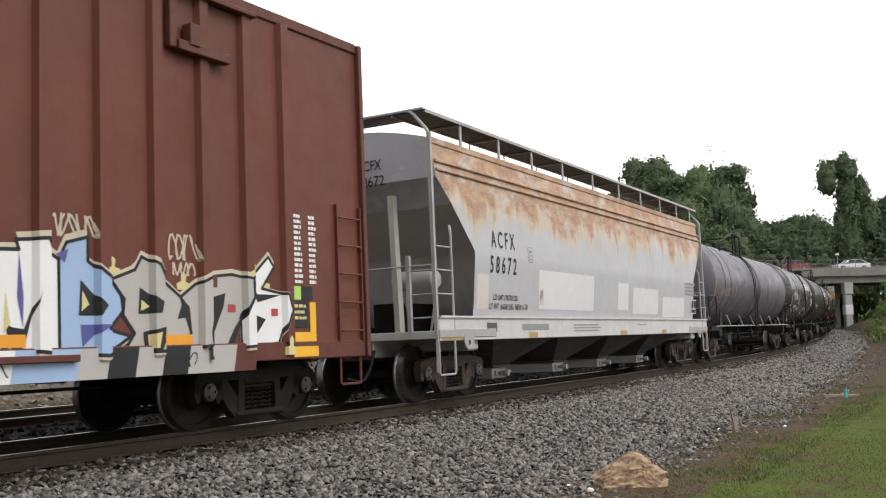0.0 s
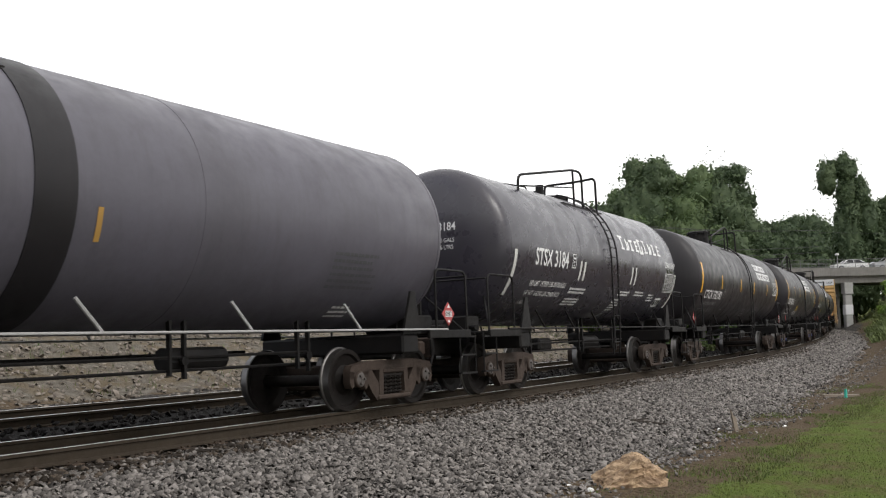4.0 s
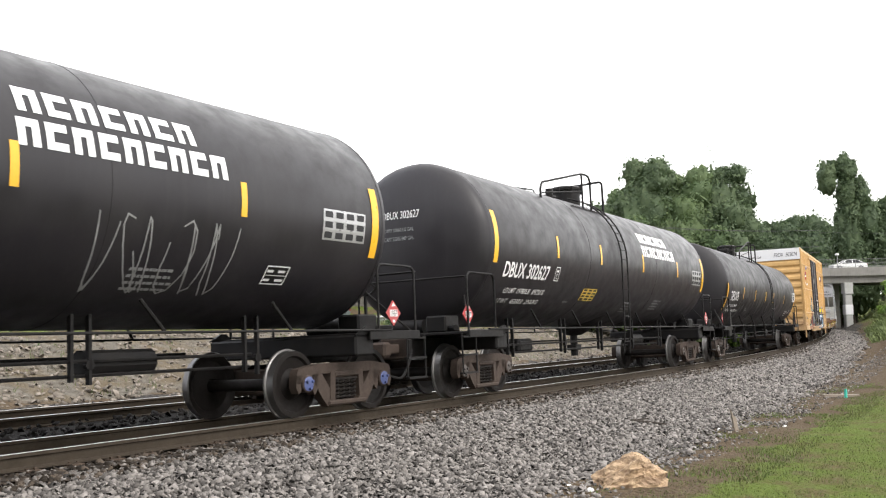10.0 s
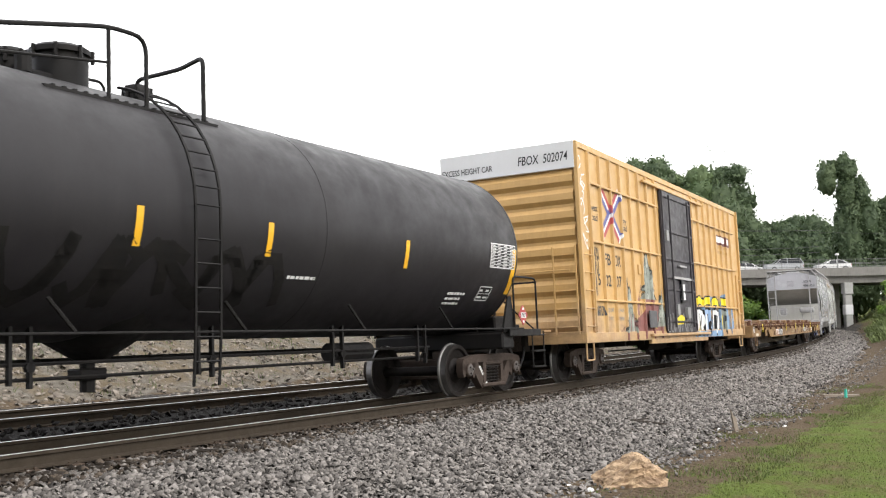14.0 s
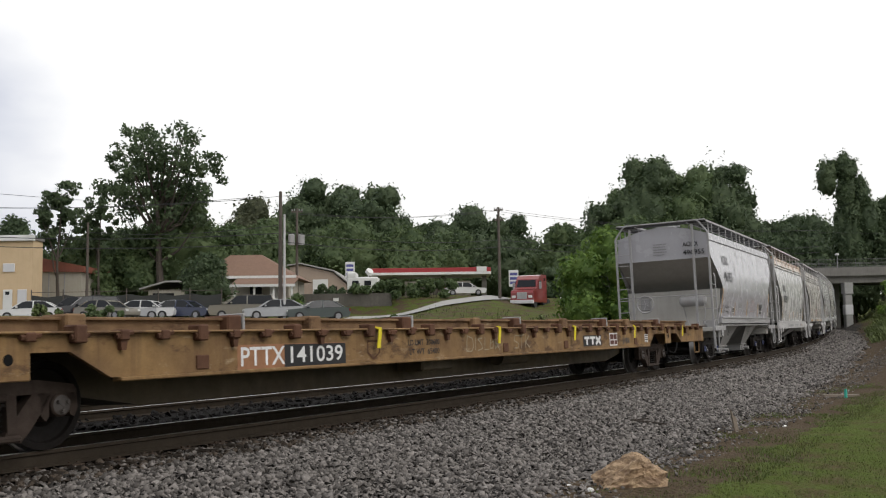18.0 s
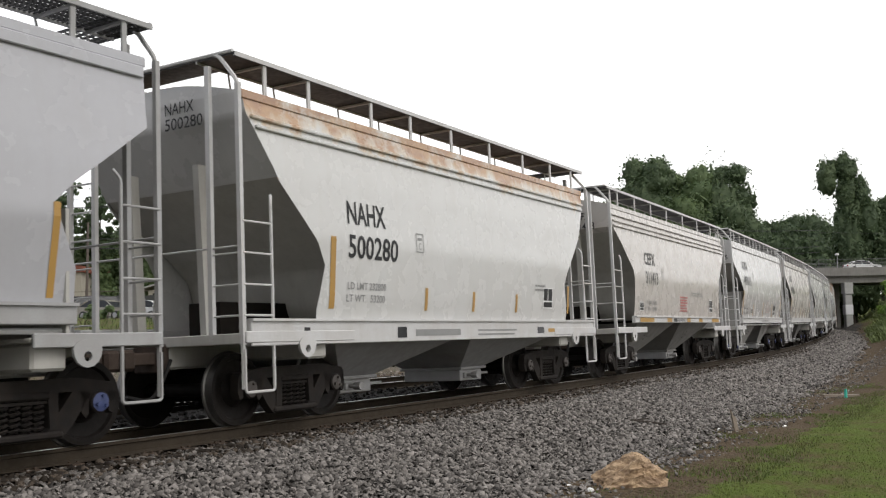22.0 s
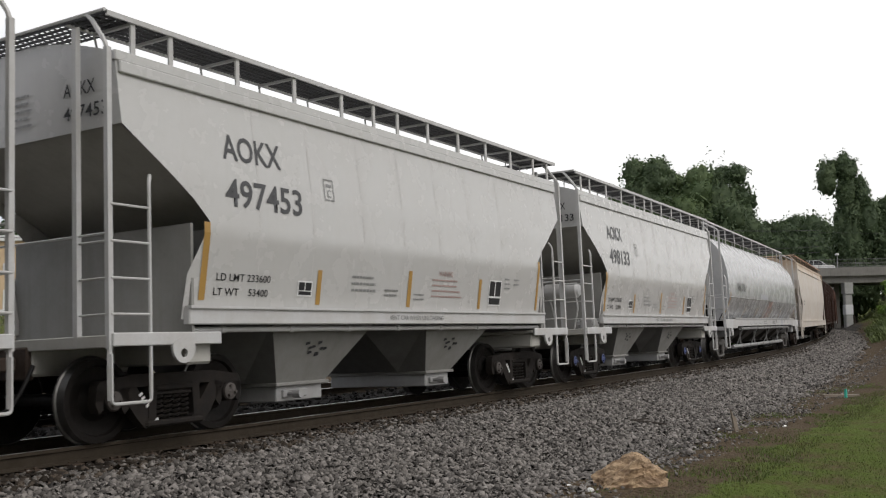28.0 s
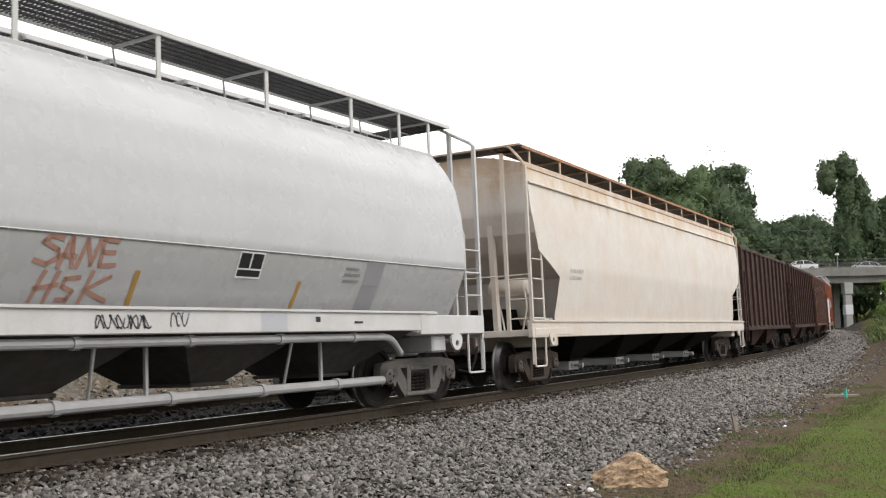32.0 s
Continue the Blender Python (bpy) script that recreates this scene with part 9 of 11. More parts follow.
stake("stick", pose(3.35, 16.2, land_z(3.35, 16.2) + 0.07, 0, 8, 10), [(-0.32, -0.012), (0.30, -0.01), (0.30, 0.01), (-0.30, 0.016)], 0.03, M["dark_wood"], "dark stick lying on ballast", "wood")
stake("stick", pose(3.15, 16.4, land_z(3.15, 16.4) + 0.06, 0, -5, -5), [(-0.22, -0.010), (0.20, -0.01), (0.20, 0.01), (-0.22, 0.012)], 0.025, M["dark_wood"], "dark stick lying on ballast", "wood")
stake("plank", pose(9.0, 22.6, land_z(9.0, 22.6) + 0.04, 90, 0, 0), [(-0.42, -0.07), (0.40, -0.06), (0.42, 0.06), (-0.40, 0.07)], 0.05, M["dry_wood"], "short grey plank lying on dirt", "wood")
b = Build()
b.rod((0, 0, 0), (0, 0, 0.17), 0.035, 12)
b.rod((0, 0, 0.17), (0, 0, 0.20), 0.025, 12)
tb = part("marker", b, M["teal"], None, "", True)
tb.matrix_basis = pose(9.0, 22.3, land_z(9.0, 22.3) + 0.0)
tagged(tb, "teal plastic survey marker standing by a plank", "marker")
# ---------------------------------------------------------------- trees
M["bark"] = surface("bark", (0.085, 0.068, 0.055), (0.045, 0.037, 0.03), 0.6, 0.3, 4.0, 0, 0.95, bump=0.5)


def foliage(name, col, dull):
    """Leaves: matt, with some light passing through, every leaf and every clump a little different."""
    m, n, l, p = nodes(name)
    vec = n.new("ShaderNodeTexCoord").outputs["Object"]
    base = blend(n, l, spread(n, l, noise_node(n, l, vec, 0.45, 3.0), 0.35, 0.65), col, dull)
    hsv = n.new("ShaderNodeHueSaturation")
    rnd_ = n.new("ShaderNodeNewGeometry").outputs["Random Per Island"]
    l.new(spread(n, l, rnd_, 0, 1, 0.72, 1.28), hsv.inputs["Value"])
    l.new(spread(n, l, rnd_, 0, 1, 0.515, 0.485), hsv.inputs["Hue"])
    l.new(base, hsv.inputs["Color"])
    l.new(hsv.outputs[0], p.inputs["Base Color"])
    p.inputs["Roughness"].default_value = 0.6
    p.inputs["Specular IOR Level"].default_value = 0.3
    tr = n.new("ShaderNodeBsdfTranslucent")
    l.new(hsv.outputs[0], tr.inputs["Color"])
    mx = n.new("ShaderNodeMixShader")
    mx.inputs[0].default_value = 0.35
    l.new(p.outputs[0], mx.inputs[1])
    l.new(tr.outputs[0], mx.inputs[2])
    l.new(mx.outputs[0], n["Material Output"].inputs[0])
    return m


M["leaf"] = foliage("leaf", (0.105, 0.150, 0.062), (0.078, 0.116, 0.050))
M["leaf_dark"] = foliage("leaf_dark", (0.088, 0.124, 0.060), (0.064, 0.096, 0.048))
M["leaf_bright"] = foliage("leaf_bright", (0.115, 0.190, 0.034), (0.080, 0.140, 0.030))
M["leaf_lime"] = foliage("leaf_lime", (0.190, 0.290, 0.060), (0.130, 0.205, 0.050))
M["leaf_dull"] = foliage("leaf_dull", (0.110, 0.122, 0.066), (0.080, 0.090, 0.050))


def leaf_arrays(g, centres, radii, per, size, flat=0.75):
    """Leaves strewn through clumps, denser towards each clump's outside."""
    c = np.repeat(centres, per, 0)
    r = np.repeat(radii, per)
    d = g.normal(0, 1, (len(c), 3))
    d /= np.linalg.norm(d, axis=1)[:, None]
    p = c + d * (r * g.random(len(c)) ** 0.45)[:, None] * np.array([1, 1, flat])
    a = g.normal(0, 1, (len(c), 3)) + d * 0.4
    a /= np.linalg.norm(a, axis=1)[:, None]
    b = np.cross(a, g.normal(0, 1, (len(c), 3)))
    b /= np.linalg.norm(b, axis=1)[:, None] + 1e-9
    w = np.cross(a, b)
    s = g.uniform(size[0], size[1], len(c))[:, None]
    v = np.stack([p - b * s, p + w * s * 0.55 + a * s * 0.12, p + b * s, p - w * s * 0.55 + a * s * 0.12], 1).reshape(-1, 3)
    return v, np.arange(len(v)).reshape(-1, 4)


def puffs(d, seed):
    """How far a crown swells in each direction: rounded puffs with creases between them, at three sizes."""
    o = Vector((seed * 3.17 % 97, seed * 1.31 % 89, seed * 0.73 % 83))
    return np.array([0.74 + 0.52 * abs(noise.noise(Vector(q) * 1.7 + o)) + 0.40 * abs(noise.noise(Vector(q) * 3.9 + o)) + 0.24 * abs(noise.noise(Vector(q) * 8.5 + o)) for q in d])


def lobed_crown(g, lobes, per, size):
    """Leaves over billowing lobes (x, y, z, radius, height of radius), with a closed leafy mass inside each."""
    vs, fs, n0 = [], [], 0
    area = np.array([q[3] ** 2 * q[4] for q in lobes])
    for (x, y, z, r, k), share in zip(lobes, area / area.sum()):
        c, box = np.array([x, y, z]), np.array([1, 1, k]) * r
        cnt = int(per * share) + 30
        nu, nv = (44, 22) if cnt > 1500 else (20, 10)
        u, w = np.meshgrid(np.arange(nu) * 2 * np.pi / nu, (np.arange(nv) + 0.5) * np.pi / nv)
        d = np.stack([np.cos(u) * np.sin(w), np.sin(u) * np.sin(w), np.cos(w)], -1).reshape(-1, 3)
        swell = puffs(d, x + 2.3 * y + 5.1 * z + g.uniform(0, 50))
        a = np.arange(nv - 1)[:, None] * nu + np.arange(nu)[None]
        b = np.arange(nv - 1)[:, None] * nu + (np.arange(nu)[None] + 1) % nu
        vs.append(d * (swell * g.normal(0.76, 0.05, len(d)))[:, None] * box + c)
        fs.append(np.stack([a, a + nu, b + nu, b], -1).reshape(-1, 4) + n0)
        n0 += len(d)
        # leaves in sprays about the surface, each spray turned its own way
        d = g.normal(0, 1, (cnt, 3))
        d[:, 2] = np.where(d[:, 2] < -0.9, -d[:, 2], d[:, 2])
        d /= np.linalg.norm(d, axis=1)[:, None]
        iu = (np.arctan2(d[:, 1], d[:, 0]) % (2 * np.pi) / (2 * np.pi) * nu).astype(int) % nu
        iv = np.clip((np.arccos(np.clip(d[:, 2], -1, 1)) / np.pi * nv).astype(int), 0, nv - 1)
        cell = iv * nu + iu
        tuft = np.clip(g.normal(0.98, 0.07, nu * nv), 0.8, 1.06)
        lean = g.normal(0, 0.6, (nu * nv, 3))
        q = d * (swell[cell] * tuft[cell] * g.uniform(0.76, 1.03, cnt))[:, None] * box + c
        a = d * 0.8 + lean[cell] + g.normal(0, 0.4, (cnt, 3)) + np.array([0, 0, 0.3])
        a /= np.linalg.norm(a, axis=1)[:, None]
        b = np.cross(a, g.normal(0, 1, (cnt, 3)))
        b /= np.linalg.norm(b, axis=1)[:, None] + 1e-9
        w = np.cross(a, b)
        sz = g.uniform(size[0], size[1], cnt)[:, None]
        vs.append(np.stack([q - b * sz, q + w * sz * 0.6 + a * sz * 0.15, q + b * sz, q - w * sz * 0.6 + a * sz * 0.15], 1).reshape(-1, 3))
        fs.append(np.arange(cnt * 4).reshape(-1, 4) + n0)
        n0 += cnt * 4
    return np.concatenate(vs), np.concatenate(fs)


def broad_tree(x, y, top, wide, seed, label, mat="leaf", per=5600, size=(0.16, 0.33), low=0.1, trunk=0.32, extra=()):
    """A tall broad tree in full leaf: trunk, limbs, one main crown and a few boughs that break its outline."""
    g = np.random.default_rng(seed)
    z0 = land_z(x, y) - 0.1
    hgt = top - z0
    t = thing("tree", label, "tree", "trees")
    t.matrix_basis = pose(x, y, z0)
    rx, bot = wide / 2, hgt * low
    hz = (hgt - bot) / 2
    out = [(0, 0, bot + hz * 0.92, rx * 0.84, hz * 0.90 / (rx * 0.84))]
    for i in range(7 if not extra else 3):
        a, h = i * 2.4 + g.uniform(-0.5, 0.5), g.uniform(0.25, 0.86) if i < 5 else 0.9
        r = rx * g.uniform(0.34, 0.50) * (1.15 - 0.35 * h)
        d = rx * (0.98 - 0.55 * h * h) - r * 0.75
        out.append((d * math.cos(a), d * math.sin(a), min(bot + (hgt - bot) * h, hgt - r * 0.8), r, g.uniform(0.8, 1.2)))
    out += [(dx, dy, z - z0, r, k) for dx, dy, z, r, k in extra]
    b = Build()
    b.rod((0, 0, 0), (g.normal(0, 0.2), g.normal(0, 0.2), hgt * 0.7), trunk, 8, trunk * 0.35, False)
    for q in out[1:]:
        b.rod((0, 0, max(q[2] - rx * 0.6, hgt * 0.15)), q[:3], trunk * 0.3, 5, trunk * 0.08, False)
    part("trunk", b, M["bark"], t, "", True)
    v, f = lobed_crown(g, out, per, size)
    ob = soup("crown", v, f, M[mat], parent=t)
    ob["kind"] = "stuff"
    return t


def tree(x, y, top, wide, seed, label, mat="leaf", clumps=46, per=95, size=(0.16, 0.34), crown=0.72, trunk=0.3, shape=1.0, base=None, limbs=9, loose=0.0, puff=1.35, name="tree"):
    """A tapered trunk, limbs, and a crown of many leaves in clumps with gaps between them."""
    g = np.random.default_rng(seed)
    z0 = (land_z(x, y) if base is None else base) - 0.1
    hgt = top - z0
    t = thing(name, label, "tree", "trees")
    t.matrix_basis = pose(x, y, z0)
    cz, ch = hgt * (1 - crown / 2), hgt * crown / 2
    rx = wide / 2
    b = Build()
    spine, px, py = [], 0.0, 0.0
    for i in range(7):
        spine.append((px, py, hgt * 0.80 * i / 6))
        px, py = px + g.normal(0, 0.02 * hgt * 0.4), py + g.normal(0, 0.02 * hgt * 0.4)
    for i in range(6):
        b.rod(spine[i], spine[i + 1], trunk * (1 - i / 6.5), 8, trunk * (1 - (i + 1) / 6.5), False)
    # the crown's outline swells and dips from side to side; clumps fill it from the middle out
    cen = []
    while len(cen) < clumps:
        d = g.normal(0, 1, 3)
        d /= np.linalg.norm(d)
        full = 1 / np.sum(np.abs(d) ** 3.2) ** (1 / 3.2)
        edge = 0.86 + 0.34 * noise.noise(Vector(d * 1.9) + Vector((seed * 3.1, 0, 0))) + 0.16 * noise.noise(Vector(d * 4.5) + Vector((0, seed * 1.7, 0)))
        q = d * full * min(max(edge, 0.5), 1.0) * (g.random() ** (0.30 if loose < 0.4 else 0.42))
        taper = 1 - (1 - shape) * max(0, q[2])
        low = 1 + 0.18 * max(0, -q[2])
        cen.append((q[0] * rx * taper * low * 0.95, q[1] * rx * taper * low * 0.95, cz + q[2] * ch * 0.97))
    cen = np.array(cen)
    rad = g.uniform(0.10, 0.19, clumps) * wide ** 0.7 * 1.12 * (1 - 0.42 * loose) * puff
    for k in g.choice(clumps, min(limbs, clumps), replace=False):
        h0 = min(max(0.25, (cen[k][2] / hgt) * 0.7), 0.85)
        i = int(h0 / 0.80 * 6)
        s = Vector(spine[min(i, 6)])
        e = Vector(cen[k])
        m_ = s.lerp(e, 0.5) + Vector((0, 0, -0.06 * hgt * g.random()))
        b.rod(s, m_, trunk * 0.36, 6, trunk * 0.22, False)
        b.rod(m_, e, trunk * 0.22, 5, trunk * 0.07, False)
    part("trunk", b, M["bark"], t, "", True)
    v, f = leaf_arrays(g, cen, rad, per, size)
    ob = soup("crown", v, f, M[mat], parent=t)
    ob["kind"] = "stuff"
    return t


def shrub(x, y, top, wide, deep, seed, label, mat="leaf_bright", clumps=30, per=110, size=(0.10, 0.22), base=None, name="bush"):
    """A bush or hedge: leafy clumps from the ground up, on thin stems."""
    g = np.random.default_rng(seed)
    z0 = (land_z(x, y) if base is None else base) - 0.1
    hgt = top - z0
    t = thing(name, label, "bush", "bushes")
    t.matrix_basis = pose(x, y, z0)
    u = g.uniform(-1, 1, (clumps, 3))
    cen = np.stack([u[:, 0] * wide * 0.42, u[:, 1] * deep * 0.42, hgt * (0.16 + 0.34 * (u[:, 2] + 1) * np.sqrt(np.clip(1 - 0.75 * u[:, 0] ** 2, 0.1, 1)))], 1)
    rad = g.uniform(0.15, 0.25, clumps) * min(hgt, wide)
    b = Build()
    for c in cen[:10]:
        b.rod((c[0] * 0.4, c[1] * 0.4, 0), tuple(c), 0.04, 5, 0.015, False)
    part("stem", b, M["bark"], t)
    v, f = lobed_crown(g, [(*c, r * 1.12, 0.9) for c, r in zip(cen[:14], rad[:14] * (1.15 if clumps > 20 else 1.0))], per * clumps * 0.8, size)
    v[:, 2] = np.maximum(v[:, 2], 0.02)
    ob = soup("leaves", v, f, M[mat], parent=t)
    ob["kind"] = "stuff"
    return t


BG = "broad dark green deciduous tree behind the buildings"
# the big open-crowned tree by the house
tree(-25.4, 88, 20.8, 12.4, 21, "tall spreading tree with an open airy crown", "leaf_dark", 170, 60, (0.13, 0.26), 0.66, 0.42, 1.0, 2.9, 34, 0.55, 1.1)
broad_tree(-24.6, 92, 14.0, 10.5, 22, "dense green tree below the tall one", "leaf", 6000, (0.13, 0.27))
tree(-31.4, 80, 14.5, 4.2, 23, "slender tree with a ragged top", "leaf_dark", 60, 55, (0.12, 0.24), 0.6, 0.18, 0.8, None, 10, 0.5)
tree(-29.5, 84, 13.2, 3.6, 24, "slender tree with a ragged top", "leaf_dark", 50, 55, (0.12, 0.24), 0.5, 0.16, 0.8, None, 8, 0.5)
broad_tree(-31.5, 86, 9.8, 6.4, 25, "leafy tree beside the shed", "leaf", 4500, (0.12, 0.25))
broad_tree(-28.0, 90, 10.5, 7.0, 26, "leafy tree beside the shed", "leaf", 4500, (0.12, 0.25))
broad_tree(-20.5, 95, 11.5, 7.6, 27, "leafy tree behind the house", "leaf", 5000, (0.13, 0.26))
broad_tree(-18.6, 77, 7.4, 4.5, 28, "dark rounded tree in front of the house", "leaf_dark", 6500, (0.08, 0.17), 0.12, 0.16)
broad_tree(-57.5, 130, 16.6, 9.0, 29, BG, "leaf_dark")
broad_tree(-48.0, 132, 13.2, 7.0, 30, BG, "leaf_dark")
broad_tree(-44.0, 125, 12.5, 8.0, 31, BG, "leaf_dark")
WOODS = [(-22.5, 146, 20.5, 13.0, "leaf_dark"), (-12.5, 147, 20.8, 13.0, "leaf_dark"), (-17.5, 149, 22.0, 12.0, "leaf_dark"), (8.0, 166, 19.5, 13.0, "leaf_dark"), (-29.8, 150, 21.4, 12.0, "leaf_dull"), (-35.0, 146, 16.5, 12.0, "leaf"), (-20.6, 150, 24.6, 13.0, "leaf_dark"), (-15.8, 155, 23.9, 12.0, "leaf_dark"), (-9.3, 150, 23.4, 12.0, "leaf_dark"),
         (-25.0, 143, 17.5, 12.0, "leaf"), (-14.0, 140, 17.0, 13.0, "leaf"), (-6.0, 142, 15.6, 12.0, "leaf"), (-40.0, 150, 17.5, 13.0, "leaf"), (-46.0, 150, 15.0, 12.0, "leaf_dark"), (3.6, 170, 22.5, 15.5, "leaf_dark"), (12.0, 170, 20.6, 10.5, "leaf_dark"),
         (-2.4, 175, 20.8, 10.5, "leaf_dark"), (0.5, 160, 17.0, 13.0, "leaf"), (9.0, 160, 16.0, 13.0, "leaf_dark"), (17.5, 150, 16.8, 10.0, "leaf"), (24.0, 150, 20.0, 10.0, "leaf_dark"), (21.5, 146, 15.5, 10.0, "leaf"),
         (31.2, 150, 27.2, 13.0, "leaf_dark"), (37.8, 152, 25.8, 16.0, "leaf"), (43.6, 150, 26.8, 11.0, "leaf_dark"), (46.0, 151, 22.0, 9.0, "leaf_dark"), (29.0, 153, 23.0, 12.0, "leaf"), (34.5, 155, 25.8, 12.0, "leaf_dark"), (34.5, 146, 20.5, 11.0, "leaf"), (42.0, 147, 19.5, 12.0, "leaf_dark"), (27.5, 145, 17.5, 11.0, "leaf"), (39.0, 144, 15.5, 11.0, "leaf"),
         (53.5, 160, 18.3, 13.0, "leaf_dark"), (59.0, 161, 19.2, 15.0, "leaf_dark"), (65.0, 162, 18.0, 13.0, "leaf_dark"), (49.0, 157, 17.0, 12.0, "leaf_dark"), (72.0, 158, 17.5, 12.0, "leaf_dark"), (79.0, 160, 18.0, 12.0, "leaf_dark"), (47.5, 145, 14.5, 10.0, "leaf_dark"),
         (54.0, 146, 14.0, 10.0, "leaf_dark"), (61.0, 146, 14.0, 10.0, "leaf_dark"), (68.0, 147, 14.5, 10.0, "leaf_dark"), (76.0, 148, 15.0, 11.0, "leaf_dark")]
for i, (x, y, tz, w, m) in enumerate(WOODS):
    broad_tree(x, y, tz, w * 1.06, 100 + i, BG, m)
# a dense wood edge behind the house and the lot
for i, (x, tz) in enumerate([(-60, 12.5), (-53, 13.5), (-46, 13), (-39, 13.5), (-33, 14.0), (-27, 13.0), (-21.5, 12.5)]):
    broad_tree(x, 118 + 3 * (i % 3), tz, 10.5, 180 + i, BG, ("leaf", "leaf_dark")[i % 2], 4600)
# vine-covered tall tree by the bridge
broad_tree(60.2, 145, 26.6, 5.4, 41, "tall vine-covered tree with a leaning narrow crown", "leaf_dark", 6500, (0.15, 0.30), 0.04, 0.3,
           extra=[(-3.0, 0, 22.9, 1.7, 1.75), (-2.0, 0.4, 24.2, 1.5, 1.2), (-0.2, 0, 24.2, 2.0, 1.3), (-0.2, 0, 20.5, 1.9, 1.6), (1.6, 0, 20.6, 1.9, 1.6), (2.6, 0, 16.5, 2.2, 1.6)])
broad_tree(65.6, 147, 20.0, 8.4, 43, "dark tree behind the bridge", "leaf_dark")
broad_tree(71.5, 148, 19.6, 10.0, 44, "dark tree behind the bridge", "leaf_dark")
# unseen trees added behind the camera, to dim the near cars and ballast
for i, (x, y) in enumerate([(-26, -3), (-20, -7), (-13.5, -9), (-7, -8), (-1, -10), (5, -9)]):
    broad_tree(x, y, 13.5 + (i % 3), 8.5, 300 + i, "unseen tree added behind the camera to block sky light", "leaf", 1800, (0.12, 0.26), 0.12)
# dark woods seen under the bridge
for i, x in enumerate((42, 47, 52, 57, 62, 68, 74)):
    broad_tree(x + 8, 178 + (i % 3) * 5, 12.5, 9.0, 160 + i, "shaded tree in the woods beyond the bridge", "leaf_dark", 2400, (0.25, 0.45), 0.02)
# bushes
shrub(10.4, 60, 8.3, 6.0, 5.0, 51, "big bright green leafy thicket by the tracks", "leaf_bright", 80, 110, (0.10, 0.20))
shrub(13.4, 61, 7.0, 5.0, 5.0, 52, "big bright green leafy thicket by the tracks", "leaf_bright", 70, 110, (0.10, 0.20))
shrub(11.2, 67, 5.0, 3.0, 3.5, 53, "dark green thicket behind the truck", "leaf", 26, 120, (0.10, 0.20))
shrub(16.5, 66, 5.8, 5.5, 5.0, 54, "leafy thicket along the bank", "leaf_bright", 60, 110, (0.10, 0.20))
shrub(20.5, 73, 4.6, 6.0, 5.0, 55, "low thicket along the bank", "leaf_bright", 40, 120, (0.10, 0.20))
for i, (s_, o_, h_, w_) in enumerate([(70, -9.5, 2.0, 3.0), (78, -8.3, 1.9, 3.0), (84, -7.6, 1.5, 2.4), (88, -9.6, 2.6, 3.6), (97, -8.4, 2.2, 3.2), (104, -9.8, 3.0, 4.0), (92, -6.4, 0.9, 1.8), (110, -8.8, 2.6, 4.0)]):
    p_ = level_line(s_, o_, 0)
    shrub(p_.x, p_.y, land_z(p_.x, p_.y) + h_, w_, w_, 240 + i, "bright leafy bush on the bank by the bridge", ("leaf_lime", "leaf_lime", "leaf_bright")[i % 3], 30, 110, (0.08, 0.17))
shrub(-5.5, 92.2, 6.0, 6.5, 3.2, 61, "hedge over the retaining wall", "leaf", 26, 120, (0.10, 0.20))
shrub(-1.0, 94.5, 6.3, 6.5, 3.0, 62, "hedge over the retaining wall", "leaf", 26, 120, (0.10, 0.20))
shrub(-10.0, 92.4, 5.6, 6.5, 3.0, 63, "hedge over the retaining wall", "leaf_dark", 22, 110, (0.10, 0.20))
shrub(-12.0, 79, 4.4, 1.7, 1.7, 64, "clipped round shrub by the house", "leaf", 16, 120, (0.06, 0.12))
shrub(-11.2, 76, 3.8, 1.5, 1.5, 65, "clipped round shrub by the house", "leaf_bright", 16, 110, (0.06, 0.12))
shrub(11.5, 112, 8.6, 8.0, 3.0, 66, "dark hedge behind the truck", "leaf_dark", 24, 110, (0.12, 0.22))
for i, (x, y, h) in enumerate([(-17.2, 50, 0.9), (-21.0, 52, 0.7), (-3.0, 52, 0.6), (5.0, 56, 0.8), (11.5, 54, 1.0), (14.0, 55, 0.8)]):
    shrub(x, y, land_z(x, y) + h, 1.8, 1.6, 70 + i, "clump of weeds on the bank", "weed" if i % 2 else "leaf", 10, 70, (0.05, 0.12), name="weed_clump")

# ---------------------------------------------------------------- road bridge
M["concrete"] = surface("concrete", (0.20, 0.19, 0.175), (0.11, 0.105, 0.095), 0.6, 0.15, 0.8, 0.6, 0.9, bump=0.15)
M["concrete_pale"] = surface("concrete_pale", (0.33, 0.325, 0.31), (0.2, 0.195, 0.18), 0.4, 0.1, 1.5, 0.3, 0.9, bump=0.1)
M["asphalt"] = surface("asphalt", (0.055, 0.054, 0.053), (0.085, 0.082, 0.078), 0.4, 0.2, 0.5, 0, 0.9, bump=0.2)
M["fence_wire"] = surface("fence_wire", (0.13, 0.13, 0.13), (0.09, 0.08, 0.075), 0.3, 0.1, 3.0, 0, 0.6, 0.4, bump=0)
bridge = thing("road_bridge", "concrete road bridge on square piers over the tracks", "bridge")
BX0, BX1, BY0, BY1 = 22.0, 120.0, 128.0, 138.0


def deck_z(x):
    return 8.45 + (x - 45) * 0.008


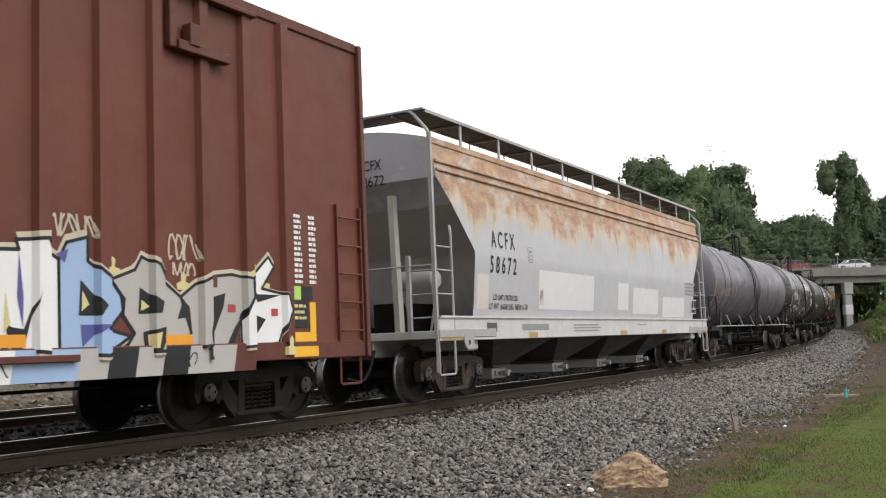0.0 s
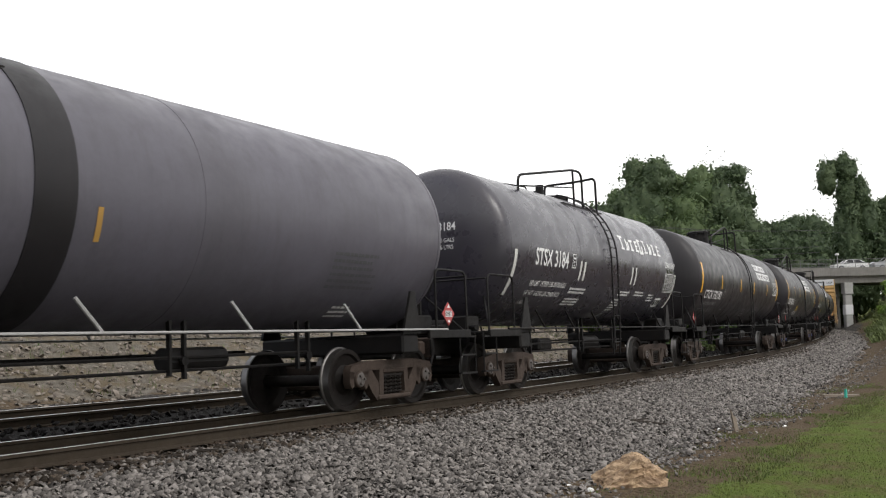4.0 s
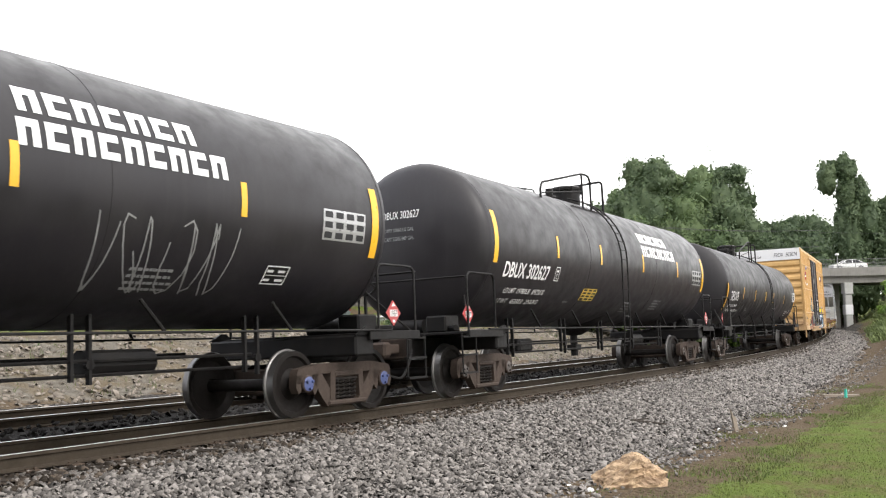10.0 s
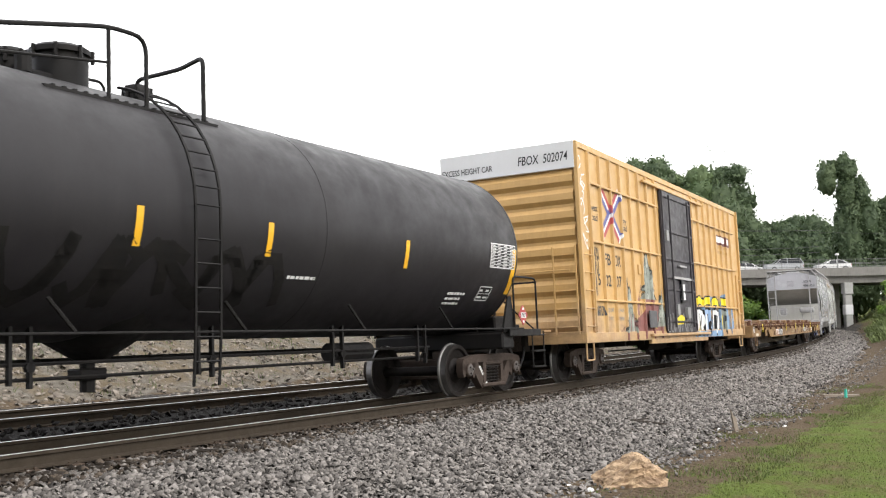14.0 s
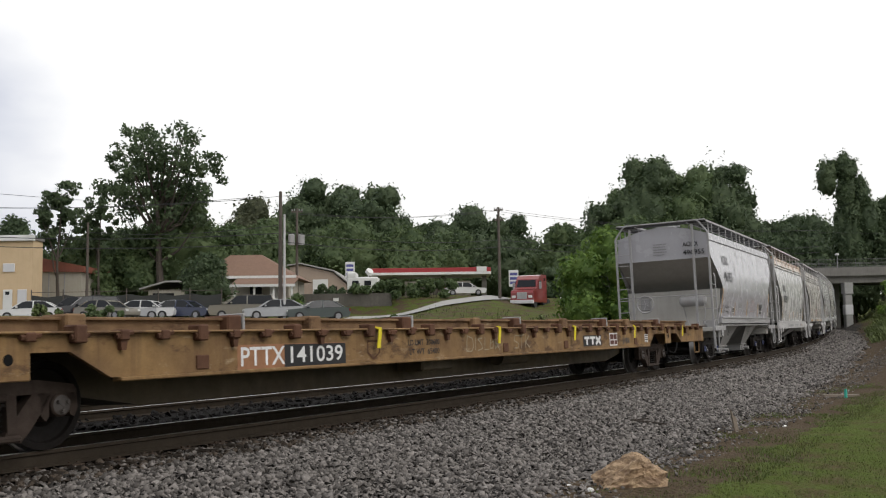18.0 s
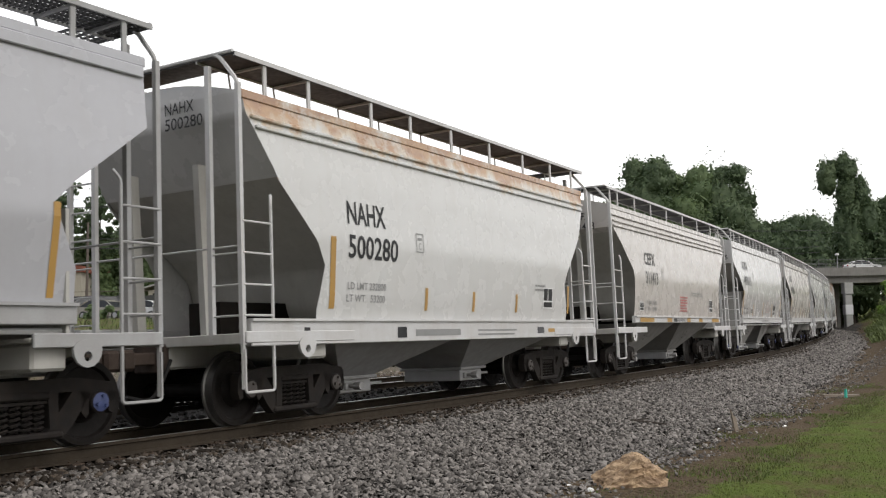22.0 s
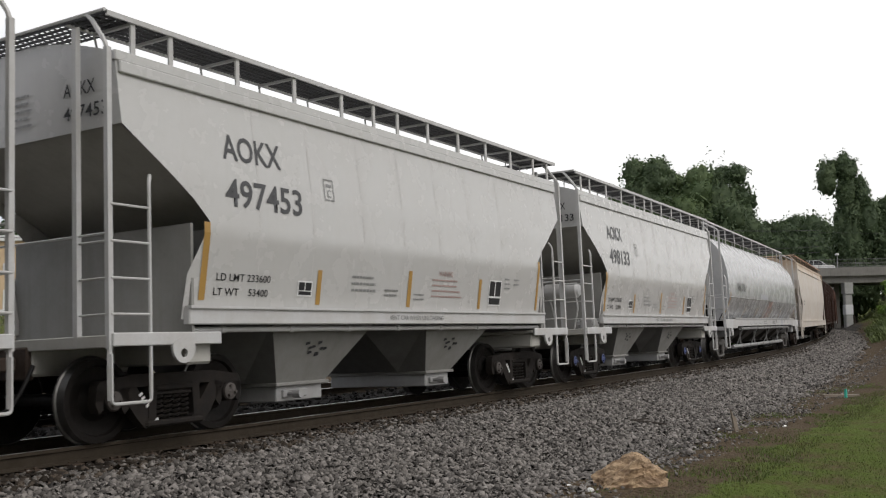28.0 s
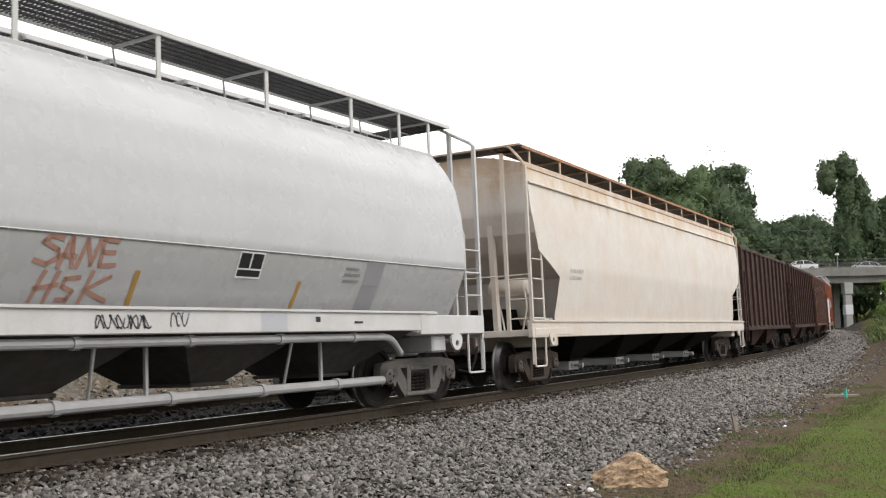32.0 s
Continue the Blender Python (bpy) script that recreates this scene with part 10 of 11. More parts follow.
b = Build()
for y0, y1, dz0, dz1 in ((BY0, BY1, -0.75, -0.05),):
    b.add([(x, y, deck_z(x) + dz) for x in (BX0, BX1) for y in (y0, y1) for dz in (dz0, dz1)], [(0, 1, 3, 2), (4, 6, 7, 5), (0, 4, 5, 1), (2, 3, 7, 6), (0, 2, 6, 4), (1, 5, 7, 3)])
part("deck", b, M["asphalt"], bridge)
for y in (BY0 - 0.15, BY1 - 0.05):
    b = Build()
    b.add([(x, yy, deck_z(x) + dz) for x in (BX0, BX1) for yy in (y, y + 0.2) for dz in (-0.85, 0.25)], [(0, 1, 3, 2), (4, 6, 7, 5), (0, 4, 5, 1), (2, 3, 7, 6), (0, 2, 6, 4), (1, 5, 7, 3)])
    part("parapet", b, M["concrete"], bridge, "stained concrete edge beam")
for y in np.linspace(BY0 + 0.6, BY1 - 0.6, 4):
    b = Build()
    b.add([(x, yy, deck_z(x) + dz) for x in (BX0, BX1) for yy in (y - 0.25, y + 0.25) for dz in (-1.75, -0.75)], [(0, 1, 3, 2), (4, 6, 7, 5), (0, 4, 5, 1), (2, 3, 7, 6), (0, 2, 6, 4), (1, 5, 7, 3)])
    part("girder", b, M["concrete"], bridge, "concrete girder")
for x in (37.6, 52.75, 68.0):
    z = deck_z(x)
    part("pier_cap", Build().box(x - 0.56, x + 0.56, BY0 + 0.1, BY0 + 1.3, z - 3.2, z - 1.7, 0.04), M["concrete_pale"], bridge)
    for y, w in ((BY0 + 0.7, 0.46), (BY0 + 4.6, 0.40), (BY1 - 1.0, 0.40)):
        near = y < BY0 + 1
        # rear piers get darker concrete, which puts the deck's shade in their colour
        part("pier", Build().box(x - w, x + w, y - w, y + w, land_z(x, y) - 0.6, z - (3.2 if near else 1.7), 0.05), M["concrete_pale" if near else "concrete"], bridge, "square concrete pier")
        if near:
            part("pier_foot", Build().box(x - w - 0.04, x + w + 0.04, y - w - 0.04, y + w + 0.04, 1.6 + climb(110), 2.9 + climb(110), 0.03), M["patch_white"], bridge, "whitewashed band round the pier")
for y in (BY0 - 0.05, BY1 + 0.05):
    for x in np.arange(BX0 + 0.5, 75, 2.4):
        part("fence_post", Build().rod((x, y, deck_z(x) + 0.2), (x, y, deck_z(x) + 1.35), 0.035, 6), M["fence_wire"], bridge)
    b = Build()
    for z in (0.4, 0.85, 1.32):
        b.rod((BX0, y, deck_z(BX0) + z), (75, y, deck_z(75) + z), 0.025, 5)
    for x in np.arange(BX0, 75, 0.22):
        b.rod((x, y, deck_z(x) + 0.25), (x, y, deck_z(x) + 1.32), 0.007, 3, None, False)
    part("fence_mesh", b, M["fence_wire"], bridge, "thin wire fence")
for x, s in ((27.5, -1), (78.0, 1)):
    part("abutment", Build().prism([(x - 6 * s, deck_z(x) - 0.8), (x, deck_z(x) - 0.8), (x + 4.5 * -s * -1, 0.0), (x - 6 * s, 0.0)], BY0, BY1), M["concrete"], bridge)
lampst = thing("street_lamp", "slim pole with a small lamp head on the bridge", "street lamp")
part("pole", Build().rod((51.5, 128.3, deck_z(51)), (51.5, 128.3, deck_z(51) + 1.9), 0.05, 8), M["steel_grey"], lampst)
part("lamp_head", Build().box(51.2, 51.75, 128.15, 128.45, deck_z(51) + 1.85, deck_z(51) + 2.12, 0.08), M["steel_white"], lampst)


# ---------------------------------------------------------------- vehicles
M["glass_dark"] = plain("glass_dark", (0.015, 0.017, 0.02), 0.12)
M["glass_dark"].node_tree.nodes["Principled BSDF"].inputs["Specular IOR Level"].default_value = 0.22
M["tyre"] = plain("tyre", (0.018, 0.018, 0.018), 0.8)
M["rim"] = plain("rim", (0.32, 0.32, 0.33), 0.35, 0.6)
M["lamp_red"] = plain("lamp_red", (0.30, 0.01, 0.012), 0.2)
M["lamp_clear"] = plain("lamp_clear", (0.62, 0.62, 0.60), 0.15)
for nm, c in (("car_white", (0.62, 0.62, 0.61)), ("car_silver", (0.33, 0.34, 0.35)), ("car_black", (0.02, 0.021, 0.025)), ("car_blue", (0.025, 0.035, 0.075)), ("car_tan", (0.20, 0.185, 0.15)), ("car_green", (0.06, 0.075, 0.07)), ("car_red", (0.20, 0.02, 0.018)), ("car_grey", (0.14, 0.145, 0.15))):
    m_, n_, l_, p_ = nodes(nm)
    v_ = n_.new("ShaderNodeTexCoord").outputs["Object"]
    l_.new(blend(n_, l_, spread(n_, l_, noise_node(n_, l_, v_, 3.0), 0.4, 0.8, 0, 0.3), c, tuple(q * 0.7 for q in c)), p_.inputs["Base Color"])
    p_.inputs["Roughness"].default_value = 0.28
    p_.inputs["Coat Weight"].default_value = 0.6
    M[nm] = m_
SEDAN = dict(body=[(-2.25, 0.35), (-2.28, 0.62), (-2.2, 0.80), (-1.1, 0.90), (1.35, 0.95), (2.15, 0.95), (2.28, 0.80), (2.28, 0.40), (2.1, 0.25), (-2.1, 0.25)],
             cab=[(-1.20, 0.88), (-0.50, 1.34), (-0.1, 1.43), (0.75, 1.44), (1.15, 1.36), (1.85, 0.95)], wheels=(-1.40, 1.38))
SUV = dict(body=[(-2.45, 0.45), (-2.48, 0.85), (-2.35, 1.02), (-1.1, 1.10), (2.4, 1.12), (2.46, 0.95), (2.46, 0.50), (2.3, 0.32), (-2.3, 0.32)],
           cab=[(-1.25, 1.08), (-0.5, 1.68), (0.2, 1.76), (2.0, 1.74), (2.38, 1.10)], wheels=(-1.50, 1.50))
PICKUP = dict(body=[(-2.6, 0.45), (-2.62, 0.85), (-2.5, 1.0), (-1.4, 1.08), (2.7, 1.05), (2.72, 0.95), (2.7, 0.50), (2.5, 0.35), (-2.4, 0.35)],
              cab=[(-1.4, 1.06), (-0.75, 1.62), (-0.2, 1.70), (0.75, 1.68), (1.05, 1.06)], wheels=(-1.65, 1.65))


def vehicle(kind, paint, at, label, name="car", category="car"):
    v = thing(name, label, category, "cars")
    v.matrix_basis = at
    w = 0.88
    b = Build()
    body = kind["body"]
    n = len(body)
    rows = [[(x, y * (w - (0.06 if abs(y) > 0.95 else 0)), z) for x, z in body] for y in (-1.0, -0.95, 0.95, 1.0)]
    b.grid(rows, True)
    b.f += [tuple(range(n)), tuple(range(3 * n, 4 * n))[::-1]]
    part("body", b, M[paint], v, "", True)
    cab = kind["cab"]
    k = len(cab)
    zl, zh = min(z for _, z in cab), max(z for _, z in cab)
    b = Build()
    rows = [[(x, y * (w - 0.05 - 0.20 * (z - zl) / (zh - zl)), z) for x, z in cab] for y in (-1, 1)]
    b.grid(rows)
    b.f += [tuple(range(k)), tuple(range(k, 2 * k))[::-1]]
    part("window", b, M["glass_dark"], v, "dark glass")
    b = Build()
    top = [(x, z) for x, z in cab if z > zh - 0.12]
    b.prism([(top[0][0] - 0.05, top[0][1] - 0.02)] + [(x, z + 0.015) for x, z in top] + [(top[-1][0] + 0.05, top[-1][1] - 0.03)], -(w - 0.24), w - 0.24)
    rf = part("roof", b, M[paint], v)
    for y in (-1, 1):
        for (xa, za), (xb, zb) in ((cab[0], cab[1]), (cab[-1], cab[-2]), ((0.3, zl), (0.3, zh))):
            b = Build().rod((xa, y * (w - 0.045 - 0.2 * (za - zl) / (zh - zl)), za), (xb, y * (w - 0.045 - 0.2 * (zb - zl) / (zh - zl)), zb), 0.045, 5)
            part("pillar", b, M[paint], rf)
    for x in kind["wheels"]:
        for y in (-1, 1):
            wh = part("wheel", Build().lathe([(-0.1, 0.2), (-0.1, 0.30), (-0.07, 0.325), (0.07, 0.325), (0.1, 0.30), (0.1, 0.2)], 18, "y"), M["tyre"], v, at=pose(x, y * (w - 0.07), 0.325))
            part("rim", Build().lathe([(-0.085, 0.0), (-0.085, 0.21), (0.085, 0.21), (0.085, 0.0)], 14, "y"), M["rim"], wh)
    for y in (-1, 1):
        zt = body[2][1]
        part("headlight", Build().box(-2.30, -2.18, y * 0.66 - 0.14, y * 0.66 + 0.14, zt - 0.20, zt - 0.06, 0.02), M["lamp_clear"], v)
        xr = max(x for x, _ in body)
        part("tail_light", Build().box(xr - 0.10, xr + 0.015, y * 0.70 - 0.12, y * 0.70 + 0.12, body[5][1] - 0.30, body[5][1] - 0.08, 0.02), M["lamp_red"], v)
        part("mirror", Build().box(cab[0][0] + 0.35, cab[0][0] + 0.5, y * (w + 0.06) - 0.07, y * (w + 0.06) + 0.07, zl + 0.05, zl + 0.18, 0.03), M[paint], v)
    return v


for x, y, rz, kind, paint, label in [(-26.0, 62.0, 12, SEDAN, "car_white", "white sedan parked at the edge of the lot"), (-23.0, 63.5, 30, SUV, "car_black", "black wagon parked in the lot"), (-21.2, 62.0, 160, SEDAN, "car_tan", "dull tan sedan parked in the lot"),
                                     (-19.2, 64.0, 175, SEDAN, "car_white", "white coupe parked in the lot"), (-16.9, 64.5, 165, SEDAN, "car_blue", "dark blue sedan parked in the lot"), (-17.8, 71.0, 20, SEDAN, "car_silver", "silver car parked by the fence"),
                                     (-12.9, 63.5, 8, SUV, "car_tan", "grey-gold utility vehicle parked in the lot"), (-10.5, 61.5, 15, SEDAN, "car_silver", "silver sedan parked in the lot"), (-8.0, 62.0, 20, SEDAN, "car_green", "grey-green sedan parked in the lot"),
                                     (-24.0, 68.0, 10, SUV, "car_black", "dark van parked by the fence")]:
    x, y = x * 1.14, min(y * 1.14, 73.2)
    vehicle(kind, paint, pose(x, y, land_z(x, y) + 0.05, 0, 0, rz), label)

# red highway tractor
truck = thing("semi_truck", "red semi tractor with a tall sleeper cab in the grass", "truck")
b = Build()
b.prism([(-1.3, 0.6), (-1.3, 1.5), (-1.15, 1.75), (-0.25, 1.95), (0.0, 2.1), (0.35, 2.9), (0.85, 3.25), (1.4, 3.35), (2.9, 3.35), (2.95, 0.6)], -1.15, 1.15)
tr = part("cab", b, M["car_red"], truck, "rounded red cab")
part("windscreen", Build().add([(-0.03, -1.0, 2.12), (-0.03, 1.0, 2.12), (0.28, 0.9, 2.82), (0.28, -0.9, 2.82)], [(0, 1, 2, 3)]), M["glass_dark"], truck)
truck.matrix_basis = pose(8.15, 97.0, land_z(8.15, 97.0) - 0.25, 0, 0, 66)
part("side_window", Build().box(0.55, 1.2, -1.17, -1.14, 2.15, 2.75, 0.01), M["glass_dark"], truck)
part("sleeper_window", Build().box(2.0, 2.5, -1.17, -1.14, 2.75, 3.05, 0.01), M["glass_dark"], truck)
part("bumper", Build().box(-1.45, -1.2, -1.2, 1.2, 0.45, 0.8, 0.04), M["patch_white"], truck, "pale bumper")
part("grille", Build().box(-1.33, -1.28, -0.5, 0.5, 0.9, 1.55, 0.02), M["steel_grey"], truck)
for y in (-1, 1):
    part("headlight", Build().box(-1.34, -1.2, y * 0.85 - 0.2, y * 0.85 + 0.2, 1.0, 1.25, 0.03), M["lamp_clear"], truck)
    part("mirror", Build().box(0.2, 0.3, y * 1.38 - 0.12, y * 1.38 + 0.12, 1.9, 2.6, 0.03), M["steel_grey"], truck)
    for x in (-0.5, 2.4, 3.6):
        part("wheel", Build().lathe([(-0.16, 0.0), (-0.16, 0.48), (0.16, 0.48), (0.16, 0.0)], 20, "y", (x, y * 0.95, 0.5)), M["tyre"], truck)
part("frame", Build().box(-1.0, 4.4, -0.45, 0.45, 0.55, 0.9, 0.03), M["under"], truck)

# ---------------------------------------------------------------- buildings
M["stucco"] = surface("stucco", (0.60, 0.45, 0.28), (0.45, 0.33, 0.20), 0.4, 0.08, 0.8, 0.3, 0.9, bump=0.1)
M["siding"] = surface("siding", (0.40, 0.37, 0.31), (0.28, 0.25, 0.2), 0.4, 0.1, 1.0, 0.3, 0.8, bump=0.1)
M["metal_tan"] = surface("metal_tan", (0.36, 0.28, 0.22), (0.26, 0.2, 0.16), 0.4, 0.08, 0.8, 0.4, 0.6, bump=0.05)
M["roof_brown"] = surface("roof_brown", (0.21, 0.125, 0.085), (0.13, 0.08, 0.055), 0.5, 0.2, 2.5, 0.2, 0.9, bump=0.3)
M["roof_red"] = surface("roof_red", (0.23, 0.075, 0.045), (0.15, 0.055, 0.04), 0.5, 0.15, 2.0, 0.3, 0.7, bump=0.1)
M["canopy_red"] = plain("canopy_red", (0.33, 0.025, 0.03), 0.4)
M["trim_white"] = plain("trim_white", (0.66, 0.66, 0.64), 0.5)
M["fence_dark"] = surface("fence_dark", (0.035, 0.038, 0.035), (0.06, 0.055, 0.05), 0.5, 0.2, 2.0, 0, 0.8, bump=0.1)
M["pole_wood"] = surface("pole_wood", (0.115, 0.095, 0.08), (0.06, 0.05, 0.042), 0.6, 0.2, 3.0, 0.4, 0.9, bump=0.3)
M["block_wall"] = surface("block_wall", (0.120, 0.110, 0.095), (0.055, 0.052, 0.045), 0.6, 0.2, 1.0, 0.5, 0.9, bump=0.2)


def house_box(t, x0, x1, y0, y1, z0, z1, mat, thick=0.25):
    """Four walls with thickness."""
    for a in ((x0, x1, y0, y0 + thick), (x0, x1, y1 - thick, y1), (x0, x0 + thick, y0 + thick, y1 - thick), (x1 - thick, x1, y0 + thick, y1 - thick)):
        part("wall", Build().box(a[0], a[1], a[2], a[3], z0, z1), mat, t)


bld = thing("commercial_building", "flat-roofed tan stucco building with a white cornice", "building")
house_box(bld, -52, -31.35, 75, 76.8, 1.8, 8.55, M["stucco"])
part("roof", Build().box(-52.1, -31.25, 74.9, 76.9, 8.55, 8.75), M["concrete"], bld)
part("cornice", Build().box(-52.2, -31.2, 74.75, 75.02, 8.45, 8.90, 0.03), M["trim_white"], bld, "white cornice")
part("door", Build().box(-33.55, -32.85, 74.9, 74.99, 2.4, 4.75, 0.02), M["trim_white"], bld, "white door with a small dark pane")
part("door_pane", Build().box(-33.35, -33.05, 74.87, 74.9, 4.35, 4.6), M["glass_dark"], bld)
part("shutter_door", Build().box(-32.45, -31.75, 74.9, 74.99, 2.6, 4.75, 0.02), M["patch_white"], bld, "pale shutter")
part("wall_sign", Build().box(-33.6, -32.7, 74.9, 74.99, 6.1, 6.75, 0.02), M["patch_white"], bld, "blank white sign board")
for x in (-36.5, -40.0, -44):
    w = part("window", Build().box(x - 0.6, x + 0.6, 74.95, 74.99, 5.6, 7.2), M["glass_dark"], bld)
    part("window_frame", Build().box(x - 0.68, x + 0.68, 74.93, 74.97, 5.5, 5.6).box(x - 0.68, x + 0.68, 74.93, 74.97, 7.2, 7.3), M["trim_white"], w)

shed = thing("shed", "grey shed with a rusty red metal roof", "shed")
house_box(shed, -33.6, -30.2, 82, 88, 2.5, 6.6, M["siding"], 0.15)
part("roof", Build().prism([(-33.9, 7.55), (-33.9, 7.75), (-29.9, 6.95), (-29.9, 6.45), (-33.9, 6.55)], 81.8, 88.3), M["roof_red"], shed)
for x in (-32.9, -31.6):
    part("batten", Build().box(x - 0.04, x + 0.04, 81.94, 82.0, 3.0, 6.5), M["steel_grey"], shed)

fen = thing("chain_link_fence", "dark screened fence with steel posts behind the lot", "fence")
b = Build()
fx = np.arange(-31.2, -14.5, 2.4)
for x in fx:
    zb = land_z(x, 74.5)
    part("fence_post", Build().rod((x, 74.5, zb - 0.2), (x, 74.5, zb + 2.2), 0.045, 6), M["pole_wood"], fen)
for xa, xb in zip(fx, fx[1:]):
    za, zb = land_z(xa, 74.5), land_z(xb, 74.5)
    part("fence_panel", Build().add([(xa, 74.55, za), (xb, 74.55, zb), (xb, 74.55, zb + 1.75), ((xa + xb) / 2, 74.55, (za + zb) / 2 + 1.62), (xa, 74.55, za + 1.8), (xa, 74.58, za), (xb, 74.58, zb), (xb, 74.58, zb + 1.75), ((xa + xb) / 2, 74.58, (za + zb) / 2 + 1.62), (xa, 74.58, za + 1.8)],
                                          [(0, 1, 2, 3, 4), (9, 8, 7, 6, 5), (0, 5, 6, 1), (1, 6, 7, 2), (2, 7, 8, 3), (3, 8, 9, 4), (4, 9, 5, 0)]), M["fence_dark"], fen, "dark fabric screen")
part("top_rail", Build().pipe([(x, 74.5, land_z(x, 74.5) + 2.0) for x in fx], 0.02, 5), M["pole_wood"], fen)

hse = thing("house", "single-storey house with a brown hipped roof and porch", "house")
hz = 3.1
house_box(hse, -20.6, -13.3, 84.5, 94, hz, hz + 2.9, M["siding"])
b = Build()
ze, zr = hz + 2.85, hz + 5.15
b.add([(-21.2, 83.6, ze), (-12.6, 83.6, ze), (-12.6, 94.6, ze), (-21.2, 94.6, ze), (-19.2, 88.6, zr), (-16.4, 88.6, zr), (-16.4, 90, zr), (-19.2, 90, zr)], [(0, 1, 5, 4), (1, 2, 6, 5), (2, 3, 7, 6), (3, 0, 4, 7), (4, 5, 6, 7), (0, 3, 2, 1)])
part("roof", b, M["roof_brown"], hse, "brown shingle roof")
part("fascia", Build().box(-21.3, -12.5, 83.45, 83.6, ze - 0.1, ze + 0.12), M["trim_white"], hse, "white eave board")
part("porch_roof", Build().prism([(83.5, ze - 0.2), (83.5, ze - 0.1), (80.9, ze - 0.75), (80.9, ze - 0.87)], -17.5, -12.3, "x"), M["roof_brown"], hse)
part("porch_fascia", Build().box(-17.6, -12.2, 80.8, 80.92, ze - 0.95, ze - 0.74), M["trim_white"], hse)
for x in (-17.2, -15.6, -14.0, -12.5):
    part("porch_post", Build().box(x - 0.08, x + 0.08, 81.0, 81.16, hz - 0.3, ze - 0.85, 0.01), M["trim_white"], hse)
part("porch_floor", Build().box(-17.6, -12.2, 80.9, 84.5, hz - 0.5, hz + 0.05), M["concrete"], hse)
b = Build()
b.box(-14.6, -12.3, 80.95, 81.05, hz + 0.85, hz + 0.93)
for x in np.arange(-14.5, -12.3, 0.2):
    b.box(x, x + 0.04, 80.97, 81.03, hz, hz + 0.9)
b.rod((-12.2, 80.9, hz + 0.9), (-10.9, 79.6, hz + 0.1), 0.06, 5)
part("railing", b, M["trim_white"], hse, "white porch railing")
part("window", Build().box(-16.6, -15.6, 84.4, 84.49, hz + 0.9, hz + 2.2), M["glass_dark"], hse)
part("door", Build().box(-14.9, -14.0, 84.4, 84.49, hz, hz + 2.1), M["trim_white"], hse)
gar = thing("carport", "small pale lean-to beside the house", "carport")
house_box(gar, -25.2, -21.4, 84, 89, 3.0, 5.0, M["siding"], 0.15)
part("roof", Build().prism([(-25.8, 5.0), (-25.8, 5.12), (-23.6, 5.75), (-21.0, 5.75), (-21.0, 5.6), (-23.6, 5.6)], 83.4, 89.5), M["concrete_pale"], gar)
part("opening", Build().box(-24.8, -23.0, 83.92, 83.99, 3.0, 4.7), M["dark_void"], gar, "dark open bay")

mb = thing("metal_building", "tan gabled metal workshop with a white roller door", "building")
b = Build()
b.prism([(-17.2, 3.5), (-10.9, 3.5), (-10.9, 6.6), (-12.4, 7.9), (-16.0, 8.75), (-17.2, 8.6)], 110, 125)
part("wall", b, M["metal_tan"], mb)
part("roof", Build().prism([(-17.5, 8.65), (-16.0, 8.85), (-12.3, 8.0), (-10.6, 6.6), (-10.6, 6.75), (-12.25, 8.15), (-15.95, 9.0), (-17.5, 8.8)], 109.7, 125.2), M["concrete_pale"], mb)
part("roller_door", Build().box(-14.6, -12.9, 109.9, 109.99, 4.4, 7.1, 0.02), M["trim_white"], mb, "white roller door")
part("window", Build().box(-12.4, -11.9, 109.9, 109.99, 5.6, 6.3), M["glass_dark"], mb)

gas = thing("filling_station", "filling station canopy with a red and white edge", "canopy")
gz = 8.05
part("canopy", Build().box(-8.8, 5.7, 118, 126, gz, gz + 0.72, 0.03), M["canopy_red"], gas, "red canopy edge")
part("canopy_band", Build().box(-8.85, 5.75, 117.94, 126.05, gz - 0.12, gz + 0.2, 0.02), M["trim_white"], gas, "white stripe")
part("canopy_mark", Build().box(4.0, 5.2, 117.9, 117.94, gz + 0.2, gz + 0.8), M["trim_white"], gas, "white plain panel")
for x in (-6, 0, 5):
    part("column", Build().box(x - 0.3, x + 0.3, 121, 121.6, 4.0, gz, 0.03), M["concrete"], gas)
part("kiosk", Build().box(-5, 3.5, 127, 134, 4.0, 7.6), M["siding"], gas)
for x, y, z, lab in ((-11.2, 118, 9.6, "tall white price sign with blue bars"), (8.0, 112, 8.0, "tall white price sign with blue bars")):
    sg = thing("price_sign", lab, "sign")
    part("pole", Build().rod((x, y + 0.1, 3.5), (x, y + 0.1, z - 1.0), 0.12, 8), M["steel_grey"], sg)
    part("panel", Build().box(x - 0.55, x + 0.55, y - 0.1, y + 0.1, z - 1.9, z, 0.02), M["trim_white"], sg)
    for k in range(3):
        part("panel_bar", Build().box(x - 0.42, x + 0.42, y - 0.12, y - 0.1, z - 1.6 + k * 0.5, z - 1.3 + k * 0.5), M["ink_blue"], sg)
rv = thing("camper", "white boxy camper behind the hedge", "camper")
part("body", Build().box(-10.2, -6.9, 104, 106.4, 5.4, 7.0, 0.12).box(-10.2, -9.2, 104, 106.4, 6.9, 7.5, 0.1), M["trim_white"], rv)
for x in (-9.3, -8.0):
    part("window", Build().box(x - 0.35, x + 0.35, 103.93, 103.99, 6.1, 6.6), M["glass_dark"], rv)
part("dish", Build().rod((-8.0, 105, 7.0), (-8.0, 105, 7.5), 0.05, 6).rod((-8.0, 105, 7.45), (-7.8, 104.8, 7.7), 0.4, 12), M["trim_white"], rv)
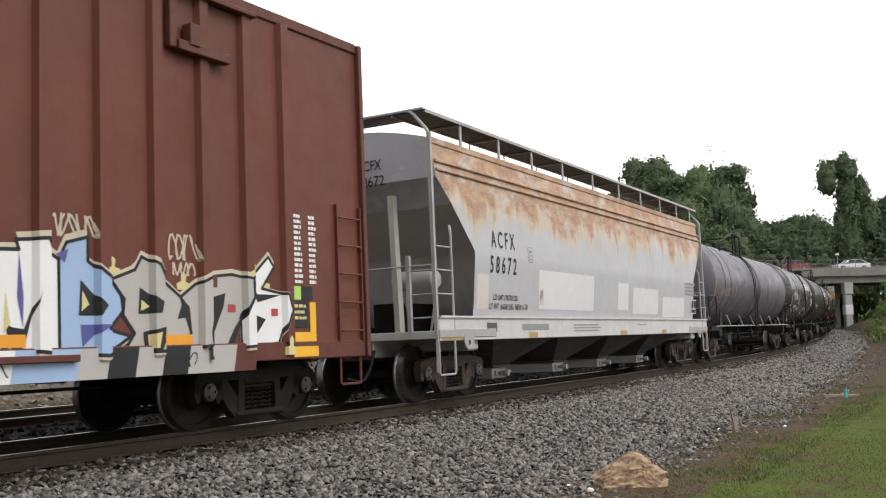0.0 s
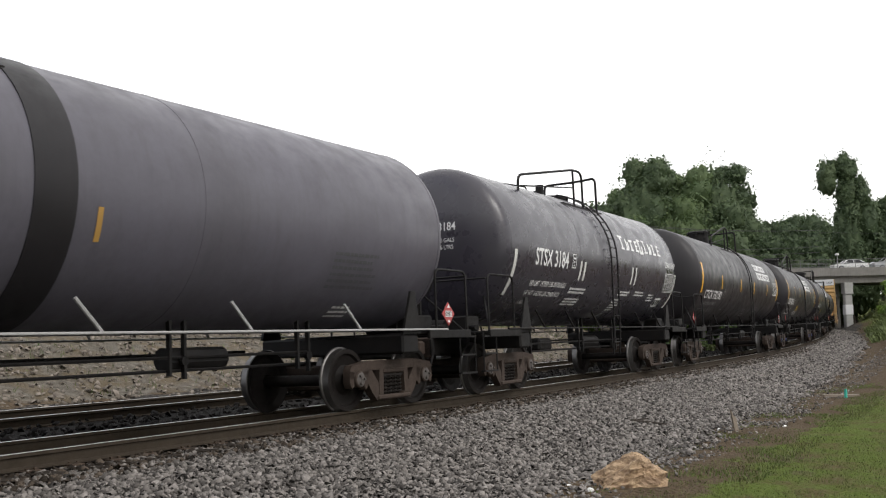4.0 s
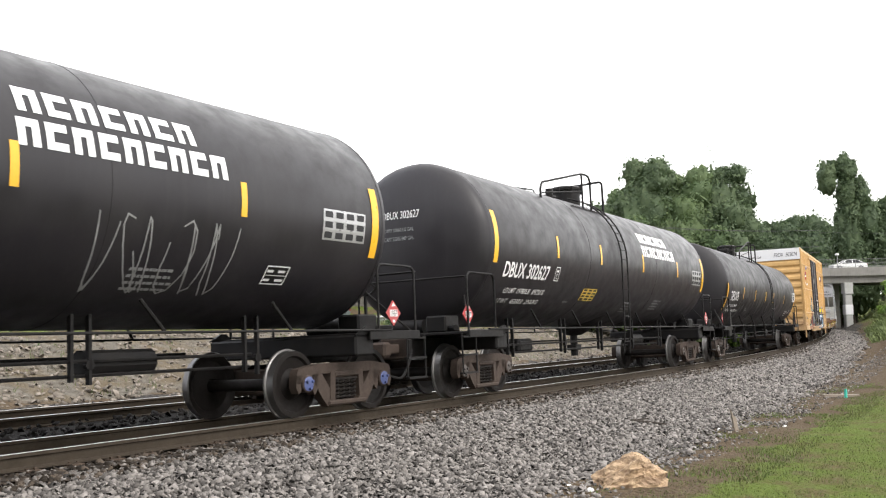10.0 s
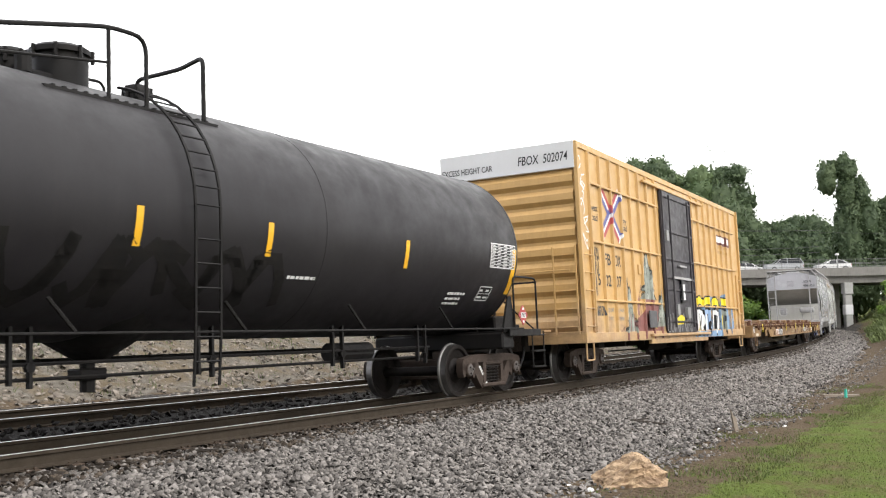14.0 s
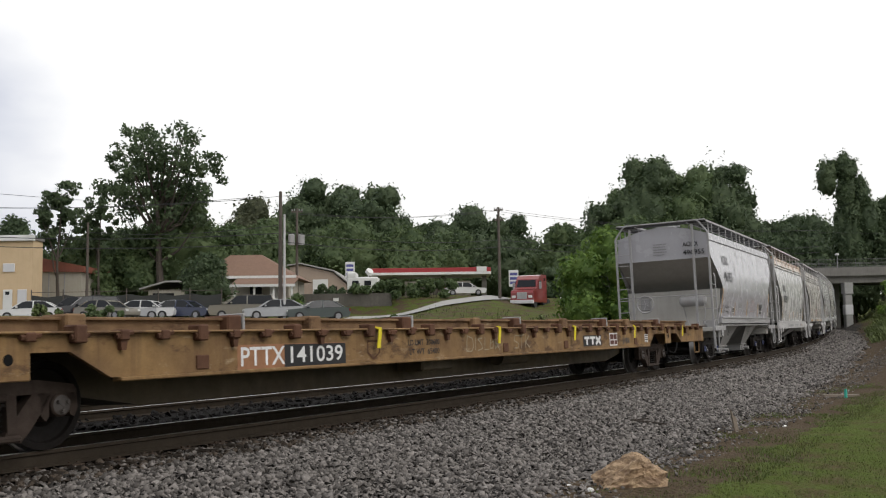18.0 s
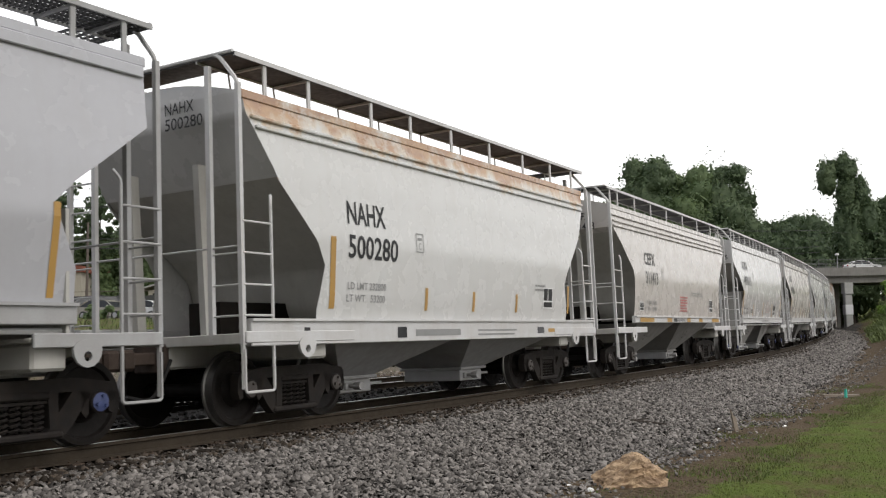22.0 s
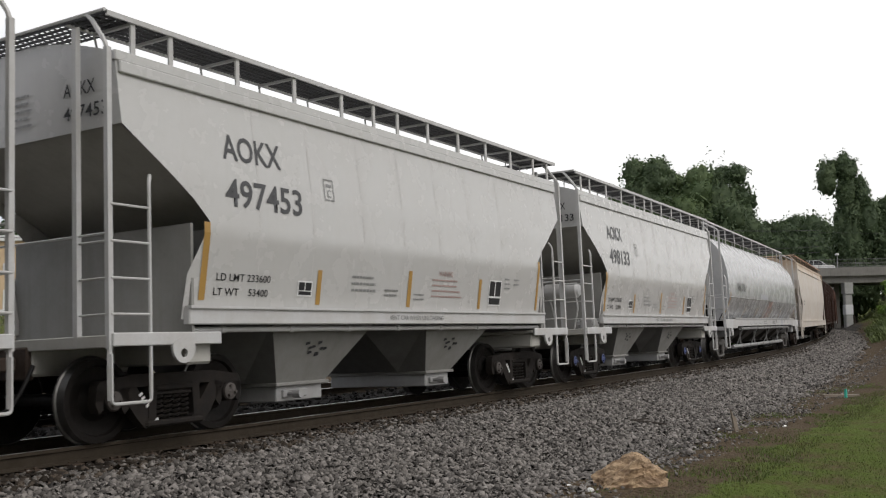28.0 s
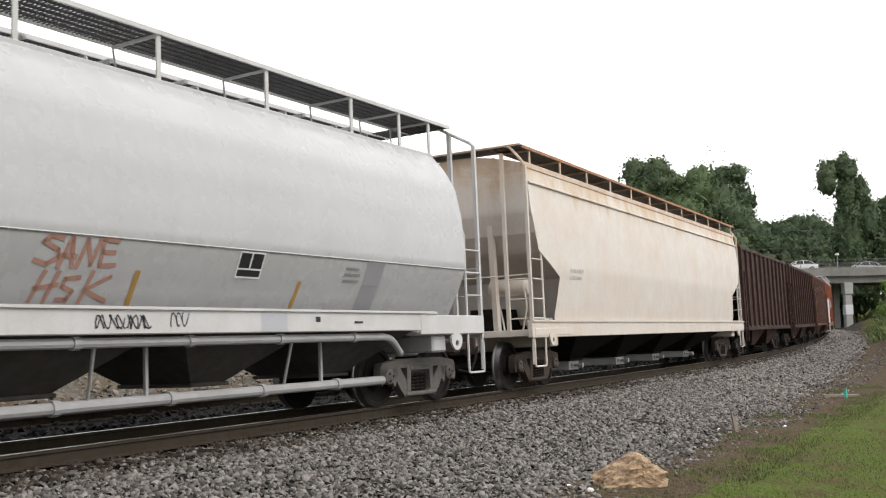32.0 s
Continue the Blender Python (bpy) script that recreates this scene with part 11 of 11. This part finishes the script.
part("chassis", Build().box(-10.0, -7.1, 104.2, 106.2, 4.4, 5.4), M["under"], rv)
wall_r = thing("retaining_wall", "dark weathered block retaining wall below the hedge", "wall")
part("wall", Build().box(-13.2, -4.8, 91.0, 91.4, 2.2, 4.75, 0.02), M["block_wall"], wall_r)
part("notice", Build().box(-10.2, -9.7, 90.93, 90.98, 4.05, 4.35), M["trim_white"], wall_r, "small white notice")
# pale side road that climbs to the station
rows = []
for t in np.linspace(0, 1, 24):
    x, y = -7.6 + 13.6 * t, 70.5 + 30 * t
    rows.append([(x + a * 0.91, y - a * 0.41, land_z(x + a * 0.91, y - a * 0.41) + 0.12) for a in (-1.2, -0.5, 0.5, 1.2)])
tagged(part("road", Build().grid(rows), M["concrete_pale"]), "pale concrete side road climbing the slope", "road", "", "structure")
rows = []
for x in np.linspace(-36, -4, 30):
    rows.append([(x, y, land_z(x, y) + 0.06) for y in np.linspace(58.5, 73.3, 12)])
tagged(part("pavement", Build().grid(rows), M["asphalt"]), "worn asphalt parking lot", "parking lot", "", "structure")

# ---------------------------------------------------------------- poles and wires
M["wire"] = plain("wire", (0.03, 0.03, 0.032), 0.6)


def pole(x, y, top, arms, label, r=0.15, mat="pole_wood", can=False, reach=1.1):
    t = thing("utility_pole", label, "utility pole", "poles")
    z = land_z(x, y)
    part("shaft", Build().rod((x, y, z - 0.3), (x, y, top), r, 10, r * 0.7), M[mat], t)
    for k in arms:
        part("crossarm", Build().box(x - reach, x + reach, y - 0.06, y + 0.06, top - k - 0.07, top - k + 0.07), M["pole_wood"], t)
        for dx in (-0.9 * reach, -0.45 * reach, 0.45 * reach, 0.9 * reach):
            part("insulator", Build().rod((x + dx, y, top - k + 0.05), (x + dx, y, top - k + 0.25), 0.05, 6), M["steel_grey"], t)
    if can:
        for dx in (-0.45, 0.45):
            part("transformer", Build().lathe([(0, 0.0), (0, 0.3), (0.9, 0.3), (1.0, 0.2), (1.0, 0.0)], 14, "z", (x + dx, y - 0.35, top - 3.4)), M["steel_grey"], t, "grey transformer can", True)
    return t


pole(-11.6, 70, 11.3, [], "tall weathered wooden utility pole by the lot", 0.17)
pole(-11.25, 69.6, 9.6, [], "pale grey steel pole beside the wooden one", 0.10, "steel_white")
pole(-13.4, 90, 12.6, [0.3], "wooden utility pole with two transformer cans", 0.15, can=True, reach=0.5)
pole(5.6, 98, 13.5, [0.3, 1.3], "tall wooden utility pole by the side road", 0.17, reach=0.45)
pole(-29.0, 80, 10.4, [], "plain wooden pole with a small lamp", 0.13)
pole(-45.0, 75, 12.0, [0.4], "wooden utility pole beyond the building", 0.15)


def wire(a, b_, sag, name="overhead_wire", r=0.022):
    pts = []
    for i in range(17):
        t = i / 16
        pts.append((a[0] + (b_[0] - a[0]) * t, a[1] + (b_[1] - a[1]) * t, a[2] + (b_[2] - a[2]) * t - sag * 4 * t * (1 - t)))
    return tagged(part(name, Build().pipe(pts, r, 4), M["wire"]), "thin dark overhead wire between poles", "wire", "wires")


for dx in (-1.0, 0.5):
    wire((-45 + dx, 75, 11.7), (-11.6 + dx, 70, 11.0), 0.7)
    wire((-13.4 + dx, 90, 12.2), (5.6 + dx, 98, 13.2), 0.6)
    wire((5.6 + dx, 98, 13.2), (46 + dx, 120, 12.9), 0.8)
for z in (8.6, 7.9):
    wire((-45, 75, z + 1.0), (-11.6, 70, z - 0.3), 0.6, r=0.035)
    wire((-11.6, 70, z - 0.2), (5.6, 98, z + 1.6), 0.5, r=0.03)
    wire((5.6, 98, z + 1.6), (46, 120, z + 2.3), 0.7, r=0.03)
wire((-29, 80, 9.6), (-11.6, 70, 8.9), 0.4)
wire((-72, 60, 16.0), (-29, 80, 12.2), 0.6)
wire((46, 120, 12.6), (110, 122, 13.5), 0.6)

# ---------------------------------------------------------------- traffic on the bridge and the side road
TRAFFIC = []


def mover(kind, paint, label, rows, rz, y, zf):
    v = vehicle(kind, paint, pose(0, 0, 0), label)
    TRAFFIC.append((v, [(t, pose(x, y, zf(x), 0, 0, rz)) for t, x in rows]))


def bridge_z(x):
    return deck_z(x) - 0.04


mover(SEDAN, "car_red", "dark red sedan waiting on the bridge", [(0, 46.1), (2.8, 45.6), (4.6, 34.0), (5.6, 26.0), (32.0, 25.5)], 0, 130.2, bridge_z)
mover(SUV, "car_silver", "silver utility vehicle crossing the bridge", [(0, 78.0), (3.0, 70.0), (5.5, 46.8), (6.5, 46.2), (13.4, 45.8), (15.5, 38.0), (16.6, 31.5), (32.0, 31.2)], 0, 130.4, bridge_z)
mover(SEDAN, "car_white", "white sedan crossing the bridge", [(0, 54.2), (9.0, 53.8), (13.5, 53.6), (15.0, 43.0), (16.8, 37.0), (32.0, 36.7)], 0, 130.6, bridge_z)
mover(PICKUP, "car_white", "white pickup truck crossing the bridge", [(0, 30.0), (22.4, 30.4), (24.0, 42.0), (25.0, 49.3), (25.5, 52.6), (27.5, 65.5), (32.0, 97.0)], 180, 134.5, bridge_z)
mover(PICKUP, "car_white", "white work pickup crossing the bridge", [(0, 36.0), (24.6, 36.2), (27.5, 49.0), (28.0, 51.0), (30.0, 62.0), (32.0, 74.0)], 180, 135.3, bridge_z)
mover(SEDAN, "car_white", "white sedan slowing on the bridge", [(0, 116.0), (24.0, 104.0), (28.0, 72.0), (29.5, 60.2), (30.0, 57.4), (30.5, 54.9), (31.0, 51.8), (32.0, 47.3)], 0, 130.5, bridge_z)
mover(SEDAN, "car_silver", "pale sedan crossing the bridge", [(0, 24.4), (26.0, 24.6), (28.5, 37.5), (30.5, 49.1), (31.0, 52.0), (32.0, 58.8)], 180, 135.5, bridge_z)
mover(SEDAN, "car_white", "white sedan heading out over the bridge", [(0, 41.0), (19.4, 41.2), (21.0, 49.9), (22.0, 56.7), (22.5, 59.7), (26.0, 88.0), (32.0, 112.0)], 180, 133.0, bridge_z)
mover(SEDAN, "car_silver", "pale sedan coming over the bridge", [(0, 108.0), (20.0, 90.0), (24.0, 60.5), (24.5, 56.8), (25.0, 53.0), (25.5, 49.8), (27.5, 42.2), (32.0, 41.5)], 0, 131.9, bridge_z)
mover(SEDAN, "car_white", "white car turning in at the filling station", [(0, -9.0), (17.0, 1.4), (17.6, 1.9), (19.0, 4.0), (24.0, 12.0), (32.0, 26.0)], 180, 108.0, lambda x: land_z(x, 108.0))


# ---------------------------------------------------------------- what moves
def motions():
    stamps = [i * 0.5 for i in range(65)]
    for car, s0, centres in CARS:
        walk(car, [(t, car_pose(s0 - run(t), centres)) for t in stamps])
    for ob, rows in TRAFFIC:
        walk(ob, rows)
    spin = [i / 15 for i in range(481)]
    for (x, y), obs in SPINNERS.items():
        lead = obs[0]
        walk(lead, [(t, Matrix.Translation((x, y, WR)) @ Matrix.Rotation(-(run(t) - run(0)) / WR, 4, "Y")) for t in spin])
        act, slot = lead.animation_data.action, lead.animation_data.action_slot
        for ob in obs[1:]:
            ob.rotation_mode = "QUATERNION"
            ob.animation_data_create()
            ob.animation_data.action = act
            ob.animation_data.action_slot = slot


motions()
